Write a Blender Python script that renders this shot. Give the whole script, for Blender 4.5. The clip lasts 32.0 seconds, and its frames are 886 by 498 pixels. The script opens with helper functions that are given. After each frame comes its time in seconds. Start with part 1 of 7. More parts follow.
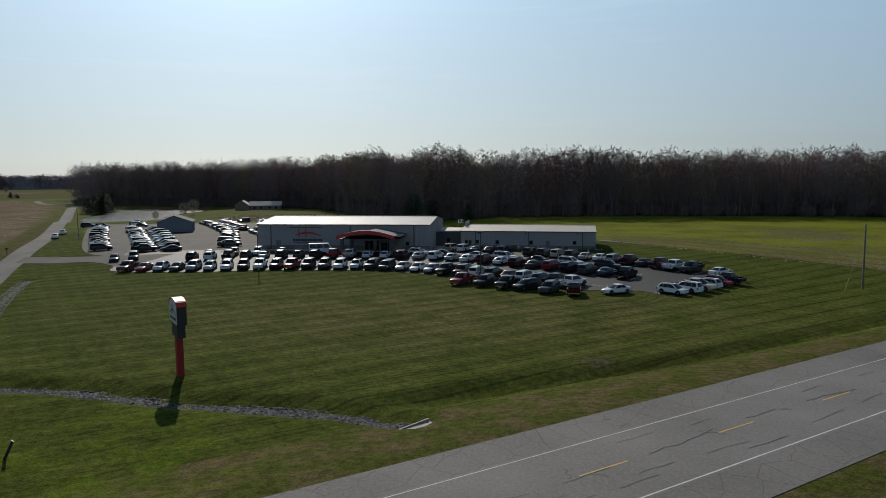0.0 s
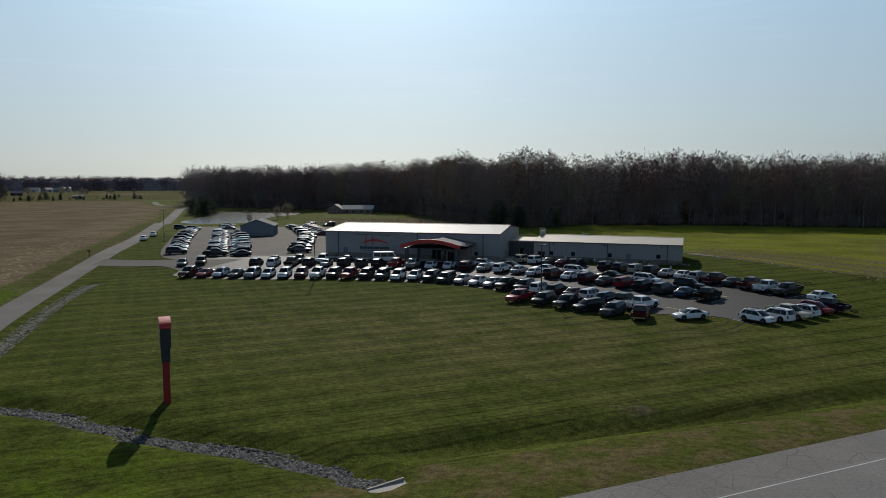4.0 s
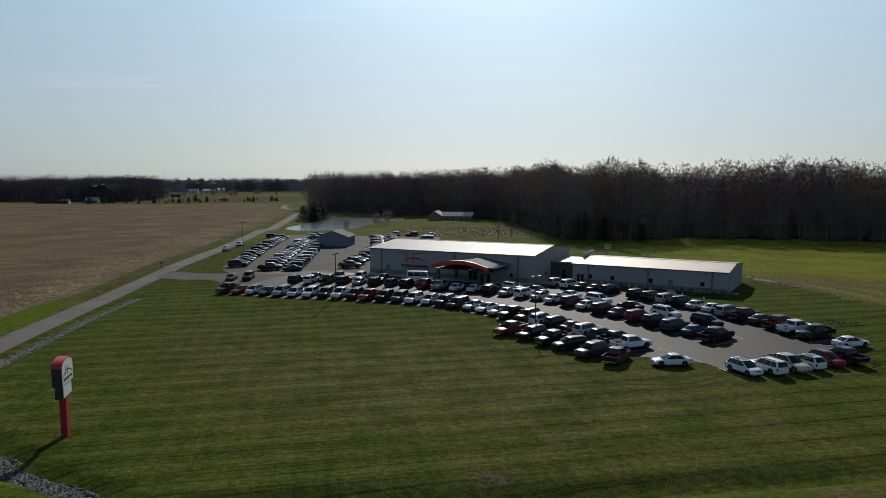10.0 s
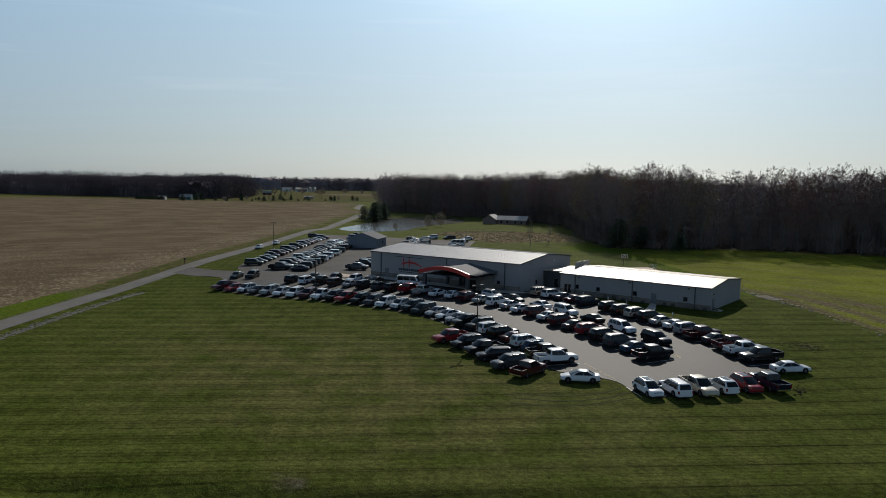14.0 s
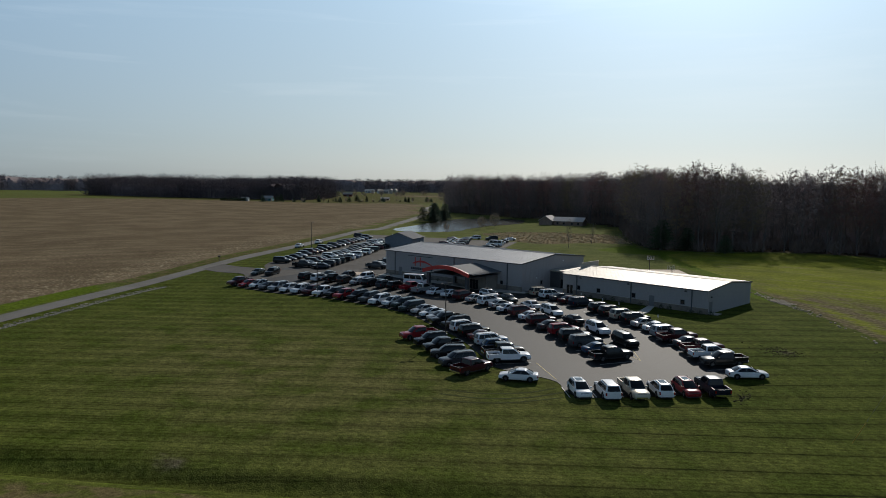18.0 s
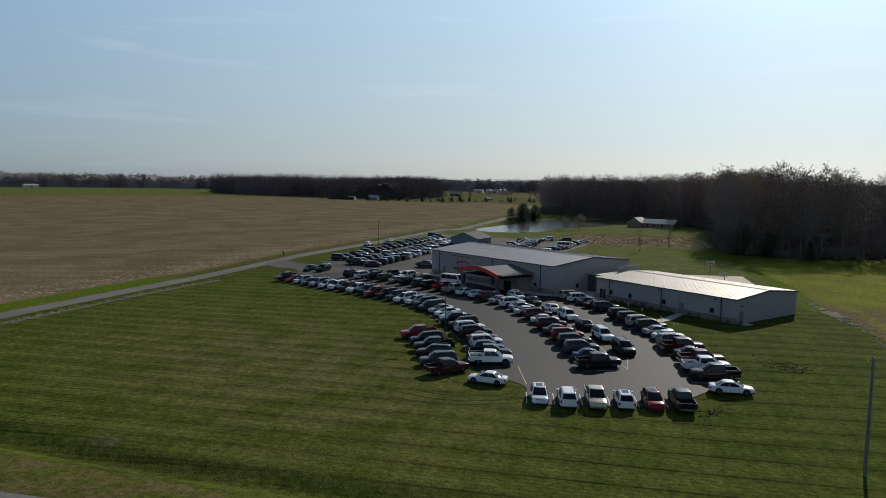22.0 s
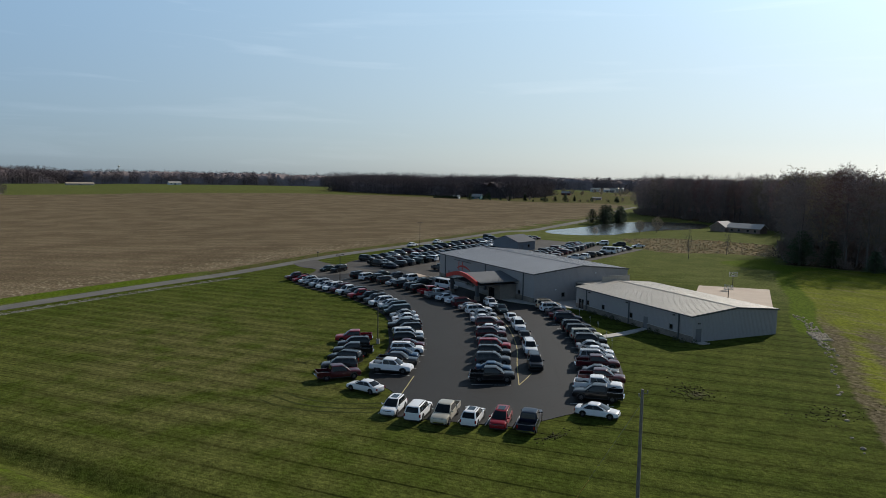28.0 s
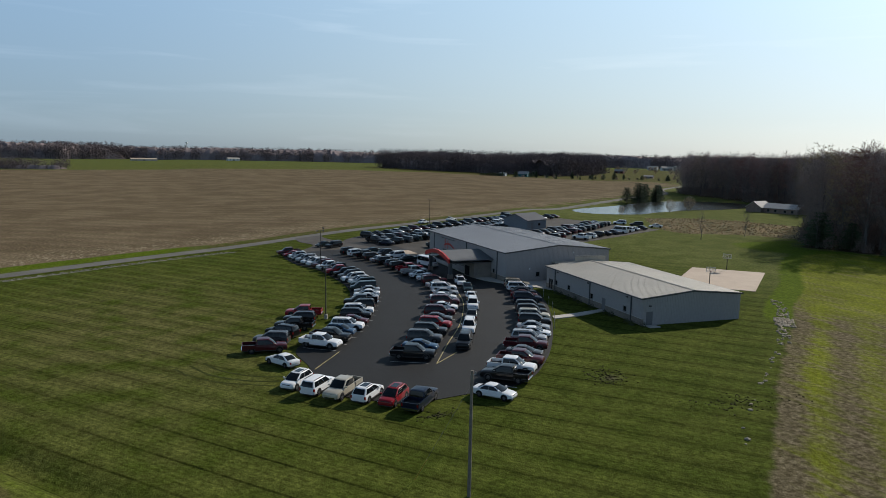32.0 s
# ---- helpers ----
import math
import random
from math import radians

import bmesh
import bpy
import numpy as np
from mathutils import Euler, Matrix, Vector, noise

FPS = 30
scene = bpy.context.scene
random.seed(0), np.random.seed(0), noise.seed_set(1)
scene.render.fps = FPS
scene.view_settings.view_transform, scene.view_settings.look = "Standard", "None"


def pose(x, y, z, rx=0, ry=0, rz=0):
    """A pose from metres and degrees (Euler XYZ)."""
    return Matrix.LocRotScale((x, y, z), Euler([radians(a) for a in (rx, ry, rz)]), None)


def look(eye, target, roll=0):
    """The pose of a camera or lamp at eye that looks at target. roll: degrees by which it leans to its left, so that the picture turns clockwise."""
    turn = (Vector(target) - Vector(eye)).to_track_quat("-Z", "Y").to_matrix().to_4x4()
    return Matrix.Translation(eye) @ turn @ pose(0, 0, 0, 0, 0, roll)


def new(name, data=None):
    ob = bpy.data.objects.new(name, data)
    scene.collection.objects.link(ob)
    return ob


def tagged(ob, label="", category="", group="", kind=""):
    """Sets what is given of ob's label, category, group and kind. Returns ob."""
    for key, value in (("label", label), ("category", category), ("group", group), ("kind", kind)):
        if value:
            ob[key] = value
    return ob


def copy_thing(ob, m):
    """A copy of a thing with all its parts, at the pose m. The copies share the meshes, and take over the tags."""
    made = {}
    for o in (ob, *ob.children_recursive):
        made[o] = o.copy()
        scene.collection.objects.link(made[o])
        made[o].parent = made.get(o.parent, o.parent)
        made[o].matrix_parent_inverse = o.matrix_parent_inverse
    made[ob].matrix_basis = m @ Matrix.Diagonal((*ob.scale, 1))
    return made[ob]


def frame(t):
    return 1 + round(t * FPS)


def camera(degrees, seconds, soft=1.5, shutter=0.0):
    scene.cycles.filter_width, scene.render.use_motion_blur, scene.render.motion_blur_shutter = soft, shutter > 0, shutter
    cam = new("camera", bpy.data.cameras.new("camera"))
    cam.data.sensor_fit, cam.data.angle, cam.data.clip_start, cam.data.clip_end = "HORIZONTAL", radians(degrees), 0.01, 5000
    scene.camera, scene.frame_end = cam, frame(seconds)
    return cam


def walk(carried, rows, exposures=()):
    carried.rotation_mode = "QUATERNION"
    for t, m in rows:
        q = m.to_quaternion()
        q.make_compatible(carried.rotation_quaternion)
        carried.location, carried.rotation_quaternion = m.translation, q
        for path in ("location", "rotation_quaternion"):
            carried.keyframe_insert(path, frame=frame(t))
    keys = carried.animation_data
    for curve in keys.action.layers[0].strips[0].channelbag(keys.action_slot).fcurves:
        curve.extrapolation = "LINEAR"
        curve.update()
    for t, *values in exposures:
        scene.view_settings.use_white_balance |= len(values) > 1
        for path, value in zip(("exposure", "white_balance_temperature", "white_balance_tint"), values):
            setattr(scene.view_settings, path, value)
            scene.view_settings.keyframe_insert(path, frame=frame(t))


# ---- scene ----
cam = camera(64.6, 32.0, soft=0.6)
PATH = [
    (0, (2.131, 1.493, 17.545), (1.887, 3.468, 17.343), -0.3),
    (0.5, (3.104, 2.593, 17.467), (2.807, 4.561, 17.266), -0.4),
    (1, (4.001, 3.907, 17.491), (3.677, 5.871, 17.291), -0.2),
    (1.5, (4.679, 5.206, 17.512), (4.314, 7.162, 17.313), -0.2),
    (2, (5.324, 6.585, 17.601), (4.912, 8.532, 17.403), -0.1),
    (2.5, (5.941, 7.958, 17.76), (5.488, 9.896, 17.564), -0.1),
    (3, (6.553, 9.254, 17.909), (6.064, 11.184, 17.714), -0.1),
    (3.5, (7.408, 10.416, 18.05), (6.887, 12.338, 17.858), -0.0),
    (5.5, (13.841, 14.673, 18.965), (13.263, 16.578, 18.77), 0.0),
    (6, (15.614, 15.62, 19.278), (15.003, 17.515, 19.084), 0.1),
    (6.5, (17.377, 16.377, 19.682), (16.733, 18.261, 19.488), 0.1),
    (7, (19.066, 17.05, 20.159), (18.384, 18.92, 19.965), 0.0),
    (7.5, (20.654, 17.717, 20.643), (19.928, 19.571, 20.448), -0.0),
    (8, (22.09, 18.363, 21.119), (21.317, 20.197, 20.924), 0.0),
    (8.5, (23.571, 18.974, 21.577), (22.754, 20.789, 21.382), -0.1),
    (9, (25.228, 19.679, 22.0), (24.371, 21.476, 21.809), 0.0),
    (9.5, (27.302, 20.501, 22.415), (26.414, 22.282, 22.219), -0.3),
    (10, (29.722, 21.574, 22.784), (28.811, 23.343, 22.589), -0.1),
    (10.5, (32.474, 22.785, 23.093), (31.549, 24.547, 22.897), -0.1),
    (11, (35.451, 24.149, 23.349), (34.5, 25.897, 23.153), -0.1),
    (11.5, (38.54, 25.562, 23.524), (37.56, 27.294, 23.329), 0.1),
    (12, (41.457, 27.086, 23.655), (40.447, 28.801, 23.461), 0.4),
    (12.5, (44.109, 28.58, 23.766), (43.062, 30.273, 23.572), 0.5),
    (13, (46.403, 29.951, 23.855), (45.325, 31.625, 23.662), 0.6),
    (13.5, (48.445, 31.196, 23.935), (47.333, 32.846, 23.742), 0.8),
    (14, (50.325, 32.36, 23.996), (49.181, 33.989, 23.803), 0.8),
    (14.5, (52.173, 33.547, 24.021), (51.008, 35.161, 23.829), 0.7),
    (16.5, (59.653, 38.606, 23.886), (58.41, 40.161, 23.696), 0.6),
    (17, (61.663, 39.972, 23.839), (60.4, 41.511, 23.65), 0.5),
    (17.5, (63.598, 41.379, 23.813), (62.301, 42.89, 23.622), 0.5),
    (18, (65.491, 42.837, 23.787), (64.15, 44.309, 23.596), 0.6),
    (18.5, (67.232, 44.286, 23.782), (65.856, 45.725, 23.591), 0.6),
    (19, (68.876, 45.74, 23.789), (67.47, 47.149, 23.597), 0.7),
    (19.5, (70.358, 47.232, 23.822), (68.927, 48.616, 23.631), 0.6),
    (20, (71.797, 48.734, 23.85), (70.343, 50.093, 23.657), 0.8),
    (20.5, (73.165, 50.305, 23.894), (71.683, 51.634, 23.701), 0.6),
    (21, (74.661, 51.982, 23.935), (73.146, 53.274, 23.741), 0.8),
    (21.5, (76.258, 53.745, 23.996), (74.716, 55.004, 23.801), 0.7),
    (22, (77.911, 55.604, 24.091), (76.346, 56.832, 23.896), 0.8),
    (22.5, (79.566, 57.496, 24.207), (77.977, 58.695, 24.012), 0.7),
    (23, (81.249, 59.506, 24.337), (79.64, 60.678, 24.14), 0.8),
    (23.5, (82.823, 61.629, 24.417), (81.196, 62.774, 24.221), 0.6),
    (24, (84.35, 63.837, 24.508), (82.703, 64.953, 24.309), 0.7),
    (24.5, (85.742, 66.087, 24.661), (84.073, 67.171, 24.462), 0.5),
    (25, (87.027, 68.435, 24.895), (85.34, 69.491, 24.696), 0.6),
    (25.5, (88.293, 70.674, 25.113), (86.586, 71.696, 24.914), 0.5),
    (27.5, (93.641, 78.828, 26.088), (91.883, 79.758, 25.881), 0.9),
    (28, (94.998, 80.801, 26.21), (93.236, 81.722, 26.003), 0.9),
    (28.5, (96.181, 82.765, 26.287), (94.414, 83.677, 26.074), 0.9),
    (29, (97.242, 84.808, 26.395), (95.475, 85.711, 26.149), 1.2),
    (29.5, (98.249, 86.77, 26.484), (96.48, 87.663, 26.215), 1.0),
    (30, (99.204, 88.769, 26.543), (97.427, 89.645, 26.273), 1.1),
    (30.5, (100.113, 90.734, 26.55), (98.321, 91.581, 26.279), 1.0),
    (31, (100.916, 92.831, 26.542), (99.108, 93.643, 26.27), 1.1),
    (31.5, (101.597, 94.895, 26.493), (99.779, 95.682, 26.221), 0.9),
    (32, (102.211, 97.168, 26.478), (100.383, 97.931, 26.204), 1.1),
]
walk(cam, [(t, look(eye, target, roll)) for t, eye, target, roll in PATH],
     exposures=[(0, -0.08), (6, -0.10), (12, -0.08), (19, 0.0), (25, 0.15), (32, 0.36)])

# ---- world, sun, exposure ----
SUN_AZ, SUN_EL = (-0.377, 0.926), 29.5          # direction towards the sun, in plan, and its height in degrees
scene.view_settings.exposure = 0.0
world = bpy.data.worlds.new("sky")
scene.world = world
world.use_nodes = True
wn, wl = world.node_tree.nodes, world.node_tree.links
wn.clear()
w_out = wn.new("ShaderNodeOutputWorld")
w_bg = wn.new("ShaderNodeBackground")
w_sky = wn.new("ShaderNodeTexSky")
w_sky.sky_type = "NISHITA"
w_sky.sun_disc = False
w_sky.sun_elevation = radians(SUN_EL)
w_sky.sun_rotation = math.atan2(SUN_AZ[0], SUN_AZ[1])
w_sky.altitude = 200
w_sky.air_density, w_sky.dust_density, w_sky.ozone_density = 1.0, 0.5, 3.0
w_bg.inputs["Strength"].default_value = 0.132
# thin streaks of high cloud
w_co = wn.new("ShaderNodeTexCoord")
w_map = wn.new("ShaderNodeMapping")
w_map.inputs["Rotation"].default_value = (0.0, radians(-4), radians(35))
w_map.inputs["Scale"].default_value = (1.6, 2.2, 26.0)
w_noise = wn.new("ShaderNodeTexNoise")
w_noise.inputs["Scale"].default_value = 1.3
w_noise.inputs["Detail"].default_value = 5.0
w_noise.inputs["Roughness"].default_value = 0.55
w_noise.inputs["Distortion"].default_value = 0.6
w_ramp = wn.new("ShaderNodeValToRGB")
w_ramp.color_ramp.elements[0].position, w_ramp.color_ramp.elements[1].position = 0.56, 0.80
w_fac = wn.new("ShaderNodeMath")
w_fac.operation = "MULTIPLY"
w_fac.inputs[1].default_value = 0.12
w_mix = wn.new("ShaderNodeMix")
w_mix.data_type = "RGBA"
w_mix.inputs[7].default_value = (10.5, 11.2, 12.0, 1)
wl.new(w_co.outputs["Generated"], w_map.inputs["Vector"])
wl.new(w_map.outputs["Vector"], w_noise.inputs["Vector"])
wl.new(w_noise.outputs["Fac"], w_ramp.inputs["Fac"])
wl.new(w_ramp.outputs["Color"], w_fac.inputs[0])
wl.new(w_fac.outputs["Value"], w_mix.inputs[0])
# thin white haze takes most of the yellow out of the low sky
w_bw = wn.new("ShaderNodeRGBToBW")
w_tint = wn.new("ShaderNodeMix")
w_tint.data_type, w_tint.blend_type = "RGBA", "MULTIPLY"
w_tint.inputs[0].default_value = 1.0
w_haze = wn.new("ShaderNodeMix")
w_haze.data_type = "RGBA"
w_haze.inputs[0].default_value = 0.68
wl.new(w_sky.outputs["Color"], w_bw.inputs[0])
w_hue = wn.new("ShaderNodeMix")                 # white at the horizon, bluer above it
w_hue.data_type = "RGBA"
w_hue.inputs[6].default_value = (0.86, 1.0, 1.12, 1)
w_hue.inputs[7].default_value = (0.70, 1.0, 1.34, 1)
w_rise = wn.new("ShaderNodeMapRange")
w_rise.inputs["From Min"].default_value, w_rise.inputs["From Max"].default_value = 0.03, 0.24
w_sep = wn.new("ShaderNodeSeparateXYZ")
wl.new(w_co.outputs["Generated"], w_sep.inputs[0])
wl.new(w_sep.outputs["Z"], w_rise.inputs["Value"])
wl.new(w_rise.outputs[0], w_hue.inputs[0])
wl.new(w_hue.outputs[2], w_tint.inputs[7])
wl.new(w_bw.outputs[0], w_tint.inputs[6])
wl.new(w_sky.outputs["Color"], w_haze.inputs[6])
wl.new(w_tint.outputs[2], w_haze.inputs[7])
# pale blue air near the horizon evens out the glow under the sun
w_veil = wn.new("ShaderNodeMix")
w_veil.data_type, w_veil.blend_type = "RGBA", "MULTIPLY"
w_veil.inputs[0].default_value = 1.0
w_veil.inputs[7].default_value = (0.70, 0.68, 0.66, 1)
w_air = wn.new("ShaderNodeMix")
w_air.data_type, w_air.blend_type = "RGBA", "ADD"
w_air.inputs[0].default_value = 1.0
w_air.inputs[7].default_value = (1.15, 1.6, 1.9, 1)
w_low = wn.new("ShaderNodeMapRange")
w_low.interpolation_type = "SMOOTHSTEP"
w_low.inputs["From Min"].default_value, w_low.inputs["From Max"].default_value = 0.5, 0.18
w_blend = wn.new("ShaderNodeMix")
w_blend.data_type = "RGBA"
wl.new(w_sep.outputs["Z"], w_low.inputs["Value"])
wl.new(w_haze.outputs[2], w_veil.inputs[6])
wl.new(w_veil.outputs[2], w_air.inputs[6])
wl.new(w_low.outputs[0], w_blend.inputs[0])
wl.new(w_haze.outputs[2], w_blend.inputs[6])
wl.new(w_air.outputs[2], w_blend.inputs[7])
wl.new(w_blend.outputs[2], w_mix.inputs[6])
# thin veil: whiter towards the sun, bluer away from it, and little brighter at the horizon than above
w_sun = wn.new("ShaderNodeVectorMath")
w_sun.operation = "DOT_PRODUCT"
w_sun.inputs[1].default_value = (SUN_AZ[0], SUN_AZ[1], 0.0)
wl.new(w_co.outputs["Generated"], w_sun.inputs[0])
w_side = wn.new("ShaderNodeMapRange")
w_side.interpolation_type = "SMOOTHSTEP"
w_side.inputs["From Min"].default_value, w_side.inputs["From Max"].default_value = 0.15, 0.98
wl.new(w_sun.outputs["Value"], w_side.inputs["Value"])
w_white = wn.new("ShaderNodeMix")
w_white.data_type = "RGBA"
w_white.inputs[6].default_value = (0.72, 0.82, 0.93, 1)
w_white.inputs[7].default_value = (1.00, 0.985, 0.945, 1)
wl.new(w_side.outputs[0], w_white.inputs[0])
w_even = wn.new("ShaderNodeValToRGB")
for _p, _v in ((0.0, 0.50), (0.05, 0.56), (0.12, 0.70), (0.24, 0.93), (0.45, 0.66)):
    _e = w_even.color_ramp.elements.new(_p)
    _e.color = (_v, _v, _v, 1)
w_even.color_ramp.elements.remove(w_even.color_ramp.elements[-1])
w_even.color_ramp.elements.remove(w_even.color_ramp.elements[0])
wl.new(w_sep.outputs["Z"], w_even.inputs["Fac"])
w_gain = wn.new("ShaderNodeMix")
w_gain.data_type, w_gain.blend_type = "RGBA", "MULTIPLY"
w_gain.inputs[0].default_value = 1.0
wl.new(w_mix.outputs[2], w_gain.inputs[6])
wl.new(w_white.outputs[2], w_gain.inputs[7])
w_gain2 = wn.new("ShaderNodeMix")
w_gain2.data_type, w_gain2.blend_type = "RGBA", "MULTIPLY"
w_gain2.inputs[0].default_value = 1.0
wl.new(w_gain.outputs[2], w_gain2.inputs[6])
wl.new(w_even.outputs["Color"], w_gain2.inputs[7])
wl.new(w_gain2.outputs[2], w_bg.inputs["Color"])
wl.new(w_bg.outputs["Background"], w_out.inputs["Surface"])

sun = new("sun", bpy.data.lights.new("sun", "SUN"))
sun.data.energy, sun.data.angle, sun.data.color = 3.6, radians(0.6), (1.0, 0.93, 0.83)
_d = Vector((SUN_AZ[0], SUN_AZ[1], math.tan(radians(SUN_EL))))
sun.matrix_world = look(_d * 50, (0, 0, 0))

# ---- materials ----
MATS = {}


def node_mat(name):
    m = bpy.data.materials.new(name)
    m.use_nodes = True
    n, l = m.node_tree.nodes, m.node_tree.links
    return m, n, l, n["Principled BSDF"]


def mat(name, color, rough=0.6, metal=0.0, scale=1.0, vary=0.15, bump=0.0, bump_scale=20.0, random=0.0, coat=0.0, spec=0.5, trans=0.0):
    """A surface with two sizes of variation and a fine bump, in object space metres."""
    if name in MATS:
        return MATS[name]
    m, n, l, b = node_mat(name)
    b.inputs["Roughness"].default_value = rough
    b.inputs["Metallic"].default_value = metal
    b.inputs["Specular IOR Level"].default_value = spec
    b.inputs["Coat Weight"].default_value = coat
    b.inputs["Coat Roughness"].default_value = 0.05
    b.inputs["Transmission Weight"].default_value = trans
    co = n.new("ShaderNodeTexCoord")
    big, small = n.new("ShaderNodeTexNoise"), n.new("ShaderNodeTexNoise")
    big.inputs["Scale"].default_value, small.inputs["Scale"].default_value = 0.35 * scale, 6.0 * scale
    big.inputs["Detail"].default_value = small.inputs["Detail"].default_value = 4.0
    add = n.new("ShaderNodeMath")
    add.operation = "ADD"
    rng = n.new("ShaderNodeMapRange")
    rng.inputs["From Min"].default_value, rng.inputs["From Max"].default_value = 0.6, 1.4
    rng.inputs["To Min"].default_value, rng.inputs["To Max"].default_value = 1 - vary, 1 + vary
    hsv = n.new("ShaderNodeHueSaturation")
    hsv.inputs["Color"].default_value = (*color, 1)
    for t in (big, small):
        l.new(co.outputs["Object"], t.inputs["Vector"])
    l.new(big.outputs["Fac"], add.inputs[0])
    l.new(small.outputs["Fac"], add.inputs[1])
    l.new(add.outputs[0], rng.inputs["Value"])
    last = rng.outputs[0]
    if random:
        info = n.new("ShaderNodeObjectInfo")
        r2 = n.new("ShaderNodeMapRange")
        r2.inputs["To Min"].default_value, r2.inputs["To Max"].default_value = 1 - random, 1 + random
        l.new(info.outputs["Random"], r2.inputs["Value"])
        mul = n.new("ShaderNodeMath")
        mul.operation = "MULTIPLY"
        l.new(last, mul.inputs[0])
        l.new(r2.outputs[0], mul.inputs[1])
        last = mul.outputs[0]
    l.new(last, hsv.inputs["Value"])
    l.new(hsv.outputs["Color"], b.inputs["Base Color"])
    if bump:
        bn, bt = n.new("ShaderNodeBump"), n.new("ShaderNodeTexNoise")
        bt.inputs["Scale"].default_value, bt.inputs["Detail"].default_value = bump_scale, 3.0
        bn.inputs["Strength"].default_value, bn.inputs["Distance"].default_value = bump, 0.02
        l.new(co.outputs["Object"], bt.inputs["Vector"])
        l.new(bt.outputs["Fac"], bn.inputs["Height"])
        l.new(bn.outputs["Normal"], b.inputs["Normal"])
    MATS[name] = m
    return m


def glass(name, color, rough=0.06):
    m = mat(name, color, rough=rough, vary=0.1, spec=0.35)
    return m


PAINT = {
    "white": (0.70, 0.71, 0.72), "silver": (0.34, 0.35, 0.36), "grey": (0.055, 0.058, 0.063), "black": (0.008, 0.008, 0.009),
    "dark blue": (0.008, 0.013, 0.028), "blue": (0.03, 0.07, 0.13), "red": (0.24, 0.014, 0.02), "maroon": (0.06, 0.008, 0.012),
    "beige": (0.45, 0.41, 0.33), "dark green": (0.012, 0.026, 0.026), "brown": (0.04, 0.026, 0.019), "tan": (0.33, 0.29, 0.22),
}


def paint(color):
    return mat("car paint " + color, PAINT[color], rough=0.28, metal=0.25 if color in ("silver", "beige") else 0.0, vary=0.06, coat=0.38, random=0.05, spec=0.12)


M_GLASS = glass("car glass", (0.006, 0.008, 0.009), 0.03)
M_RUBBER = mat("rubber", (0.010, 0.010, 0.010), spec=0.15, rough=0.85, vary=0.2)
M_RIM = mat("alloy", (0.10, 0.10, 0.105), rough=0.4, metal=0.2, vary=0.1)
M_TRIM = mat("black trim", (0.018, 0.018, 0.019), rough=0.6, vary=0.2)
M_HEAD = mat("headlight lens", (0.62, 0.64, 0.66), rough=0.12, vary=0.1)
M_TAIL = mat("taillight lens", (0.22, 0.012, 0.012), rough=0.2, vary=0.1)
M_CHROME = mat("chrome", (0.6, 0.6, 0.6), rough=0.18, metal=1.0, vary=0.05)
M_SIDING = mat("siding", (0.315, 0.30, 0.295), rough=0.55, scale=0.4, vary=0.08, bump=0.1, bump_scale=3)
M_STONE = mat("wainscot stone", (0.20, 0.17, 0.14), rough=0.85, scale=1.2, vary=0.5, bump=0.8, bump_scale=8)
M_CANOPYROOF = mat("canopy roof metal", (0.13, 0.135, 0.14), rough=0.8, spec=0.25, vary=0.1)
M_ROOF = mat("roof metal", (0.395, 0.358, 0.300), rough=0.55, metal=0.18, spec=0.42, scale=0.5, vary=0.12, bump=0.15, bump_scale=2)
M_HALLROOF = mat("hall roof metal", (0.235, 0.245, 0.26), rough=0.6, metal=0.05, spec=0.35, scale=0.5, vary=0.10, bump=0.1, bump_scale=2)
M_TRIMGREY = mat("dark grey trim", (0.06, 0.065, 0.07), rough=0.45, vary=0.1)
M_RED = mat("red sheet", (0.50, 0.035, 0.025), rough=0.4, vary=0.08)
M_CONCRETE = mat("concrete", (0.42, 0.39, 0.35), rough=0.85, vary=0.15, bump=0.3, bump_scale=15)
M_COURT = mat("court slab", (0.40, 0.31, 0.23), rough=0.85, vary=0.14, bump=0.3, bump_scale=15)
M_WINDOW = glass("building glass", (0.012, 0.014, 0.016), 0.05)
M_FRAME = mat("window frame", (0.17, 0.165, 0.16), rough=0.5, vary=0.08)
M_DOORGREY = mat("door paint", (0.15, 0.15, 0.155), rough=0.5, vary=0.1)
M_STEEL = mat("galvanised steel", (0.28, 0.28, 0.28), rough=0.5, metal=0.6, vary=0.2)
M_POLE = mat("weathered pole wood", (0.17, 0.15, 0.125), rough=0.9, vary=0.3, bump=0.5, bump_scale=12)
M_BRONZE = mat("bronze pole", (0.045, 0.038, 0.032), rough=0.5, vary=0.15)
M_BARK = mat("bark", (0.14, 0.125, 0.115), rough=0.95, vary=0.4, bump=0.6, bump_scale=8, random=0.35)
M_BRUSH = mat("undergrowth stems", (0.18, 0.14, 0.12), rough=0.95, vary=0.35, spec=0.1)
M_TWIG = mat("twigs", (0.235, 0.190, 0.178), spec=0.05, rough=0.95, vary=0.35, random=0.3)
M_PALETWIG = mat("pale twigs", (0.36, 0.29, 0.22), rough=0.95, vary=0.3, spec=0.1)
M_REDTWIG = mat("reddish twigs", (0.27, 0.165, 0.145), spec=0.05, rough=0.95, vary=0.3, random=0.3)
# for the solid hulls added inside the woods, not for single crowns
M_WOODHULL = mat("crowded crowns", (0.25, 0.205, 0.20), spec=0.02, rough=1.0, vary=0.4, scale=0.5, bump=1.0, bump_scale=0.8)
M_FARBARK = mat("far bark", (0.115, 0.100, 0.098), rough=0.95, vary=0.3, spec=0.05)
M_FARTWIG = mat("far twigs", (0.128, 0.104, 0.106), spec=0.05, rough=0.95, vary=0.3)
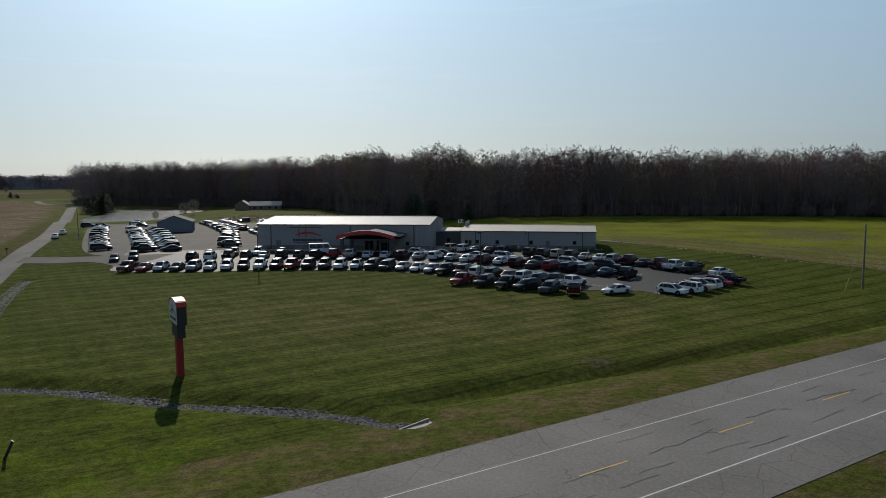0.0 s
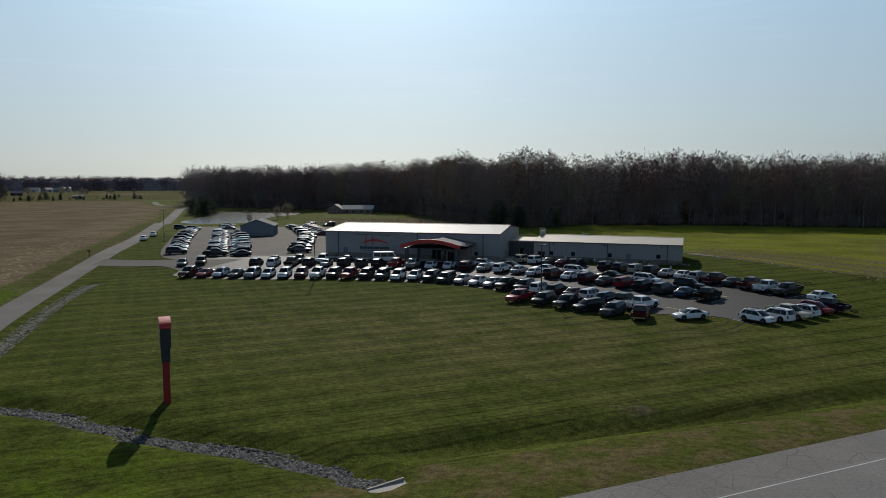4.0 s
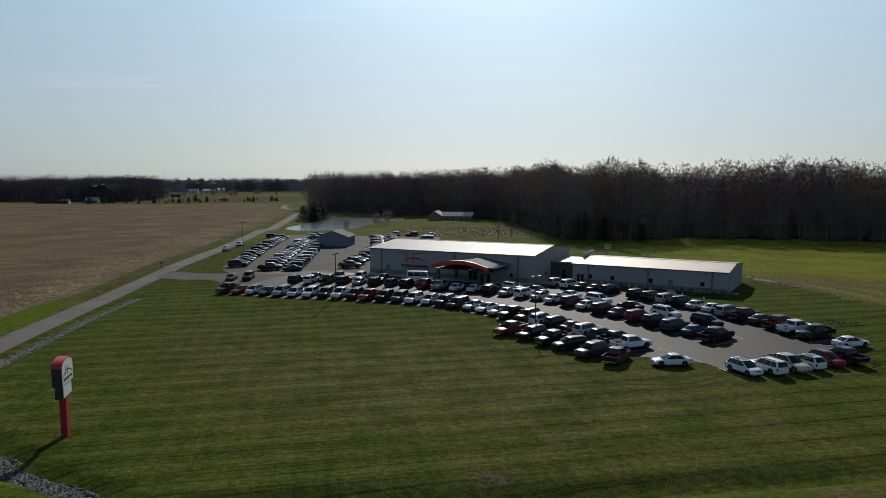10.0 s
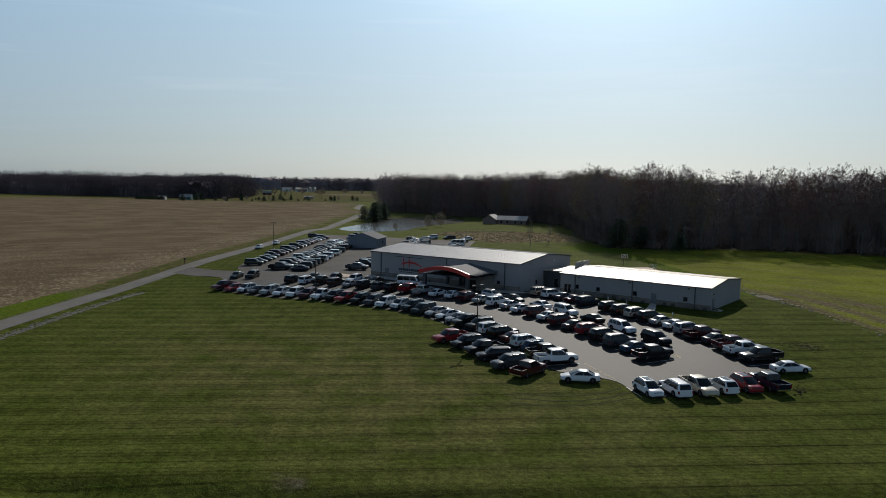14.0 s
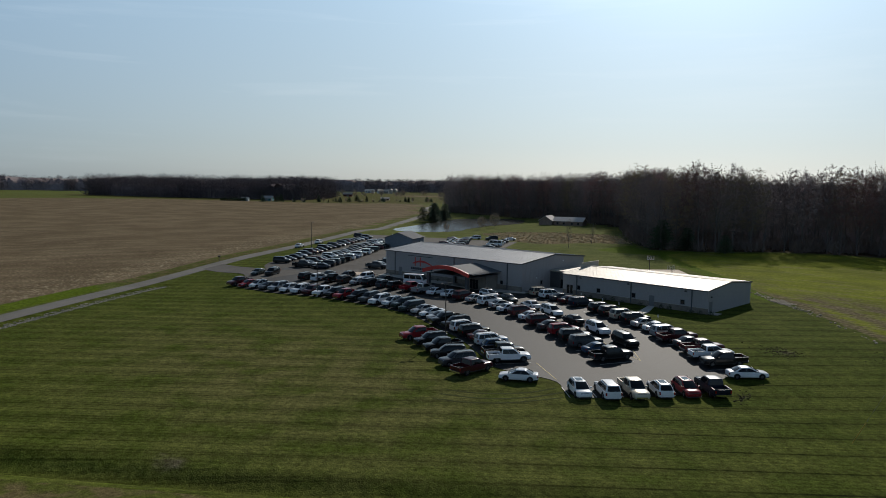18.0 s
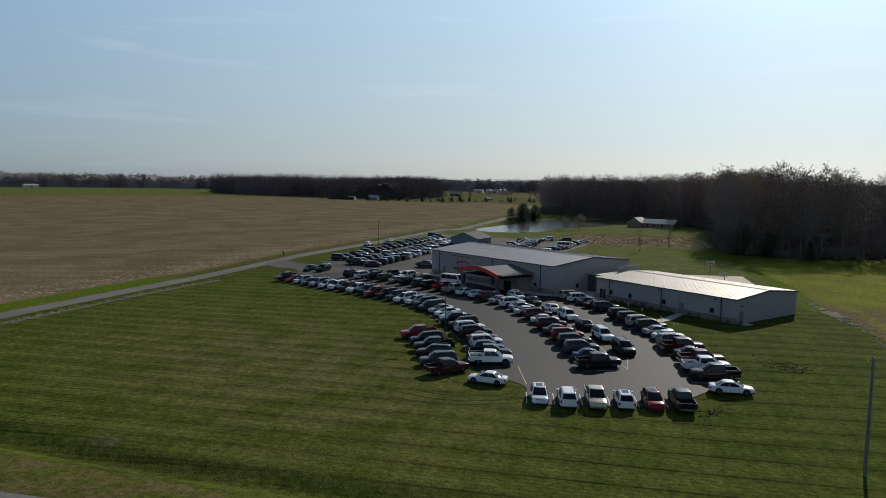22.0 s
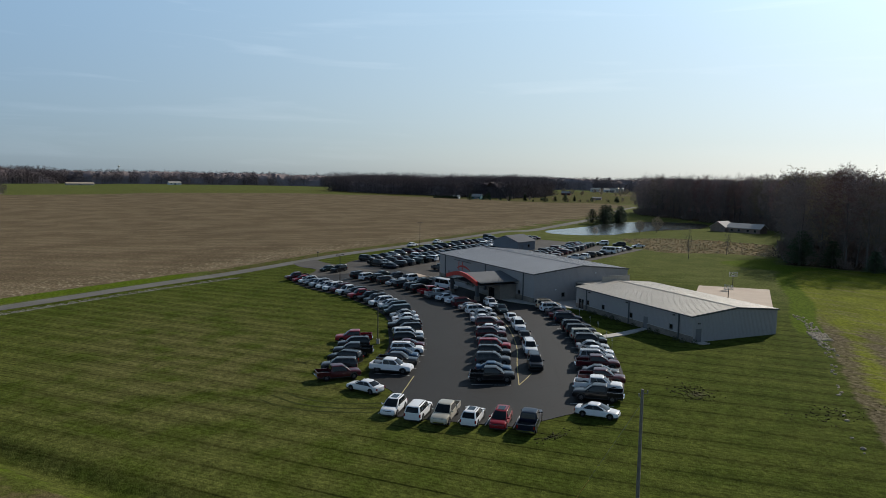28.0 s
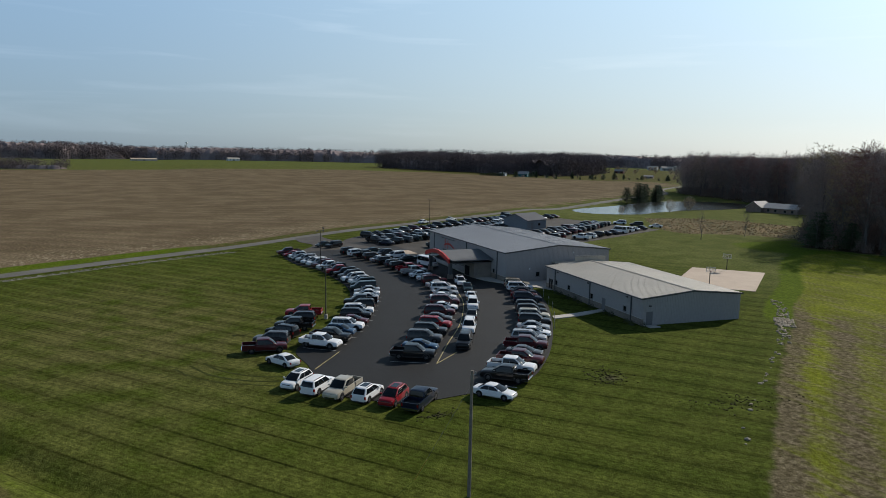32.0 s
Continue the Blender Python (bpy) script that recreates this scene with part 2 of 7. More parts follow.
M_BUD = mat("budding twigs", (0.25, 0.20, 0.12), rough=0.95, vary=0.3, random=0.3)
M_NEEDLE = mat("needles", (0.044, 0.074, 0.034), rough=0.9, vary=0.4, random=0.2)
M_SHRUB = mat("shrub leaves", (0.05, 0.06, 0.03), rough=0.9, vary=0.4, random=0.3)
M_WHITE = mat("road paint white", (0.50, 0.50, 0.48), rough=0.7, scale=2, vary=0.35)
M_LOTYELLOW = mat("car park yellow", (0.42, 0.34, 0.14), rough=0.8, scale=2, vary=0.35)
M_YELLOW = mat("road paint yellow", (0.50, 0.31, 0.05), rough=0.7, scale=2, vary=0.35)
M_TAR = mat("tar", (0.042, 0.040, 0.038), rough=0.6, vary=0.2)
M_ACRYLIC = mat("clear acrylic", (0.85, 0.87, 0.88), rough=0.08, vary=0.03, trans=0.92)
M_PANELWHITE = mat("sign panel", (0.62, 0.62, 0.62), rough=0.35, vary=0.06)
M_BLACK = mat("black sheet", (0.02, 0.02, 0.022), rough=0.45, vary=0.1)
M_INK = mat("sign ink", (0.035, 0.03, 0.035), rough=0.5, vary=0.1)
M_HOUSEROOF = mat("house roof sheet", (0.40, 0.39, 0.37), rough=0.8, vary=0.12, spec=0.2)
M_SHINGLE = mat("shingles", (0.30, 0.28, 0.26), rough=0.9, scale=2, vary=0.3, bump=0.4, bump_scale=6)
M_BRICK = mat("house brick", (0.23, 0.17, 0.14), rough=0.9, scale=2, vary=0.3, bump=0.4, bump_scale=6)
M_SHEDROOF = mat("shed roof", (0.10, 0.105, 0.115), rough=0.85, spec=0.15, vary=0.1)
M_SHED = mat("shed siding", (0.17, 0.19, 0.215), rough=0.55, scale=0.5, vary=0.1)


def asphalt(name, color, rough, crack, spec=0.35):
    m, n, l, b = node_mat(name)
    co = n.new("ShaderNodeTexCoord")
    big, fine = n.new("ShaderNodeTexNoise"), n.new("ShaderNodeTexNoise")
    big.inputs["Scale"].default_value, big.inputs["Detail"].default_value = 0.12, 6
    fine.inputs["Scale"].default_value, fine.inputs["Detail"].default_value = 5.0, 5
    mx = n.new("ShaderNodeMath")
    mx.operation = "ADD"
    r = n.new("ShaderNodeMapRange")
    r.inputs["From Min"].default_value, r.inputs["From Max"].default_value = 0.65, 1.35
    r.inputs["To Min"].default_value, r.inputs["To Max"].default_value = 0.68, 1.32
    hsv = n.new("ShaderNodeHueSaturation")
    hsv.inputs["Color"].default_value = (*color, 1)
    for t in (big, fine):
        l.new(co.outputs["Object"], t.inputs["Vector"])
    l.new(big.outputs["Fac"], mx.inputs[0])
    l.new(fine.outputs["Fac"], mx.inputs[1])
    l.new(mx.outputs[0], r.inputs["Value"])
    last = r.outputs[0]
    if crack:
        vor = n.new("ShaderNodeTexVoronoi")
        vor.feature = "DISTANCE_TO_EDGE"
        vor.inputs["Scale"].default_value = crack
        wob = n.new("ShaderNodeVectorMath")
        wob.operation = "ADD"
        l.new(co.outputs["Object"], wob.inputs[0])
        l.new(big.outputs["Color"], wob.inputs[1])
        l.new(wob.outputs[0], vor.inputs["Vector"])
        cr = n.new("ShaderNodeMapRange")
        cr.inputs["From Min"].default_value, cr.inputs["From Max"].default_value = 0.0, 0.018
        cr.inputs["To Min"].default_value, cr.inputs["To Max"].default_value = 0.55, 1.0
        l.new(vor.outputs["Distance"], cr.inputs["Value"])
        mul = n.new("ShaderNodeMath")
        mul.operation = "MULTIPLY"
        l.new(last, mul.inputs[0])
        l.new(cr.outputs[0], mul.inputs[1])
        last = mul.outputs[0]
    l.new(last, hsv.inputs["Value"])
    l.new(hsv.outputs["Color"], b.inputs["Base Color"])
    b.inputs["Roughness"].default_value = rough
    b.inputs["Specular IOR Level"].default_value = spec
    bump, bt = n.new("ShaderNodeBump"), n.new("ShaderNodeTexNoise")
    bt.inputs["Scale"].default_value = 30
    bump.inputs["Strength"].default_value, bump.inputs["Distance"].default_value = 0.5, 0.01
    l.new(co.outputs["Object"], bt.inputs["Vector"])
    l.new(bt.outputs["Fac"], bump.inputs["Height"])
    l.new(bump.outputs["Normal"], b.inputs["Normal"])
    return m


M_LOT = asphalt("lot asphalt", (0.0085, 0.0085, 0.0085), 0.72, 0.10, 0.27)
M_SIDELOT = asphalt("weathered lot asphalt", (0.072, 0.065, 0.058), 0.85, 0.30, 0.10)
M_DRIVE = asphalt("driveway asphalt", (0.088, 0.081, 0.073), 0.88, 0.0, 0.10)
M_HIGHWAY = asphalt("highway asphalt", (0.155, 0.147, 0.139), 0.85, 0.0)
M_SHOULDER = asphalt("shoulder asphalt", (0.14, 0.132, 0.124), 0.85, 0.45)
M_LANE = asphalt("lane asphalt", (0.140, 0.132, 0.120), 0.88, 0.0, 0.08)


def ground_material():
    """Lawn with mower bands, stubble field, green crop, bare soil and leaf litter, mixed by the ground's own areas."""
    m, n, l, b = node_mat("ground cover")
    b.inputs["Roughness"].default_value = 0.95
    b.inputs["Specular IOR Level"].default_value = 0.01
    geo = n.new("ShaderNodeNewGeometry")

    def noise_at(scale, detail=4.0, rough=0.55, vec=None):
        t = n.new("ShaderNodeTexNoise")
        t.inputs["Scale"].default_value, t.inputs["Detail"].default_value, t.inputs["Roughness"].default_value = scale, detail, rough
        l.new(vec or geo.outputs["Position"], t.inputs["Vector"])
        return t.outputs["Fac"]

    def rng(v, a, b2, lo=0.0, hi=1.0, smooth=True):
        t = n.new("ShaderNodeMapRange")
        t.interpolation_type = "SMOOTHSTEP" if smooth else "LINEAR"
        for k, q in zip(("From Min", "From Max", "To Min", "To Max"), (a, b2, lo, hi)):
            t.inputs[k].default_value = q
        l.new(v, t.inputs["Value"])
        return t.outputs[0]

    def mathn(op, a, b2):
        t = n.new("ShaderNodeMath")
        t.operation = op
        for i, v in enumerate((a, b2)):
            if isinstance(v, (int, float)):
                t.inputs[i].default_value = v
            else:
                l.new(v, t.inputs[i])
        return t.outputs[0]

    def mix(f, a, b2, kind="MIX"):
        t = n.new("ShaderNodeMix")
        t.data_type, t.blend_type = "RGBA", kind
        for i, v in ((0, f), (6, a), (7, b2)):
            if isinstance(v, (int, float)):
                t.inputs[i].default_value = v
            elif isinstance(v, tuple):
                t.inputs[i].default_value = (*v, 1)
            else:
                l.new(v, t.inputs[i])
        return t.outputs[2]

    def area(name):
        t = n.new("ShaderNodeAttribute")
        t.attribute_name = name
        return t.outputs["Fac"]

    def bands(angle, period, wob):
        """Soft mower or plough bands along a heading."""
        mp = n.new("ShaderNodeMapping")
        mp.inputs["Rotation"].default_value = (0, 0, radians(angle))
        l.new(geo.outputs["Position"], mp.inputs["Vector"])
        w = n.new("ShaderNodeTexWave")
        w.wave_type, w.bands_direction, w.wave_profile = "BANDS", "Y", "SIN"
        w.inputs["Scale"].default_value = 0.314 / period
        w.inputs["Distortion"].default_value, w.inputs["Detail"].default_value, w.inputs["Detail Scale"].default_value = wob, 2.0, 0.35
        l.new(mp.outputs["Vector"], w.inputs["Vector"])
        return w.outputs["Fac"]

    n_big, n_mid, n_fine, n_tuft = noise_at(0.02), noise_at(0.16), noise_at(1.6, 5), noise_at(7.0, 3)
    edge = mathn("MULTIPLY", mathn("SUBTRACT", noise_at(0.25, 5, 0.65), 0.5), 0.9)

    def zone(name, a=0.35, b2=0.65):
        return rng(mathn("ADD", area(name), edge), a, b2)

    # lawn
    lawn = mix(rng(n_mid, 0.35, 0.65), (0.053, 0.069, 0.011), (0.073, 0.087, 0.016))
    lawn = mix(mathn("MULTIPLY", rng(n_mid, 0.30, 0.60), mathn("MULTIPLY", area("worn"), 0.62)), lawn, (0.118, 0.104, 0.042))
    patchy = rng(noise_at(0.06, 4), 0.35, 0.65, 0.75, 1.15)
    wide = rng(bands(-39.4, 4.2, 0.08), 0.25, 0.75, -0.13, 0.13)
    stripe = mathn("ADD", wide, rng(bands(-39.4, 1.4, 0.12), 0.0, 0.22, -0.27, 0.0))
    ridge = mathn("MULTIPLY", rng(bands(-38.8, 2.1, 0.15), 0.90, 1.0, 0.0, -0.28), rng(noise_at(0.07, 5, 0.7), 0.34, 0.56))
    cross = rng(bands(51, 2.6, 0.3), 0.2, 0.8, -0.04, 0.04)
    st = mathn("ADD", 1.0, mathn("ADD", mathn("MULTIPLY", mathn("ADD", stripe, cross), patchy), ridge))
    st = mathn("ADD", mathn("MULTIPLY", mathn("SUBTRACT", st, 1.0), area("lawn")), 1.0)
    mp2 = n.new("ShaderNodeMapping")
    mp2.inputs["Rotation"].default_value = (0, 0, radians(-39.4))
    mp2.inputs["Scale"].default_value = (0.30, 2.2, 1.0)
    l.new(geo.outputs["Position"], mp2.inputs["Vector"])
    swath = rng(noise_at(1.1, 4, 0.6, mp2.outputs["Vector"]), 0.3, 0.7, 0.95, 1.05)
    clod = mathn("MULTIPLY", swath, rng(noise_at(0.55, 6, 0.7), 0.58, 0.74, 1.0, 0.86))
    # stubble field
    mp_ = n.new("ShaderNodeMapping")
    mp_.inputs["Rotation"].default_value = (0, 0, radians(-123))
    mp_.inputs["Scale"].default_value = (0.35, 1.0, 1.0)
    l.new(geo.outputs["Position"], mp_.inputs["Vector"])
    mp4 = mp_.outputs["Vector"]
    stub = mix(rng(noise_at(0.05, 5), 0.38, 0.62), (0.112, 0.083, 0.051), (0.162, 0.123, 0.077))
    stub = mix(rng(n_fine, 0.5, 0.75), stub, (0.185, 0.145, 0.088))
    stub = mix(rng(bands(123.0, 9.0, 3.5), 0.3, 0.9, 0.0, 0.22), stub, (0.062, 0.060, 0.024))
    chaff = mathn("MULTIPLY", area("straw"), rng(noise_at(1.3, 5, 0.7, mp4), 0.50, 0.68, 0.0, 0.85))
    stub = mix(chaff, stub, (0.33, 0.28, 0.19))
    # young crop
    crop = mix(rng(noise_at(0.045, 4), 0.38, 0.62), (0.165, 0.185, 0.016), (0.116, 0.130, 0.016))
    mp3 = n.new("ShaderNodeMapping")
    mp3.inputs["Rotation"].default_value = (0, 0, radians(-132))
    mp3.inputs["Scale"].default_value = (0.22, 1.5, 1.0)
    l.new(geo.outputs["Position"], mp3.inputs["Vector"])
    streak = noise_at(0.32, 7, 0.72, mp3.outputs["Vector"])
    earth = mix(rng(n_fine, 0.35, 0.7), (0.082, 0.060, 0.044), (0.145, 0.114, 0.086))
    tilled = mathn("ADD", area("till"), mathn("MULTIPLY", mathn("SUBTRACT", streak, 0.5), 2.6))
    crop = mix(rng(tilled, 0.15, 0.95, 0.0, 0.85), crop, earth)
    crop = mix(1.0, crop, rng(streak, 0.3, 0.7, 0.82, 1.18), "MULTIPLY")
    crop = mix(mathn("MULTIPLY", rng(bands(-132, 0.8, 0.5), 0.55, 0.9, 0.0, 0.12), area("rows")), crop, (0.07, 0.052, 0.03))
    # soil, weeds, litter, roadside
    soil = mix(rng(n_fine, 0.35, 0.7), (0.060, 0.046, 0.032), (0.11, 0.09, 0.07))
    weeds = mix(rng(n_mid, 0.35, 0.65), (0.185, 0.142, 0.084), (0.105, 0.09, 0.042))
    litter = mix(n_mid, (0.042, 0.032, 0.023), (0.066, 0.051, 0.036))
    verge = mix(rng(noise_at(0.35, 5), 0.4, 0.62), (0.062, 0.072, 0.015), (0.098, 0.080, 0.036))
    lush = mix(n_mid, (0.060, 0.094, 0.007), (0.090, 0.120, 0.012))
    rough_ = mathn("MULTIPLY", mathn("SUBTRACT", 1.0, area("lawn")), 0.75)
    lawn = mix(rough_, lawn, mix(rng(n_mid, 0.3, 0.7), (0.082, 0.098, 0.026), (0.122, 0.130, 0.042)))
    col = mix(1.0, lawn, st, "MULTIPLY")
    col = mix(1.0, col, clod, "MULTIPLY")
    col = mix(zone("verge"), col, verge)
    col = mix(zone("lush"), col, lush)
    col = mix(zone("crop"), col, crop)
    col = mix(zone("weeds"), col, weeds)
    col = mix(zone("soil", 0.3, 0.7), col, soil)
    col = mix(zone("stubble"), col, stub)
    col = mix(zone("litter"), col, litter)
    col = mix(1.0, col, rng(n_fine, 0.3, 0.7, 0.74, 1.26), "MULTIPLY")
    col = mix(1.0, col, rng(n_tuft, 0.25, 0.75, 0.66, 1.34), "MULTIPLY")
    l.new(col, b.inputs["Base Color"])
    bump = n.new("ShaderNodeBump")
    bump.inputs["Strength"].default_value, bump.inputs["Distance"].default_value = 0.9, 0.12
    h = mathn("ADD", mathn("MULTIPLY", n_fine, 0.8), mathn("MULTIPLY", n_tuft, 0.5))
    l.new(h, bump.inputs["Height"])
    l.new(bump.outputs["Normal"], b.inputs["Normal"])
    return m


M_GROUND = ground_material()


def water_material():
    m, n, l, b = node_mat("pond water")
    b.inputs["Base Color"].default_value = (0.02, 0.025, 0.022, 1)
    b.inputs["Roughness"].default_value = 0.2
    b.inputs["IOR"].default_value = 1.33
    geo, t, bump = n.new("ShaderNodeNewGeometry"), n.new("ShaderNodeTexNoise"), n.new("ShaderNodeBump")
    t.inputs["Scale"].default_value, t.inputs["Detail"].default_value = 1.2, 3
    bump.inputs["Strength"].default_value, bump.inputs["Distance"].default_value = 0.55, 0.07
    l.new(geo.outputs["Position"], t.inputs["Vector"])
    l.new(t.outputs["Fac"], bump.inputs["Height"])
    l.new(bump.outputs["Normal"], b.inputs["Normal"])
    return m


M_WATER = water_material()

# ---- geometry helpers ----


class Geo:
    """Collects vertices and faces for one mesh."""

    def __init__(self):
        self.v, self.f, self.m = [], [], []

    def face(self, pts, mi=0):
        i = len(self.v)
        self.v.extend(tuple(p) for p in pts)
        self.f.append(tuple(range(i, i + len(pts))))
        self.m.append(mi)

    def box(self, x0, x1, y0, y1, z0, z1, mi=0):
        i = len(self.v)
        self.v.extend([(x0, y0, z0), (x1, y0, z0), (x1, y1, z0), (x0, y1, z0), (x0, y0, z1), (x1, y0, z1), (x1, y1, z1), (x0, y1, z1)])
        for q in ((0, 3, 2, 1), (4, 5, 6, 7), (0, 1, 5, 4), (1, 2, 6, 5), (2, 3, 7, 6), (3, 0, 4, 7)):
            self.f.append(tuple(i + k for k in q))
            self.m.append(mi)

    def hexa(self, a, b, mi=0):
        """A solid between two loops of the same number of points."""
        n, i = len(a), len(self.v)
        self.v.extend(tuple(p) for p in a)
        self.v.extend(tuple(p) for p in b)
        self.f.append(tuple(range(i + n - 1, i - 1, -1)))
        self.f.append(tuple(range(i + n, i + 2 * n)))
        for k in range(n):
            j = (k + 1) % n
            self.f.append((i + k, i + j, i + n + j, i + n + k))
        self.m.extend([mi] * (n + 2))

    def tube(self, p0, p1, r0, r1, n=6, mi=0, cap=True):
        p0, p1 = Vector(p0), Vector(p1)
        d = (p1 - p0).normalized()
        a = d.orthogonal().normalized()
        b = d.cross(a)
        ra = [p0 + (a * math.cos(2 * math.pi * k / n) + b * math.sin(2 * math.pi * k / n)) * r0 for k in range(n)]
        rb = [p1 + (a * math.cos(2 * math.pi * k / n) + b * math.sin(2 * math.pi * k / n)) * r1 for k in range(n)]
        i = len(self.v)
        self.v.extend(tuple(p) for p in ra + rb)
        for k in range(n):
            j = (k + 1) % n
            self.f.append((i + k, i + j, i + n + j, i + n + k))
            self.m.append(mi)
        if cap:
            self.f.append(tuple(range(i + n - 1, i - 1, -1)))
            self.f.append(tuple(range(i + n, i + 2 * n)))
            self.m.extend([mi] * 2)

    def loft(self, rings, mi=0, cap=True):
        n, i = len(rings[0]), len(self.v)
        for r in rings:
            self.v.extend(tuple(p) for p in r)
        for a in range(len(rings) - 1):
            for k in range(n):
                j = (k + 1) % n
                self.f.append((i + a * n + k, i + a * n + j, i + a * n + n + j, i + a * n + n + k))
                self.m.append(mi)
        if cap:
            self.f.append(tuple(range(i + n - 1, i - 1, -1)))
            e = i + (len(rings) - 1) * n
            self.f.append(tuple(range(e, e + n)))
            self.m.extend([mi] * 2)

    def mesh(self, name, mats, smooth=False):
        me = bpy.data.meshes.new(name)
        me.from_pydata(self.v, [], self.f)
        for m in mats:
            me.materials.append(m)
        if len(mats) > 1:
            me.polygons.foreach_set("material_index", self.m)
        if smooth:
            me.polygons.foreach_set("use_smooth", [True] * len(self.f))
            me.set_sharp_from_angle(angle=radians(38))
        me.update()
        return me


def part(name, geo, mats, parent=None, label="", smooth=False):
    """One mesh object under a thing or a part; or, with no parent, a thing of its own."""
    mats = mats if isinstance(mats, (list, tuple)) else [mats]
    me = geo if isinstance(geo, bpy.types.Mesh) else geo.mesh(name, mats, smooth)
    ob = new(name, me)
    if parent:
        ob.parent = parent
    if label:
        tagged(ob, label)
    return ob


def thing(name, label, category, group="", kind="", m=None):
    ob = new(name)
    ob.empty_display_size = 0.2
    tagged(ob, label, category, group, kind)
    if m:
        ob.matrix_basis = m
    return ob


def smooth01(a, b, v):
    v = np.clip((v - a) / (b - a), 0, 1)
    return v * v * (3 - 2 * v)


# ---- the lie of the land ----
HW_N, HW_U = np.array((-0.634, 0.773)), np.array((0.773, 0.634))   # across and along the highway
HW_Z = 0.6
CREEK = np.array([(-75, 59), (-58, 58), (-44.4, 57), (-38.2, 57), (-33, 56), (-27.4, 54.8), (-18.6, 54.1), (-13, 53.6), (-10, 52.7), (-6.6, 51.2)])
SWALE = np.array([(-51, 58), (-57.4, 68), (-64.4, 78.5), (-72.5, 90.5), (-78.9, 100.5), (-84.9, 111), (-88.0, 117.5)])
SIDE = np.array([(-28, 14), (-42, 36), (-63.2, 68), (-79.0, 91.5), (-97, 120), (-107.5, 138), (-124, 166), (-143, 198), (-175, 247), (-207, 296), (-240, 346), (-262, 379),
                 (-276, 402), (-284, 420), (-300, 436), (-322, 452), (-345, 470), (-376, 505), (-420, 560)])
POND = np.array([(-197, 292), (-189, 287.5), (-180, 287), (-172, 293), (-168, 303), (-168, 313), (-174, 324), (-178, 338), (-183, 353), (-184, 375), (-188, 393), (-205, 418),
                 (-222, 424), (-238, 410), (-242, 392), (-238, 374), (-228, 353), (-219, 337), (-210, 318), (-204, 303)])
POND_Z = -0.95


def line_dist(px, py, line):
    best = np.full(np.shape(px), 1e9)
    for (ax, ay), (bx, by) in zip(line[:-1], line[1:]):
        dx, dy = bx - ax, by - ay
        t = np.clip(((px - ax) * dx + (py - ay) * dy) / (dx * dx + dy * dy), 0, 1)
        best = np.minimum(best, np.hypot(px - ax - t * dx, py - ay - t * dy))
    return best


def inside(px, py, poly):
    px, py = np.asarray(px, float), np.asarray(py, float)
    c = np.zeros(px.shape, bool)
    for (ax, ay), (bx, by) in zip(poly, np.roll(poly, -1, axis=0)):
        hit = ((ay > py) != (by > py)) & (px < (bx - ax) * (py - ay) / (by - ay + 1e-12) + ax)
        c ^= hit
    return c


def verge_end(u):
    """How far from the highway the rough verge reaches, along it."""
    return np.interp(u, [30, 45, 60, 75, 90], [46.8, 45.2, 43.2, 41.9, 41.3])


def land(x, y):
    """The height of the ground."""
    x, y = np.asarray(x, float), np.asarray(y, float)
    z = -0.5 + 1.2 * smooth01(112, 160, y) - 1.7 * smooth01(340, 620, y)
    s, u = HW_N[0] * x + HW_N[1] * y, HW_U[0] * x + HW_U[1] * y
    ditch = smooth01(24, 34, u)
    side = np.where(s > 28, smooth01(46.6, 35.4, s), smooth01(9, 20.4, s))
    z = z * (1 - side) + HW_Z * side
    z = z - 1.05 * ditch * np.exp(-((s - verge_end(u) - 1.5) / 1.5) ** 2)
    z = z - 0.8 * smooth01(2.3, 0.9, line_dist(x, y, CREEK)) - 0.35 * smooth01(1.8, 0.5, line_dist(x, y, SWALE))
    d = line_dist(x, y, np.vstack([POND, POND[:1]]))
    d = np.where(inside(x, y, POND), -d, d)
    z = z - (z - (POND_Z - 0.02)) * smooth01(30, 0, d) - 0.6 * smooth01(0.5, -4, d)
    return z


def land1(x, y):
    return float(land(np.array([x]), np.array([y]))[0])


def resample(line, n):
    line = np.asarray(line, float)
    seg = np.r_[0, np.cumsum(np.hypot(*np.diff(line, axis=0).T))]
    t = np.linspace(0, seg[-1], n)
    return np.c_[np.interp(t, seg, line[:, 0]), np.interp(t, seg, line[:, 1])], seg[-1]


def rounded(line, n):
    """A smooth curve through the points of a line (Catmull-Rom), n points at even steps."""
    p = np.asarray(line, float)
    q = np.vstack([2 * p[0] - p[1], p, 2 * p[-1] - p[-2]])
    out = []
    for i in range(1, len(q) - 2):
        for t in np.linspace(0, 1, 12, endpoint=False):
            a, b, c, d = q[i - 1], q[i], q[i + 1], q[i + 2]
            out.append(0.5 * (2 * b + (c - a) * t + (2 * a - 5 * b + 4 * c - d) * t * t + (3 * b - a - 3 * c + d) * t ** 3))
    out.append(p[-1])
    return resample(out, n)[0]


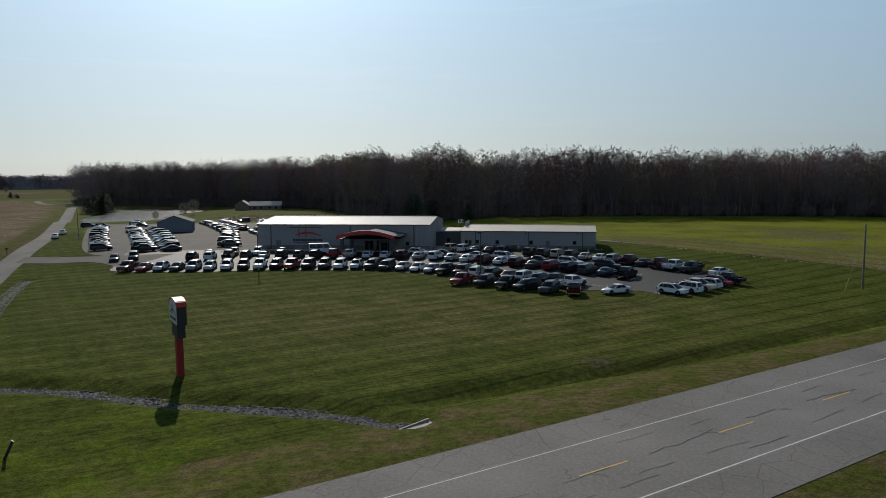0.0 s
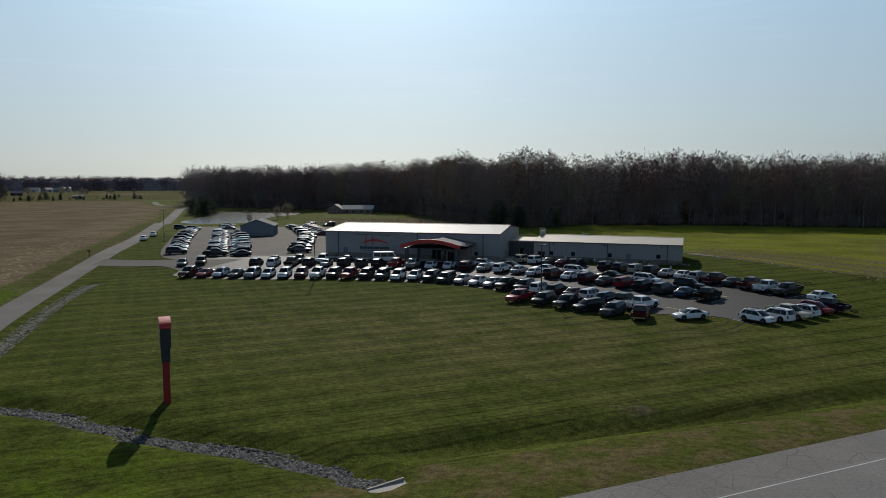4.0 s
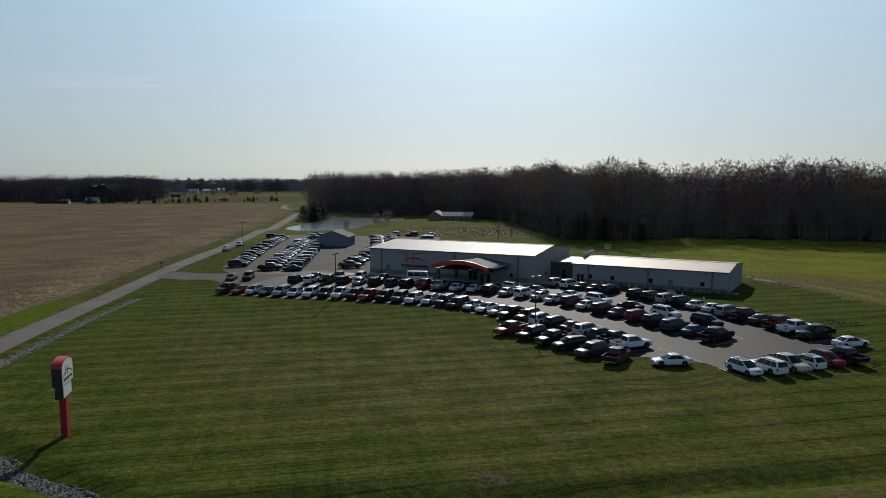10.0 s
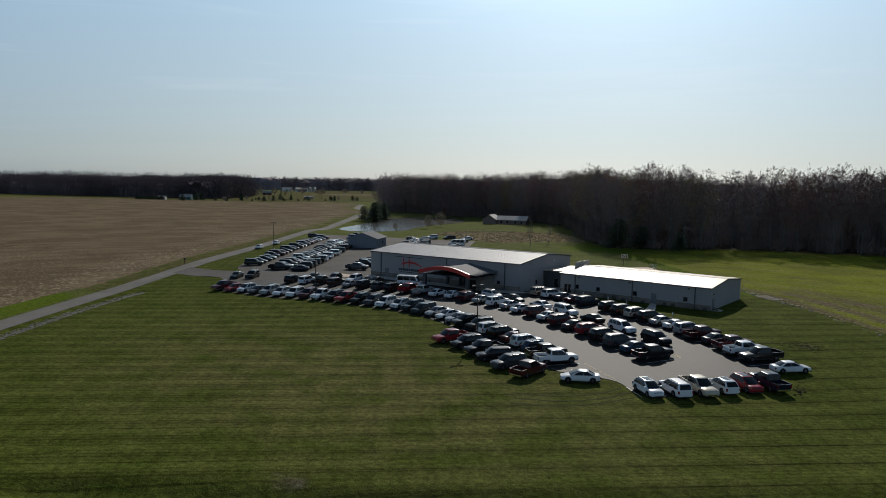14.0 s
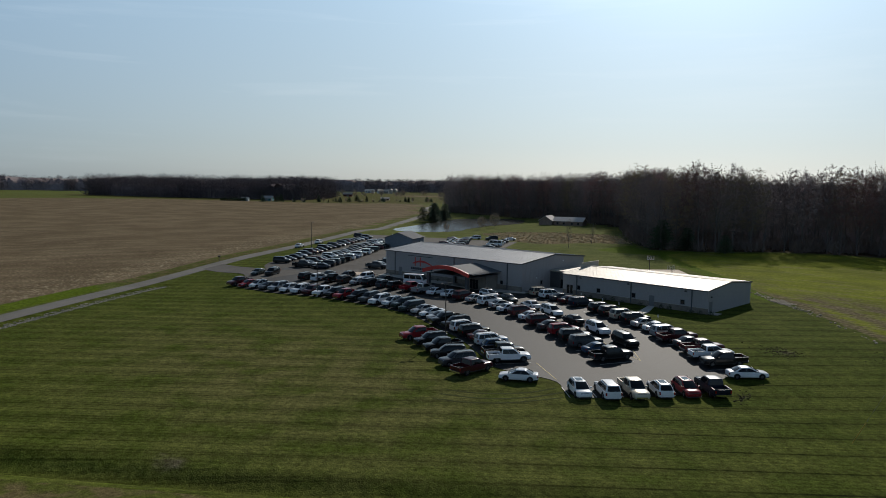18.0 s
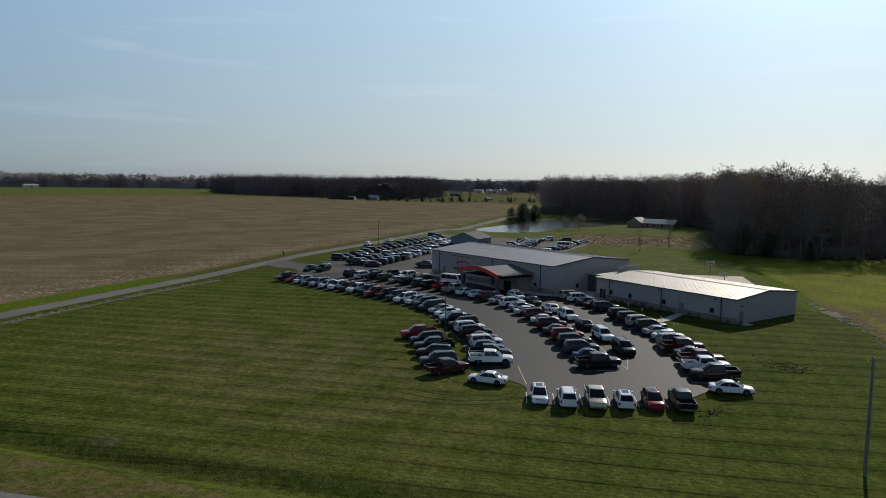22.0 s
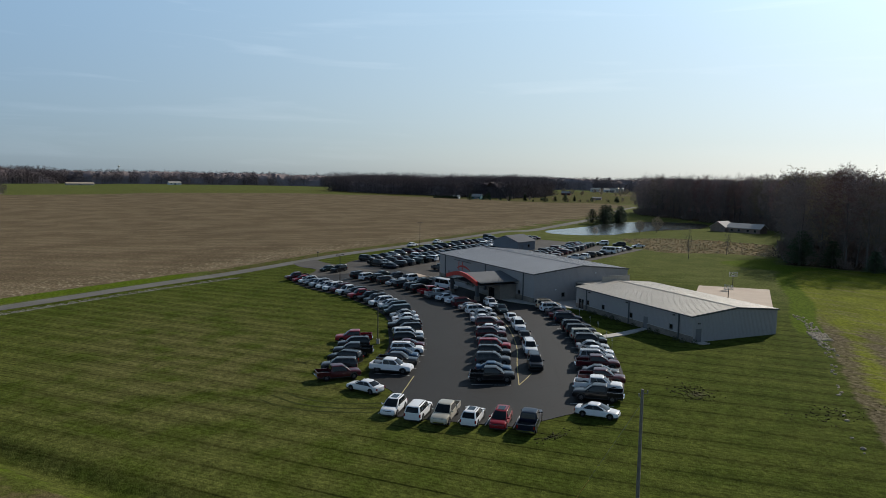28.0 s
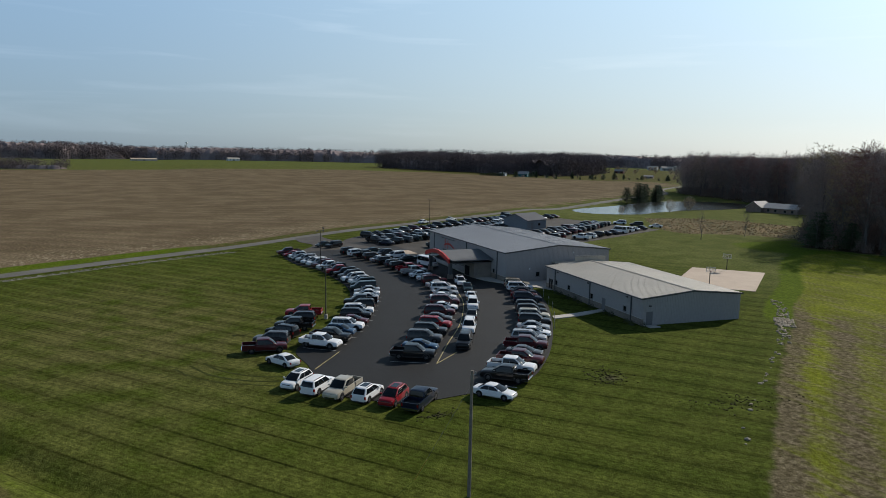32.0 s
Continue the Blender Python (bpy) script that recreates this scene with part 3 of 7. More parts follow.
def ribbon(name, left, right, n, k, lift, material, skirt=0.25, height=None):
    """A sheet between two lines that lies on the land, with an edge that goes down into it."""
    a, b = rounded(left, n), rounded(right, n)
    rows = [a + (b - a) * t for t in np.linspace(0, 1, k + 1)]
    g = Geo()
    P = np.array(rows)
    Z = (land(P[..., 0], P[..., 1]) if height is None else np.full(P.shape[:2], height)) + lift
    for j in range(k + 1):
        for i in range(n):
            g.v.append((P[j, i, 0], P[j, i, 1], Z[j, i]))
    for j in range(k):
        for i in range(n - 1):
            q = j * n + i
            g.f.append((q, q + n, q + n + 1, q + 1))
    rim = [(0, i) for i in range(n)] + [(j, n - 1) for j in range(1, k + 1)] + [(k, i) for i in range(n - 2, -1, -1)] + [(j, 0) for j in range(k - 1, 0, -1)]
    base = len(g.v)
    for j, i in rim:
        g.v.append((P[j, i, 0], P[j, i, 1], Z[j, i] - skirt))
    for q in range(len(rim)):
        r = (q + 1) % len(rim)
        (j0, i0), (j1, i1) = rim[q], rim[r]
        g.f.append((j0 * n + i0, j1 * n + i1, base + r, base + q))
    g.m = [0] * len(g.f)
    me = g.mesh(name, [material])
    bm = bmesh.new()
    bm.from_mesh(me)
    bmesh.ops.recalc_face_normals(bm, faces=bm.faces)
    bm.to_mesh(me)
    bm.free()
    return new(name, me)


def strip(name, line, width, n, lift, material, height=None):
    p = rounded(line, n)
    t = np.gradient(p, axis=0)
    t /= np.hypot(t[:, 0], t[:, 1])[:, None]
    nrm = np.c_[-t[:, 1], t[:, 0]] * width / 2
    g = Geo()
    for q in (p + nrm, p - nrm):
        z = (land(q[:, 0], q[:, 1]) if height is None else np.full(len(q), height)) + lift
        g.v.extend([(a, b, c) for (a, b), c in zip(q, z)])
    for i in range(n - 1):
        g.f.append((i, i + n, i + n + 1, i + 1))
    g.m = [0] * len(g.f)
    return new(name, g.mesh(name, [material]))

# ---- ground ----


def spread(a, b, step, far, grow=1.16):
    mid = list(np.arange(a, b + 0.01, step))
    out, s, v = [], step, b
    while v < far:
        s = min(s * grow, 400)
        v += s
        out.append(v)
    low, s, v = [], step, a
    while v > -far:
        s = min(s * grow, 400)
        v -= s
        low.append(v)
    return np.array(low[::-1] + mid + out)


gx, gy = spread(-150, 75, 1.3, 4200, 1.10), spread(20, 200, 1.3, 4200, 1.06)
GX, GY = np.meshgrid(gx, gy)
GZ = land(GX, GY)
_nx, _ny = len(gx), len(gy)
ground_me = bpy.data.meshes.new("ground")
_i = np.arange(_nx * _ny).reshape(_ny, _nx)
ground_me.from_pydata(np.c_[GX.ravel(), GY.ravel(), GZ.ravel()].tolist(), [],
                      np.c_[_i[:-1, :-1].ravel(), _i[:-1, 1:].ravel(), _i[1:, 1:].ravel(), _i[1:, :-1].ravel()].tolist())
ground_me.polygons.foreach_set("use_smooth", [True] * len(ground_me.polygons))
ground_me.materials.append(M_GROUND)
ground = tagged(new("ground", ground_me), "mown lawn, stubble field and young crop around a car park", "ground", kind="structure")

# where the ground bears lawn, stubble, crop, soil, weeds, leaf litter and roadside grass
S_, U_ = HW_N[0] * GX + HW_N[1] * GY, HW_U[0] * GX + HW_U[1] * GY
side_d = line_dist(GX, GY, SIDE)
SIDE_LEFT = np.vstack([SIDE, [(-900, 900), (-900, -600), (-60, -600), (-28, -60)]])
left_of = inside(GX, GY, SIDE_LEFT)
STRIP = np.array([(-34, 258), (-20, 240), (0, 218), (14, 199), (26, 185), (40, 167), (53, 152), (66, 137), (110, 90)])
RIGHT = np.vstack([STRIP, [(400, 60), (400, 420), (-34, 420)]])
right_of = inside(GX, GY, RIGHT)
strip_d = line_dist(GX, GY, STRIP)
soft = lambda d, w: smooth01(-w, w, d)
FOREST_EDGE = np.array([(-420, 590), (-330, 478), (-292, 444), (-245, 436), (-190, 432), (-150, 404), (-112, 374), (-83, 330), (-60, 290), (-47, 273), (-28, 280), (-10, 300), (40, 312),
                        (100, 314), (160, 304), (260, 300), (420, 330), (700, 400)])
FOREST = np.vstack([FOREST_EDGE, [(700, 900), (-420, 900)]])
forest_d = line_dist(GX, GY, FOREST_EDGE) * np.where(inside(GX, GY, FOREST), 1, -1)
WEEDS = np.array([(-134, 286), (-118, 276), (-98, 264), (-84, 262), (-76, 280), (-62, 288), (-66, 300), (-90, 326), (-112, 322), (-130, 308)])
weed_d = line_dist(GX, GY, np.vstack([WEEDS, WEEDS[:1]])) * np.where(inside(GX, GY, WEEDS), 1, -1)
field_x = np.interp(GY, [0, 311, 400, 440, 480, 520, 640, 800, 900], [-778, -800, -770, -720, -620, -540, -470, -430, -410])   # the far hedge of the stubble field
AREAS = {
    "stubble": np.where(left_of, soft(side_d - 8.5 - 1.8 * smooth01(114, 100, GY), 1.2), 0) * smooth01(-12, 12, GX - field_x) + np.exp(-((GX + 745) / 75) ** 4 - ((GY - 905) / 60) ** 4),
    "crop": np.maximum(np.where(right_of, soft(strip_d - 1.5, 2), 0) * soft(-forest_d - 4, 4), 0.34 * smooth01(12, -12, GX - field_x) * (GY < 470) * (GX < -500) * smooth01(-1150, -900, GX)),
    "soil": np.exp(-(((GX - 9) / 4) ** 2 + ((GY - 70.5) / 2) ** 2)) * 0.55 + np.exp(-(((GX - 36) / 2.2) ** 2 + ((GY - 146.5) / 3) ** 2)) * 0.5
    + np.exp(-(((GX - 38.5) / 1.2) ** 2 + ((GY - 123.5) / 3.0) ** 2)) * 0.6 + np.exp(-(((GX - 47.5) / 2.0) ** 2 + ((GY - 155.5) / 4.0) ** 2)) * 0.42,
    "till": np.where(right_of, smooth01(216, 190, GY) * (0.70 * smooth01(5.0, 3.6, strip_d) + 0.66 * np.exp(-((strip_d - 8.4) / 1.9) ** 2) + 0.55 * np.exp(-((strip_d - 15.0) / 2.6) ** 2)
                                                          + 0.45 * np.exp(-((strip_d - 24.0) / 4.0) ** 2)), 0)
    + 0.55 * np.exp(-(((GX - 82) / 13) ** 2 + ((GY - 215) / 22) ** 2)) + np.where(right_of, 0.26 * smooth01(300, 250, GY), 0),
    "weeds": soft(weed_d, 4) * 0.9,
    "litter": soft(forest_d - 1, 3),
    "verge": 0.9 * smooth01(12, -12, GX - field_x) * np.where(GY >= 420, 1.0, 0.45) * smooth01(-1080, -1000, GX) + np.where(S_ > 28, smooth01(-1.2, -2.6, S_ - verge_end(U_)), smooth01(14, 17, S_)) * 0.95 + np.where(left_of, 0.62 * soft(8.5 - side_d, 2) * (GY > 110), 0),
    "lush": np.where(left_of, soft(10.8 - side_d, 0.8) * soft(side_d - 3.8, 0.6) * smooth01(112, 100, GY) * smooth01(-2, 6, GY), 0)
    + np.where(right_of, 0.62 * smooth01(12, 7, strip_d) * smooth01(190, 206, GY) * smooth01(275, 255, GY), 0)
    + 0.9 * smooth01(4.5, 1.8, strip_d) * smooth01(178, 196, GY) * smooth01(262, 250, GY) + 0.75 * soft(9 - np.abs(forest_d + 10), 3) * (GX > -60) + np.where((S_ > 35.5) & (S_ < 60), np.maximum(0.45 * smooth01(30, 12, U_), 0.40 * smooth01(-3.2, -1.6, S_ - verge_end(U_)) * smooth01(0.4, -0.3, S_ - verge_end(U_))), 0),
    "straw": np.where(left_of, soft(side_d - 10.5, 2.0) * smooth01(34, 13, side_d), 0),
    "rows": np.where(right_of, 1.0, 0.0),
    "worn": np.clip(np.exp(-(((GX + 8) / 40) ** 2 + ((GY - 95) / 22) ** 2)) * 1.1, 0, 1),
    "lawn": np.where(left_of, 0.3, 1.0) * smooth01(230, 190, GY) * smooth01(-420, -360, GX),
}
for _name, _val in AREAS.items():
    _at = ground_me.attributes.new(_name, "FLOAT", "POINT")
    _at.data.foreach_set("value", np.clip(_val, 0, 1).ravel().astype(np.float32))

# ---- highway, side road, car park ----
_far = lambda s, u: tuple(HW_N * s + HW_U * u)
hw = [ribbon("shoulder_1", [_far(20.6, -400), _far(20.6, 600)], [_far(24.0, -400), _far(24.0, 600)], 60, 2, 0.03, M_SHOULDER, 0.5, HW_Z),
      ribbon("road_1", [_far(24.0, -400), _far(24.0, 600)], [_far(32.0, -400), _far(32.0, 600)], 60, 3, 0.034, M_HIGHWAY, 0.5, HW_Z),
      ribbon("shoulder_2", [_far(32.0, -400), _far(32.0, 600)], [_far(35.3, -400), _far(35.3, 600)], 60, 2, 0.03, M_SHOULDER, 0.5, HW_Z)]
for o, t in zip(hw, ("cracked grey asphalt shoulder beside the highway", "two-lane grey asphalt highway with worn markings", "cracked grey asphalt shoulder along the mown bank")):
    tagged(o, t, "road", kind="structure")
for s in (24.3, 31.7):
    tagged(strip("edge_line", [_far(s, -400), _far(s, 600)], 0.12 if s < 28 else 0.08, 80, 0.042, M_WHITE, HW_Z), "worn white edge line painted on the highway", "road marking", "highway markings", "structure")
_c = (8.6 - 5.1, 43.4 - 40.8)
for k in range(-4, 14):
    u0 = 29.6 + 12.4 * k
    tagged(strip("centre_dash", [_far(28.1, u0), _far(28.1, u0 + 3.9)], 0.13, 4, 0.042, M_YELLOW, HW_Z), "faded yellow dash on the highway centre line", "road marking", "highway dashes", "structure")
side_road = tagged(strip("road_2", SIDE, 4.9, 220, 0.045, M_LANE), "narrow grey asphalt lane past the car park", "road", kind="structure")
LOT_LAWN = [(-84, 137), (-81, 132.5), (-77.5, 127.5), (-62, 127.6), (-50, 130.8), (-40, 131.7), (-30, 131.9), (-21, 130.3), (-13, 127), (-4, 123.2), (3.5, 118.6), (10, 114.4), (18.6, 114.6), (22, 112), (25.0, 110.6)]
LOT_HOUSE = [(-90, 152), (-80, 158), (-62, 159), (-50, 158.6), (-42, 158.6), (-26, 158.4), (-19, 161.5), (-13, 164.3), (-2.4, 160.6), (8.2, 155.4), (18.7, 149.2), (27.3, 143), (33.6, 136.2), (34.2, 128), (34.5, 121.6)]
lot = tagged(ribbon("car_park", LOT_LAWN, LOT_HOUSE, 90, 24, 0.05, M_LOT), "dark asphalt car park in front of the hall", "car park", kind="structure")
lot2 = tagged(ribbon("car_park_2", [(-91, 146), (-102.5, 155), (-127, 191), (-161, 245)], [(-62.7, 152), (-63.5, 187), (-72, 214), (-96, 263)], 60, 20, 0.046, M_SIDELOT),
              "grey asphalt car park beside the hall", "car park", kind="structure")
drive = tagged(ribbon("driveway", [(-105.5, 136), (-97, 136), (-89, 138), (-78, 131)], [(-109.5, 144.5), (-102, 144.5), (-92, 147), (-78, 152)], 16, 6, 0.054, M_DRIVE), "asphalt driveway from the lane", "driveway", kind="structure")

# ---- pond ----
g = Geo()
g.face([(x, y, POND_Z) for x, y in rounded(np.vstack([POND, POND[:1]]), 90)[:-1]])
pond = tagged(part("water", g, M_WATER), "calm pond reflecting the sky", "pond", kind="structure")

# ---- vehicles ----
# length, width, roof height, belt height, hood height, cabin base rear and front, roof rear and front (parts of the length), wheel radius
CARS = {
    "sedan": (4.85, 1.84, 1.46, 0.95, 0.90, -0.37, 0.245, -0.175, 0.02, 0.345),
    "crossover": (4.55, 1.86, 1.66, 1.03, 0.99, -0.47, 0.28, -0.35, 0.04, 0.37),
    "suv": (4.95, 1.97, 1.79, 1.10, 1.08, -0.49, 0.235, -0.43, 0.06, 0.40),
    "minivan": (5.10, 1.98, 1.75, 1.05, 1.00, -0.485, 0.31, -0.455, 0.11, 0.35),
    "pickup": (5.85, 2.00, 1.91, 1.20, 1.15, -0.19, 0.245, -0.165, 0.085, 0.43),
    "van": (5.90, 2.03, 2.35, 1.25, 1.15, -0.495, 0.37, -0.485, 0.24, 0.37),
}
KIND_WORDS = {"sedan": "four-door sedan", "crossover": "compact crossover", "suv": "sport utility vehicle", "minivan": "minivan", "pickup": "pickup truck", "van": "tall passenger van"}


def pane_geo(fn, s0, s1, v0, v1, nu=4, nv=2, off=0.012):
    """A thin curved pane just proud of the surface fn(s, v)."""
    g = Geo()
    grid, back = [], []
    for j in range(nv + 1):
        for i in range(nu + 1):
            a, b = s0 + (s1 - s0) * i / nu, v0 + (v1 - v0) * j / nv
            p = Vector(fn(a, b))
            n = (Vector(fn(a + 0.01, b)) - p).cross(Vector(fn(a, b + 0.01)) - p).normalized()
            grid.append(tuple(p + n * off))
            back.append(tuple(p - n * 0.02))
    w, m = nu + 1, (nu + 1) * (nv + 1)
    g.v = grid + back
    for j in range(nv):
        for i in range(nu):
            q = j * w + i
            g.f.append((q, q + 1, q + w + 1, q + w))
    rim = list(range(w)) + [j * w + nu for j in range(1, nv + 1)] + [nv * w + i for i in range(nu - 1, -1, -1)] + [j * w for j in range(nv - 1, 0, -1)]
    for k in range(len(rim)):
        p, q = rim[k], rim[(k + 1) % len(rim)]
        g.f.append((q, p, p + m, q + m))
    g.m = [0] * len(g.f)
    return g


def finer(st, n=3):
    """More stations along a body, eased through the given ones."""
    a = np.array(st, float)
    s = np.gradient(a, axis=0)
    out = []
    for i in range(len(a) - 1):
        for t in np.linspace(0, 1, n, endpoint=False):
            h = (2 * t ** 3 - 3 * t ** 2 + 1, t ** 3 - 2 * t ** 2 + t, -2 * t ** 3 + 3 * t ** 2, t ** 3 - t ** 2)
            out.append(h[0] * a[i] + h[1] * s[i] + h[2] * a[i + 1] + h[3] * s[i + 1])
    return [tuple(v) for v in out] + [tuple(a[-1])]


def car_meshes(kind):
    L, W, zr, zb, zh, br, bf, rr, rf, wr = CARS[kind]
    h = W / 2
    out = []          # name, mesh, parent index, detail
    pick = kind == "pickup"

    def ring(x, z0, z1, w):
        w *= h
        zm = z0 + (z1 - z0) * 0.62
        return [(x, -w * 0.86, z0), (x, -w, z0 + 0.14), (x, -w, zm), (x, -w * 0.95, z1 - 0.07), (x, -w * 0.82, z1 - 0.012), (x, -w * 0.4, z1 + 0.02), (x, w * 0.4, z1 + 0.02), (x, w * 0.82, z1 - 0.012), (x, w * 0.95, z1 - 0.07), (x, w, zm),
                (x, w, z0 + 0.14), (x, w * 0.86, z0)]
    if pick:
        st = [(-0.5, 0.46, 0.80, 0.94), (-0.48, 0.40, 0.82, 0.97), (-0.198, 0.34, 0.82, 0.97), (-0.193, 0.34, zb, 1.0), (0.20, 0.34, zb, 1.0), (0.25, 0.34, zh + 0.01, 1.0), (0.36, 0.36, zh - 0.01, 0.99), (0.45, 0.37, zh - 0.05, 0.96),
              (0.485, 0.40, zh - 0.13, 0.92), (0.5, 0.45, zh - 0.30, 0.88)]
    elif kind == "sedan":
        st = [(-0.5, 0.38, 0.82, 0.80), (-0.48, 0.30, 0.95, 0.90), (-0.40, 0.22, zb + 0.03, 0.97), (-0.25, 0.20, zb + 0.01, 1.0), (0.10, 0.20, zb, 1.0), (0.22, 0.20, zh + 0.03, 1.0),
              (0.38, 0.21, zh - 0.07, 0.97), (0.45, 0.23, zh - 0.15, 0.92), (0.487, 0.27, zh - 0.24, 0.84), (0.5, 0.33, 0.55, 0.74)]
    else:
        st = [(-0.5, 0.42, zb - 0.18, 0.86), (-0.485, 0.30, zb - 0.02, 0.95), (-0.38, 0.24, zb, 1.0), (0.12, 0.24, zb, 1.0), (0.25, 0.24, zh, 1.0), (0.38, 0.25, zh - 0.04, 0.98), (0.45, 0.28, zh - 0.10, 0.94),
              (0.486, 0.31, zh - 0.20, 0.88), (0.5, 0.38, zh - 0.40, 0.80)]
    if not pick:
        st = finer(st)
    g = Geo()
    g.loft([ring(x * L, a, b, w) for x, a, b, w in st])
    ax = (-0.30 * L, 0.315 * L) if not pick else (-0.295 * L, 0.325 * L)
    for x in ax:                                     # wheel wells
        for s in (-1, 1):
            pts = [(x + wr * 1.2 * math.cos(a), s * (h - 0.14), max(0.2, wr + wr * 1.2 * math.sin(a))) for a in np.linspace(0, math.pi, 9)]
            pts2 = [(p[0], s * (h + 0.006), p[2]) for p in pts]
            g.hexa(pts if s > 0 else pts[::-1], pts2 if s > 0 else pts2[::-1], 1)
    g.box(-0.495 * L, 0.49 * L, -h * 0.9, h * 0.9, 0.22 if not pick else 0.36, 0.36 if not pick else 0.46, 1)    # sills and bumper lip
    if pick:
        for s in (-1, 1):
            g.box(-0.49 * L, -0.193 * L, s * h * 0.98 - 0.045, s * h * 0.98 + 0.045, 0.70, zb + 0.02)
        g.box(-0.5 * L, -0.487 * L, -h * 0.94, h * 0.94, 0.68, zb)
    if kind != "sedan":                              # dark cladding along the sills
        for s in (-1, 1):
            g.box(ax[0] + wr * 1.15, ax[1] - wr * 1.15, s * h - 0.03, s * h + 0.008, 0.24 if not pick else 0.34, 0.40 if not pick else 0.46, 1)
    out.append(("body", g.mesh("body", [M_TRIM, M_TRIM], True), -1, 0))
    # cabin: a curved shell from the belt to the roof
    tw, zt = {"van": 0.88, "pickup": 0.80, "minivan": 0.80}.get(kind, 0.75), zr - 0.06
    bow_f, bow_r = 0.17, 0.12 if not pick else 0.03

    def level(v):
        bulge = math.sin(math.pi * min(max(v, 0), 1))
        return ((br + (rr - br) * v) * L - (0.05 if not pick else 0.01) * bulge, (bf + (rf - bf) * v) * L + 0.07 * bulge, h * (0.955 - (0.955 - tw) * max(v, 0) ** 1.35), zb - 0.03 + (zt - zb + 0.03) * v)

    def side_y(q, v):
        return level(v)[2] * (1 - 0.05 * abs(2 * q - 1) ** 2.5)

    def f_right(q, v):
        xr, xf, _, z = level(v)
        return (xr + (xf - xr) * q, -side_y(q, v), z)

    def f_left(q, v):
        xr, xf, _, z = level(v)
        return (xf + (xr - xf) * q, side_y(1 - q, v), z)

    def f_front(q, v):
        _, xf, _, z = level(v)
        return (xf + bow_f * (1 - abs(2 * q - 1) ** 2.2), (2 * q - 1) * side_y(1, v), z)

    def f_rear(q, v):
        xr, _, _, z = level(v)
        return (xr - bow_r * (1 - abs(2 * q - 1) ** 2.2), (1 - 2 * q) * side_y(0, v), z)

    def shell(v):
        return [Vector(f(0.03 + 0.94 * k / 5, v)) for f in (f_right, f_front, f_left, f_rear) for k in range(6)]
    g = Geo()
    rings = [shell(v) for v in (0, 0.3, 0.6, 0.85, 1.0)]
    mid = Vector(((rr + rf) / 2 * L, 0, 0))
    for sc, up in ((0.95, 0.022), (0.82, 0.042), (0.6, 0.055), (0.3, 0.06)):
        rings.append([Vector((mid.x + (p.x - mid.x) * sc, p.y * sc, zt + up)) for p in rings[4]])
    g.loft(rings)
    out.append(("roof", g.mesh("roof", [M_TRIM], True), -1, 0))
    out.append(("windshield", pane_geo(f_front, 0.05, 0.95, 0.04, 0.96, 6, 3).mesh("windshield", [M_GLASS], True), -1, 0))
    out.append(("rear_window", pane_geo(f_rear, 0.08, 0.92, 0.12 if kind != "van" else 0.25, 0.92, 5, 2).mesh("rear_window", [M_GLASS], True), -1, 0))
    cuts = {"sedan": (0.09, 0.50, 0.93), "crossover": (0.05, 0.26, 0.58, 0.94), "suv": (0.05, 0.30, 0.62, 0.95), "minivan": (0.05, 0.35, 0.66, 0.95), "pickup": (0.07, 0.46, 0.93),
            "van": (0.04, 0.34, 0.66, 0.95)}[kind]
    for f, flip in ((f_right, False), (f_left, True)):
        for a, b in zip(cuts[:-1], cuts[1:]):
            u0, u1 = (a + 0.008, b - 0.008) if not flip else (1 - b + 0.008, 1 - a - 0.008)
            out.append(("side_window", pane_geo(f, u0, u1, 0.08, 0.90, 3, 2).mesh("side_window", [M_GLASS], True), -1, 0))
    if kind == "crossover":
        g = Geo()
        xa, xb = (rr + 0.10) * L, (rf - 0.03) * L
        g.hexa([(xa, -h * 0.40, zr - 0.03), (xb, -h * 0.40, zr - 0.03), (xb, h * 0.40, zr - 0.03), (xa, h * 0.40, zr - 0.03)], [(xa, -h * 0.40, zr + 0.006), (xb, -h * 0.40, zr + 0.006), (xb, h * 0.40, zr + 0.006), (xa, h * 0.40, zr + 0.006)])
        out.append(("sunroof", g.mesh("sunroof", [M_GLASS]), -1, 1))
    for x in ax:
        for s in (-1, 1):
            g = Geo()
            y0, y1 = s * (h - 0.20), s * (h + 0.022)
            n = 18
            prof = [(wr * 0.55, y0), (wr * 0.93, y0), (wr, y0 + s * 0.04), (wr, y1 - s * 0.04), (wr * 0.92, y1), (wr * 0.66, y1 - s * 0.008)]
            rings = [[(x + r * math.cos(2 * math.pi * k / n), y, wr + r * math.sin(2 * math.pi * k / n)) for k in range(n)] for r, y in prof]
            g.loft(rings if s < 0 else [r[::-1] for r in rings])
            out.append(("wheel", g.mesh("wheel", [M_RUBBER], True), -1, 0))
            wi = len(out) - 1
            g = Geo()
            yc = y1 - s * 0.015
            for k in range(10):                       # spokes round a hub
                a = 2 * math.pi * k / 10
                d, e = (math.cos(a), math.sin(a)), (-math.sin(a), math.cos(a))
                q = [(x + d[0] * r + e[0] * w, yc, wr + d[1] * r + e[1] * w) for r, w in ((0.03, 0.03), (wr * 0.64, 0.022), (wr * 0.64, -0.022), (0.03, -0.03))]
                g.hexa(q, [(p[0], yc + s * 0.012, p[2]) for p in q])
            g.tube((x, yc - s * 0.02, wr), (x, yc + s * 0.004, wr), wr * 0.66, wr * 0.66, 14)
            out.append(("rim", g.mesh("rim", [M_RIM]), wi, 1))
    zl = zh - 0.26 if kind != "van" else 0.95
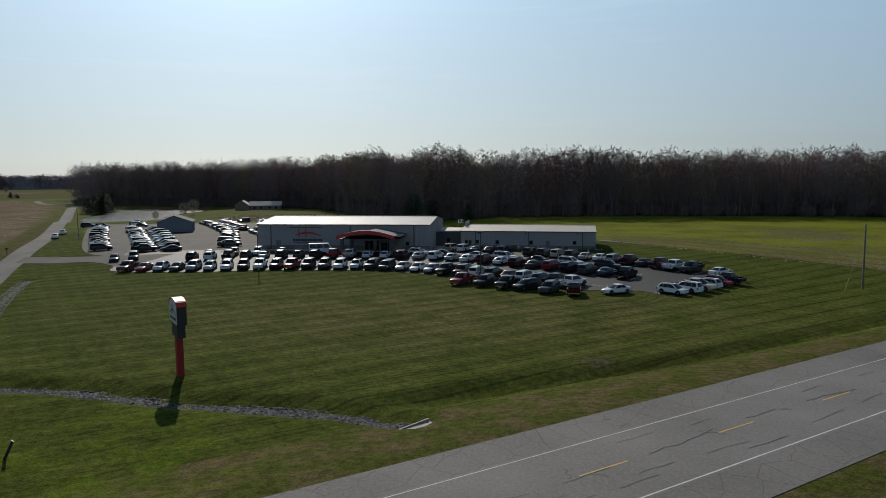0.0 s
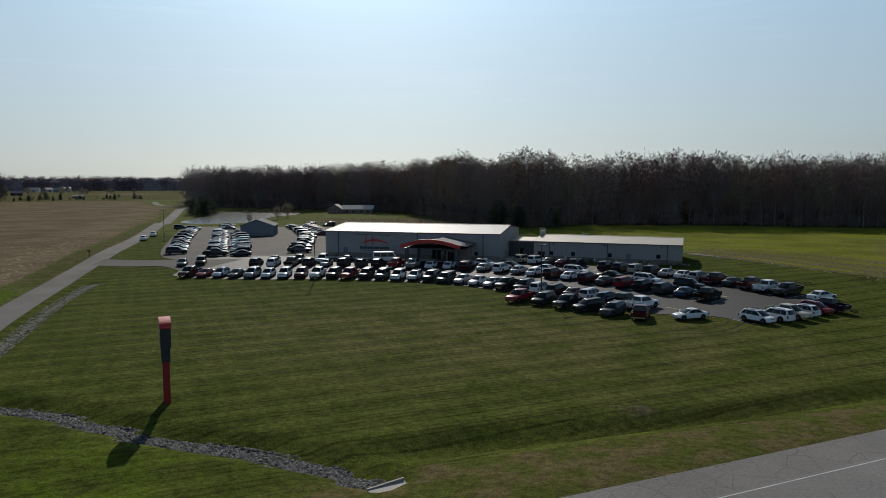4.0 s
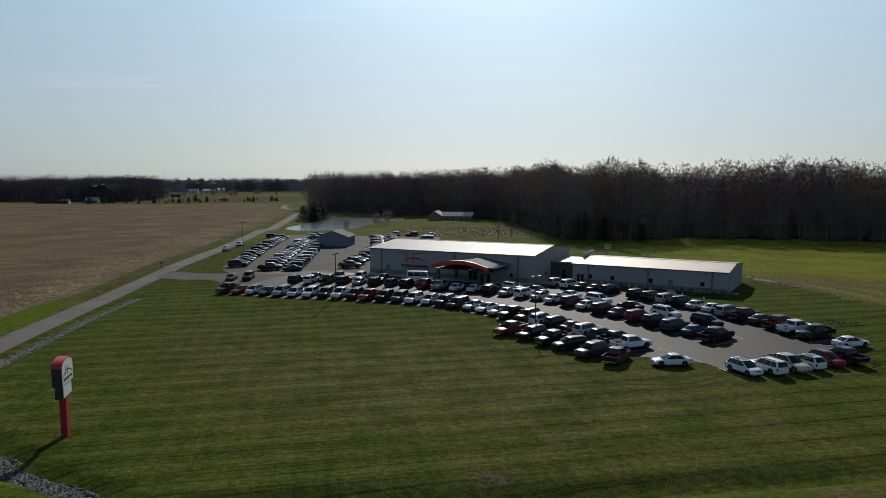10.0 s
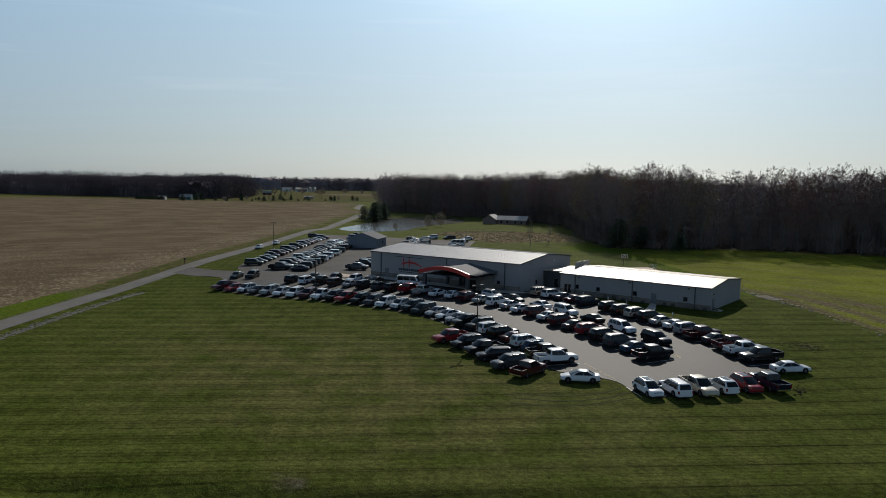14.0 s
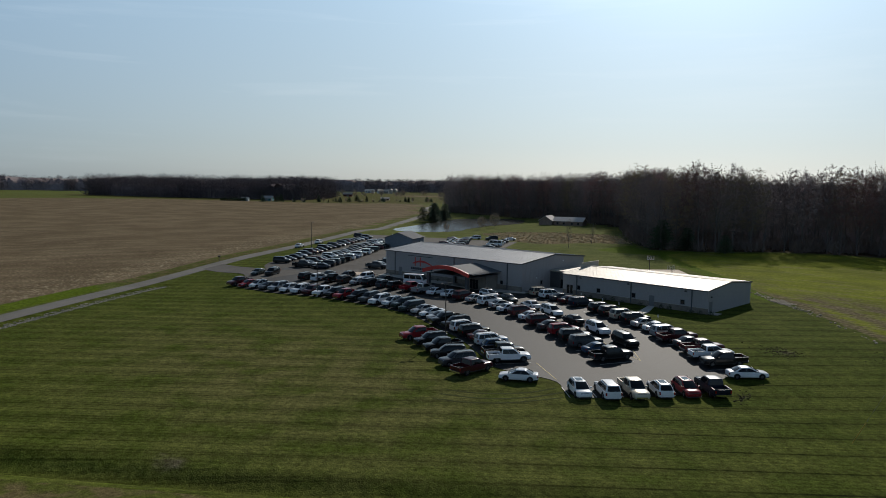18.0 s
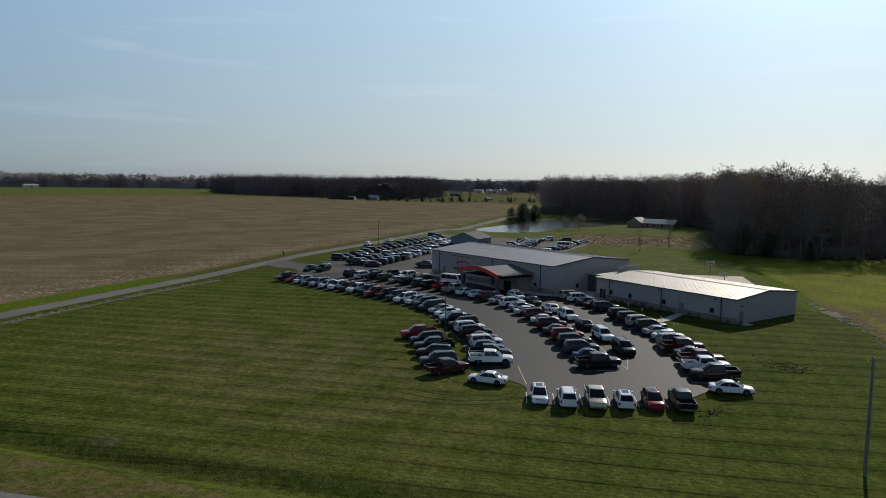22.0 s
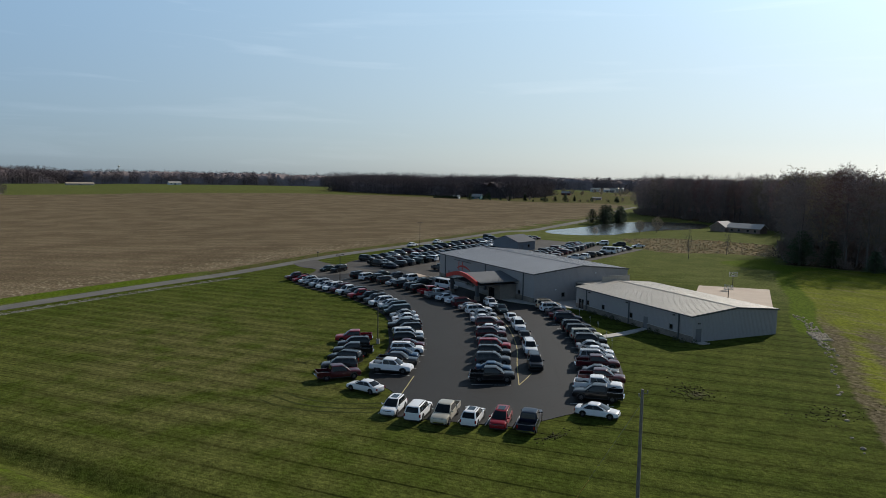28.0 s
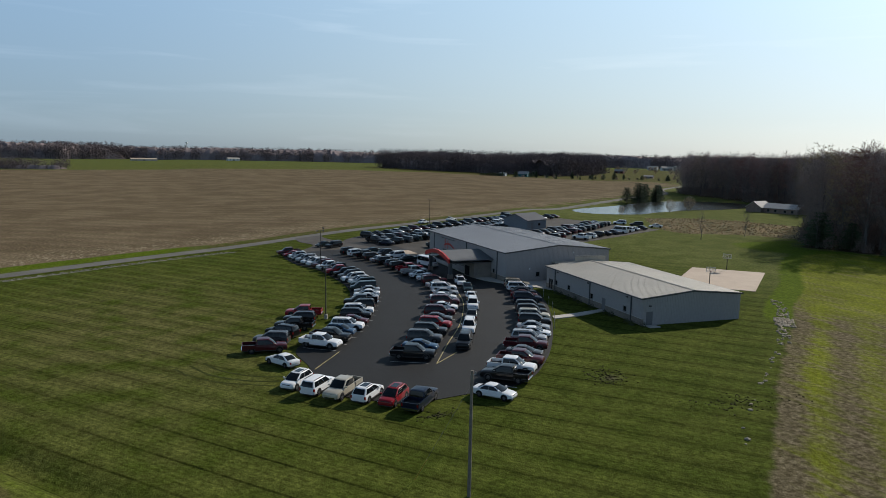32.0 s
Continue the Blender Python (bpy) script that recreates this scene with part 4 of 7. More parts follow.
    for s in (-1, 1):
        g = Geo()
        xa = 0.474 * L
        g.hexa([(xa, s * h * 0.50, zl - 0.07), (xa - 0.06, s * h * 0.84, zl - 0.05), (xa - 0.10, s * h * 0.86, zl + 0.10), (xa - 0.02, s * h * 0.52, zl + 0.06)],
               [(xa + 0.085, s * h * 0.50, zl - 0.07), (xa + 0.04, s * h * 0.80, zl - 0.05), (xa + 0.0, s * h * 0.82, zl + 0.09), (xa + 0.05, s * h * 0.52, zl + 0.06)])
        out.append(("headlight", g.mesh("headlight", [M_HEAD]), -1, 1))
        g = Geo()
        zt = zb - 0.22
        g.box(-0.503 * L, -0.478 * L, s * h * 0.88 - 0.11, s * h * 0.88 + 0.06, zt - (0.10 if kind == "sedan" else 0.2), zt + 0.12)
        out.append(("taillight", g.mesh("taillight", [M_TAIL]), -1, 1))
        g = Geo()
        xm = (bf - 0.045) * L
        g.hexa([(xm - 0.1, s * h * 0.96, zb + 0.04), (xm + 0.08, s * h * 0.96, zb + 0.04), (xm + 0.06, s * h * 0.96, zb + 0.17), (xm - 0.1, s * h * 0.96, zb + 0.17)],
               [(xm - 0.1, s * (h + 0.2), zb + 0.05), (xm + 0.02, s * (h + 0.2), zb + 0.05), (xm + 0.0, s * (h + 0.2), zb + 0.18), (xm - 0.1, s * (h + 0.2), zb + 0.18)])
        out.append(("mirror", g.mesh("mirror", [M_TRIM]), -1, 1))
    g = Geo()
    xg = 0.492 * L
    g.box(xg - 0.05, xg + (0.012 if not pick else 0.02), -h * 0.52, h * 0.52, zl - 0.17, zl + 0.05)
    out.append(("grille", g.mesh("grille", [M_TRIM]), -1, 1))
    g = Geo()
    g.box(xg - 0.06, xg + (0.02 if not pick else 0.05), -h * 0.62, h * 0.62, 0.30 if not pick else 0.44, 0.42 if not pick else 0.58)
    out.append(("air_intake" if not pick else "front_bumper", g.mesh("air_intake", [M_TRIM if not pick else M_CHROME]), -1, 1))
    if pick:
        g = Geo()
        g.box(-0.52 * L, -0.49 * L, -h * 0.9, h * 0.9, 0.46, 0.64)
        out.append(("rear_bumper", g.mesh("rear_bumper", [M_CHROME]), -1, 1))
    if pick:
        g = Geo()
        g.box(-0.487 * L, -0.195 * L, -h * 0.92, h * 0.92, 0.83, 0.845)
        out.append(("bed_floor", g.mesh("bed_floor", [M_TRIM]), -1, 0))
    if kind in ("suv", "crossover"):
        for s in (-1, 1):
            g = Geo()
            g.box((rr + 0.05) * L, (rf - 0.06) * L, s * h * 0.66 - 0.02, s * h * 0.66 + 0.02, zr + 0.0, zr + 0.06)
            out.append(("roof_rail", g.mesh("roof_rail", [M_TRIM]), -1, 1))
    return out


CAR_MESH, CAR_DONE = {}, {}


def car(kind, color, x, y, heading, group, fine=True, where="on the asphalt car park"):
    """A parked vehicle; heading is the way its nose points, in degrees from +x."""
    e = 1.2
    cx, sx = math.cos(radians(heading)), math.sin(radians(heading))
    zf, zk = land1(x + cx * e, y + sx * e), land1(x - cx * e, y - sx * e)
    m = pose(x, y, (zf + zk) / 2 + 0.055, 0, -math.degrees(math.atan2(zf - zk, 2 * e)), heading)
    key = (kind, color, fine, where)
    if key in CAR_DONE:
        ob = copy_thing(CAR_DONE[key], m)
        tagged(ob, group=group)
        return ob
    if kind not in CAR_MESH:
        CAR_MESH[kind] = car_meshes(kind)
    top = thing(kind if kind != "suv" else "utility_vehicle", f"{color} {KIND_WORDS[kind]} parked {where}", {"pickup": "truck", "van": "van"}.get(kind, "car"), group, m=m)
    made = []
    for name, me, up, detail in CAR_MESH[kind]:
        if detail and not fine:
            made.append(None)
            continue
        ob = new(name, me)
        ob.parent = top if up < 0 else made[up]
        if name in ("body", "roof", "mirror"):
            ob.material_slots[0].link = "OBJECT"
            ob.material_slots[0].material = paint(color)
        made.append(ob)
    CAR_DONE[key] = top
    return top


def row(line, cars, side, group, fine=True, jitter=0.25, where="on the asphalt car park", skew=0.0):
    """Cars at even steps along a line, noses to its left (side 90) or right (side -90); a trailing ~ turns one round."""
    n = len(cars)
    p = rounded(line, 4 * n + 1)
    rnd = random.Random(len(group) * 7 + n)
    for i, spec in enumerate(cars):
        if not spec:
            continue
        k = 4 * i + 2
        t = p[min(k + 1, len(p) - 1)] - p[k - 1]
        a = math.degrees(math.atan2(t[1], t[0])) + side + skew
        kind, color = spec.rstrip("~").split("/")
        if spec.endswith("~"):
            a += 180
        off = rnd.uniform(-jitter, jitter)
        car(kind, color, p[k][0] + off * math.cos(radians(a)), p[k][1] + off * math.sin(radians(a)), a + rnd.uniform(-1.5, 1.5), group, fine, where)


S, X, U, P, M, V = "sedan/", "crossover/", "suv/", "pickup/", "minivan/", "van/"
# front row along the lawn
row([(-80.5, 128.6), (-63, 130.6), (-50, 133.7), (-40, 134.5), (-30, 134.8), (-20, 133), (-11.6, 129.7), (-2.7, 126), (5.2, 121.3), (10.5, 117)],
    [None, P + "maroon", S + "red", X + "white", S + "grey", U + "silver", X + "white", U + "white", U + "maroon", P + "white", U + "black", P + "red", U + "black", U + "grey", U + "white",
     X + "white", U + "dark green", M + "dark green", S + "silver", S + "white", S + "silver", P + "black", U + "black", U + "white~", U + "black~", S + "maroon~", U + "white~", X + "blue~", P + "black~", P + "white~"], -90, "front row")
# on the grass before the front row
row([(-11, 120.3), (-4.5, 117.8), (0, 115.8), (3, 113), (7, 111), (11.2, 110.4)], [P + "red", U + "black", P + "black", U + "black", U + "grey", P + "maroon~"], -90, "cars on the grass", where="on the lawn")
car("sedan", "white", 15.6, 111.7, 211, "cars on the grass", where="on the lawn")
# across the end
row([(23.2, 110.6), (36.2, 124)], [X + "white", U + "white~", P + "beige", X + "white~", X + "red", P + "dark blue~"], -90, "end row")
# middle double row
row([(-71.5, 143), (-62, 145.2), (-52, 147.2), (-43, 148.2), (-30, 148.5), (-20, 147.8), (-9.4, 144.2), (2.7, 138.2), (10.5, 133.4), (20.8, 126.8)],
    [U + "black", U + "white", P + "black", U + "brown", S + "silver", U + "black", X + "grey", U + "black", P + "red", P + "silver", S + "white", S + "white", U + "maroon", S + "silver", U + "white", S + "silver",
     S + "white", U + "maroon", S + "white", U + "maroon", S + "grey", U + "red", U + "black", U + "grey", S + "blue", P + "black"], 90, "middle row")
row([(-71, 148.2), (-62, 150.6), (-52, 152.6), (-45, 153.4)], [S + "dark green", X + "grey", U + "white", S + "dark green", None], -90, "middle row behind")
car("van", "white", -44.3, 154.6, 16, "middle row behind")
for _k, _c, _x, _y, _a in (("crossover", "white", -22.0, 152.8, -14), ("sedan", "dark green", -16.4, 151.8, -20), ("sedan", "white", -9.2, 149.2, 158), ("suv", "white", -2.8, 146.6, -24),
                           ("sedan", "black", 3.5, 143.6, 152), ("suv", "white", 10.2, 140.0, -28), ("suv", "black", 17.0, 136.2, -30)):
    car(_k, _c, _x, _y, _a, "middle row behind")
# row by the wing
row([(-17, 162.8), (-8.6, 159.4), (2.5, 154.8), (10.4, 151), (17.4, 146.6), (25.9, 140.3), (33, 133.6)],
    [U + "tan", U + "white", S + "grey", S + "maroon", U + "dark blue", None, U + "black", U + "black", U + "beige", U + "black", S + "silver", S + "white", U + "silver", P + "maroon", S + "grey", P + "maroon", P + "white", P + "black~"],
    90, "row by the wing")
car("sedan", "white", 36.2, 131.2, 38, "row by the wing")
car("sedan", "dark green", -85.6, 140.2, -62, "cars by the driveway")
car("suv", "black", -82.4, 142.2, -62, "cars by the driveway")
car("suv", "black", -152.5, 231.5, 30, "cars on the verge", False, "on the grass beside the lane")
# side car park
_rnd = random.Random(5)
_mix = [S + "black", U + "black", S + "grey", U + "grey", X + "black", S + "black", U + "white", S + "dark blue", X + "grey", M + "dark green", P + "black", U + "maroon", S + "silver", X + "dark green", U + "black", X + "brown", S + "maroon", S + "blue"]
_pick = lambda n: [_rnd.choice(_mix) for _ in range(n)]
row([(-98.0, 155.0), (-120.5, 188.5), (-147, 231)], [U + "black", S + "grey", S + "black", S + "silver"] + _pick(15), -90, "lane side column", False)
row([(-86.5, 154), (-108, 188), (-131, 224)], [P + "black", S + "silver", U + "black", U + "maroon"] + _pick(19), -90, "middle column", False)
row([(-80.7, 155), (-102, 189.5), (-121, 218)], [S + "dark blue", U + "black", U + "grey"] + _pick(15), 90, "middle column", False)
row([(-71.5, 166), (-77, 178), (-90, 208), (-112, 243), (-119, 252)], [P + "grey"] + _pick(26), -90, "column by the shed", False)
row([(-70.5, 190), (-77, 203), (-84.5, 214.5)], _pick(8), 90, "column by the shed", False)
row([(-90, 218.5), (-100, 234), (-114, 253)], _pick(10), 90, "column by the shed", False)
row([(-77.5, 216.5), (-88, 236), (-99, 258)], [P + "white", X + "white", U + "black", S + "black", S + "grey", V + "white", U + "white", S + "silver", S + "black"], 90, "column behind the hall", False)
row([(-133, 232), (-146, 251)], _pick(4), -90, "far column", False)
row([(-118, 258), (-106, 263), (-99, 268)], [U + "white", U + "black", S + "white"], -150, "far column", False)
car("sedan", "white", -133.4, 187.6, 122, "cars on the verge", False, "on the grass beside the lane")
car("sedan", "white", -141.1, 201.8, 122, "cars on the verge", False, "on the grass beside the lane")

# ---- buildings ----


def wall_geo(u0, u1, z0, z1, openings, at, rib=0.30, deep=0.22, top=None):
    """A ribbed sheet-metal wall with through openings. at(u, depth, z) gives the place; top(u) a sloping upper edge."""
    us = sorted({u0, u1, *[o[0] for o in openings], *[o[1] for o in openings]})
    g = Geo()

    def skin(a, b, za, zb, sloped):
        k = math.ceil((a - u0) / rib - 1e-6)
        pts = [(a, 0.0)]
        c = u0 + k * rib
        while c < b - 0.001:
            for du, d in ((-0.045, 0.0), (-0.02, -0.03), (0.02, -0.03), (0.045, 0.0)):
                if a < c + du < b:
                    pts.append((c + du, d))
            c += rib
        pts.append((b, 0.0))
        hi = (lambda u: top(u)) if sloped and top else (lambda u: zb)
        for (p, d), (q, e) in zip(pts[:-1], pts[1:]):
            g.face([at(p, d, za), at(q, e, za), at(q, e, hi(q)), at(p, d, hi(p))])
        g.face([at(b, deep, za), at(a, deep, za), at(a, deep, hi(a)), at(b, deep, hi(b))])
        g.face([at(a, 0, za), at(a, deep, za), at(b, deep, za), at(b, 0, za)])
        g.face([at(a, 0, hi(a)), at(b, 0, hi(b)), at(b, deep, hi(b)), at(a, deep, hi(a))])
        g.face([at(a, 0, za), at(a, 0, hi(a)), at(a, deep, hi(a)), at(a, deep, za)])
        g.face([at(b, 0, za), at(b, deep, za), at(b, deep, hi(b)), at(b, 0, hi(b))])
    for a, b in zip(us[:-1], us[1:]):
        holes = sorted((o[2], o[3]) for o in openings if o[0] <= a + 1e-6 and o[1] >= b - 1e-6)
        z = z0
        for lo, hi in holes:
            if lo > z + 1e-6:
                skin(a, b, z, lo, False)
            z = hi
        skin(a, b, z, z1, True)
    return g


def slab(at, u0, u1, d0, d1, z0, z1):
    g = Geo()
    g.hexa([at(u0, d0, z0), at(u1, d0, z0), at(u1, d1, z0), at(u0, d1, z0)], [at(u0, d0, z1), at(u1, d0, z1), at(u1, d1, z1), at(u0, d1, z1)])
    return g


def opening(parent, at, o, kind, label=""):
    """A window or a door set into an opening of a wall."""
    a, b, lo, hi = o
    w = 0.07
    name = "window" if kind == "window" else "door"
    g = Geo()
    for r in ((a, a + w, lo, hi), (b - w, b, lo, hi), (a + w, b - w, hi - w, hi), (a + w, b - w, lo, lo + w)):
        g.hexa([at(r[0], -0.035, r[2]), at(r[1], -0.035, r[2]), at(r[1], 0.10, r[2]), at(r[0], 0.10, r[2])], [at(r[0], -0.035, r[3]), at(r[1], -0.035, r[3]), at(r[1], 0.10, r[3]), at(r[0], 0.10, r[3])])
    top = part(name, g, M_FRAME if kind != "steel" else M_DOORGREY, parent, label)
    if kind == "steel":
        part("leaf", slab(at, a + w, b - w, 0.02, 0.07, lo + w, hi - w), M_DOORGREY, top)
        part("handle", slab(at, b - w - 0.16, b - w - 0.08, -0.05, 0.02, lo + 1.0, lo + 1.08), M_STEEL, top)
    else:
        part("pane", slab(at, a + w, b - w, 0.05, 0.065, lo + w, hi - w), M_WINDOW, top)
        if kind == "glass door":
            part("handle", slab(at, b - w - 0.10, b - w - 0.05, -0.03, 0.05, lo + 0.9, lo + 1.5), M_STEEL, top)
        else:
            part("sill", slab(at, a - 0.05, b + 0.05, -0.08, 0.0, lo - 0.07, lo), M_FRAME, top)
    return top


def seam_roof(parent, x0, x1, y0, y1, ze, zr, over=0.3, seam=0.61, metal=None):
    """Two slopes of standing-seam metal that meet at a ridge along x."""
    metal = metal or M_ROOF
    ym = (y0 + y1) / 2
    for ya, yb in ((y0 - over, ym), (y1 + over, ym)):
        k = (zr - ze) / (ym - y0)
        za = ze - k * over
        g = Geo()
        g.hexa([(x0 - 0.15, ya, za), (x1 + 0.15, ya, za), (x1 + 0.15, yb, zr), (x0 - 0.15, yb, zr)], [(x0 - 0.15, ya, za + 0.12), (x1 + 0.15, ya, za + 0.12), (x1 + 0.15, yb, zr + 0.12), (x0 - 0.15, yb, zr + 0.12)])
        roof = part("roof", g, metal, parent)
        s = Geo()
        x = x0 + 0.2
        while x < x1:
            s.hexa([(x - 0.025, ya, za + 0.12), (x + 0.025, ya, za + 0.12), (x + 0.025, yb, zr + 0.12), (x - 0.025, yb, zr + 0.12)],
                   [(x - 0.02, ya, za + 0.14), (x + 0.02, ya, za + 0.14), (x + 0.02, yb, zr + 0.14), (x - 0.02, yb, zr + 0.14)])
            x += seam
        tagged(part("seams", s, metal, roof), kind="stuff")
    g = Geo()
    g.hexa([(x0 - 0.17, ym - 0.25, zr + 0.15), (x1 + 0.17, ym - 0.25, zr + 0.15), (x1 + 0.17, ym + 0.25, zr + 0.15), (x0 - 0.17, ym + 0.25, zr + 0.15)],
           [(x0 - 0.17, ym - 0.06, zr + 0.22), (x1 + 0.17, ym - 0.06, zr + 0.22), (x1 + 0.17, ym + 0.06, zr + 0.22), (x0 - 0.17, ym + 0.06, zr + 0.22)])
    part("ridge_cap", g, metal, parent)
    for y, s in ((y0 - over - 0.12, 1), (y1 + over, 1)):
        k = (zr - ze) / (ym - y0)
        g = Geo()
        g.box(x0 - 0.15, x1 + 0.15, y, y + 0.12, ze - k * over - 0.08, ze - k * over + 0.10)
        part("gutter", g, M_TRIMGREY, parent)
    for x in (x0 - 0.19, x1 + 0.15):                # gable trim
        for ya, yb in ((y0 - over, ym), (y1 + over, ym)):
            k = (zr - ze) / (ym - y0)
            za = ze - k * over
            g = Geo()
            g.hexa([(x, ya, za - 0.12), (x + 0.04, ya, za - 0.12), (x + 0.04, yb, zr - 0.12), (x, yb, zr - 0.12)], [(x, ya, za + 0.15), (x + 0.04, ya, za + 0.15), (x + 0.04, yb, zr + 0.15), (x, yb, zr + 0.15)])
            part("gable_trim", g, M_TRIMGREY, parent)


def metal_building(name, label, x0, x1, y0, y1, zf, ze, zr, front, right, left=(), wain=1.15, metal=None):
    top = thing(name, label, "building")
    ym = (y0 + y1) / 2
    peak = lambda y: ze + (zr - ze) * (1 - abs(y - ym) / (ym - y0))
    ats = {"front": lambda u, d, z: (u, y0 + d, z), "right": lambda u, d, z: (x1 - d, u, z), "left": lambda u, d, z: (x0 + d, u, z), "back": lambda u, d, z: (u, y1 - d, z)}
    for side, u0, u1, ops, tp in (("front", x0, x1, front, None), ("right", y0 + 0.22, y1 - 0.22, right, peak), ("left", y0 + 0.22, y1 - 0.22, left, peak), ("back", x0, x1, (), None)):
        zb = zf + wain if side == "front" else zf
        holes = [(o[1], o[2], max(o[3], zb), o[4]) for o in ops if o[4] > zb]
        at = ats[side]
        w = part("wall", wall_geo(u0, u1, zb, ze, holes, at, top=tp), M_SIDING, top)
        if side == "front":                          # stone wainscot with its cap
            us = sorted({u0, u1, *[o[1] for o in ops if o[3] < zb], *[o[2] for o in ops if o[3] < zb]})
            for a, b in zip(us[:-1], us[1:]):
                if any(o[1] <= a + 1e-6 and o[2] >= b - 1e-6 and o[3] < zb for o in ops):
                    continue
                part("wainscot", slab(at, a, b, -0.05, 0.22, zf - 0.6, zb - 0.06), M_STONE, top)
                part("wainscot_cap", slab(at, a, b, -0.08, 0.22, zb - 0.06, zb), M_CONCRETE, top)
        for o in ops:
            opening(top, at, o[1:], o[0])
    part("floor", slab(ats["front"], x0 + 0.05, x1 - 0.05, 0.05, y1 - y0 - 0.05, zf - 0.6, zf + 0.02), M_CONCRETE, top)
    seam_roof(top, x0, x1, y0, y1, ze, zr, metal=metal)
    return top, ats


def downspout(parent, x, y, z0, z1):
    g = Geo()
    g.box(x - 0.09, x + 0.09, y - 0.17, y - 0.04, z0, z1)
    g.hexa([(x - 0.09, y - 0.17, z0), (x + 0.09, y - 0.17, z0), (x + 0.09, y - 0.04, z0), (x - 0.09, y - 0.04, z0)], [(x - 0.09, y - 0.40, z0 - 0.12), (x + 0.09, y - 0.40, z0 - 0.12), (x + 0.09, y - 0.30, z0 - 0.2), (x - 0.09, y - 0.30, z0 - 0.2)])
    part("downspout", g, M_TRIMGREY, parent)


def wall_lamp(parent, p, n):
    """A wall pack: a wedge with a lens below."""
    g = Geo()
    x, y, z = p
    t = (-n[1], n[0])
    c = lambda u, d, h: (x + t[0] * u + n[0] * d, y + t[1] * u + n[1] * d, z + h)
    g.hexa([c(-0.2, 0, -0.12), c(0.2, 0, -0.12), c(0.2, 0.22, -0.05), c(-0.2, 0.22, -0.05)], [c(-0.2, 0, 0.14), c(0.2, 0, 0.14), c(0.2, 0.12, 0.14), c(-0.2, 0.12, 0.14)])
    part("wall_lamp", g, M_BRONZE, parent)


# the hall
HX0, HX1, HY0, HY1, HF, HE, HR = -62.4, -20.8, 162.2, 186.9, 0.75, 6.70, 7.90
hall_front = [("steel", -57.86, -56.7, HF, 2.92), ("glass door", -36.3, -35.25, HF, 2.95), ("glass door", -35.2, -34.15, HF, 2.95), ("window", -33.4, -32.4, 1.75, 3.05),
              ("window", -28.12, -27.25, 1.90, 2.75), ("window", -26.5, -25.65, 1.90, 2.75)]
hall, hall_at = metal_building("hall", "long light grey metal-clad hall with a stone base and metal roof", HX0, HX1, HY0, HY1, HF, HE, HR, hall_front, [("window", 169.15, 170.05, 1.65, 2.6)], metal=M_HALLROOF)
for x in (-59.1, -39.7, -24.5):
    downspout(hall, x, HY0, HF + 0.3, HE - 0.1)
for y, z in ((167.6, 3.3), (177.9, 6.3)):
    g = Geo()
    g.tube((HX1 + 0.02, y, z), (HX1 + 0.10, y, z), 0.11, 0.11, 10)
    lamp_ = part("wall_lamp", g, M_STEEL, hall)
    g = Geo()
    for k_ in range(4):
        r0, r1 = 0.19 * math.cos(k_ * 0.39), 0.19 * math.cos((k_ + 1) * 0.39)
        g.tube((HX1 + 0.10 + 0.17 * math.sin(k_ * 0.39), y, z), (HX1 + 0.10 + 0.17 * math.sin((k_ + 1) * 0.39), y, z), r0, max(r1, 0.01), 12, cap=k_ in (0, 3))
    part("globe", g, M_PANELWHITE, lamp_, "white round glass")
# emblem on the front wall: a red bridge and bars for the lettering
emblem = thing("wall_emblem", "red bridge emblem with dark lettering bars on the hall front", "sign")
yb = HY0 - 0.06
g = Geo()
arc = [(-53.1 + 6.4 * t, 3.75 + 1.05 * math.sin(math.pi * (0.12 + 0.80 * t))) for t in np.linspace(0, 1, 25)]
for i in range(24):
    (xa, za), (xb, zb_) = arc[i], arc[i + 1]
    w0, w1 = 0.10 + 0.14 * math.sin(math.pi * i / 24), 0.10 + 0.14 * math.sin(math.pi * (i + 1) / 24)
    g.hexa([(xa, yb, za - w0), (xb, yb, zb_ - w1), (xb, yb + 0.05, zb_ - w1), (xa, yb + 0.05, za - w0)], [(xa, yb, za + w0), (xb, yb, zb_ + w1), (xb, yb + 0.05, zb_ + w1), (xa, yb + 0.05, za + w0)])
part("arch", g, M_RED, emblem)
for x in (-52.2, -50.5):
    g = Geo()
    g.box(x - 0.13, x + 0.13, yb - 0.02, yb + 0.04, 3.6, 5.75)
    part("tower", g, M_RED, emblem)
for i in range(12):
    g = Geo()
    x = -53.65 + i * 0.605
    g.box(x, x + 0.50, yb, yb + 0.05, 2.72, 3.28)
    part("letter_bar", g, M_INK, emblem)
g = Geo()
g.box(-53.4, -46.3, yb, yb + 0.05, 2.36, 2.48)
part("line_bar", g, M_INK, emblem)
g = Geo()
g.box(-54.5, -46.4, yb - 0.12, yb + 0.05, 5.92, 6.06)
part("light_bar", g, M_TRIMGREY, emblem, "thin dark light bar above the emblem")

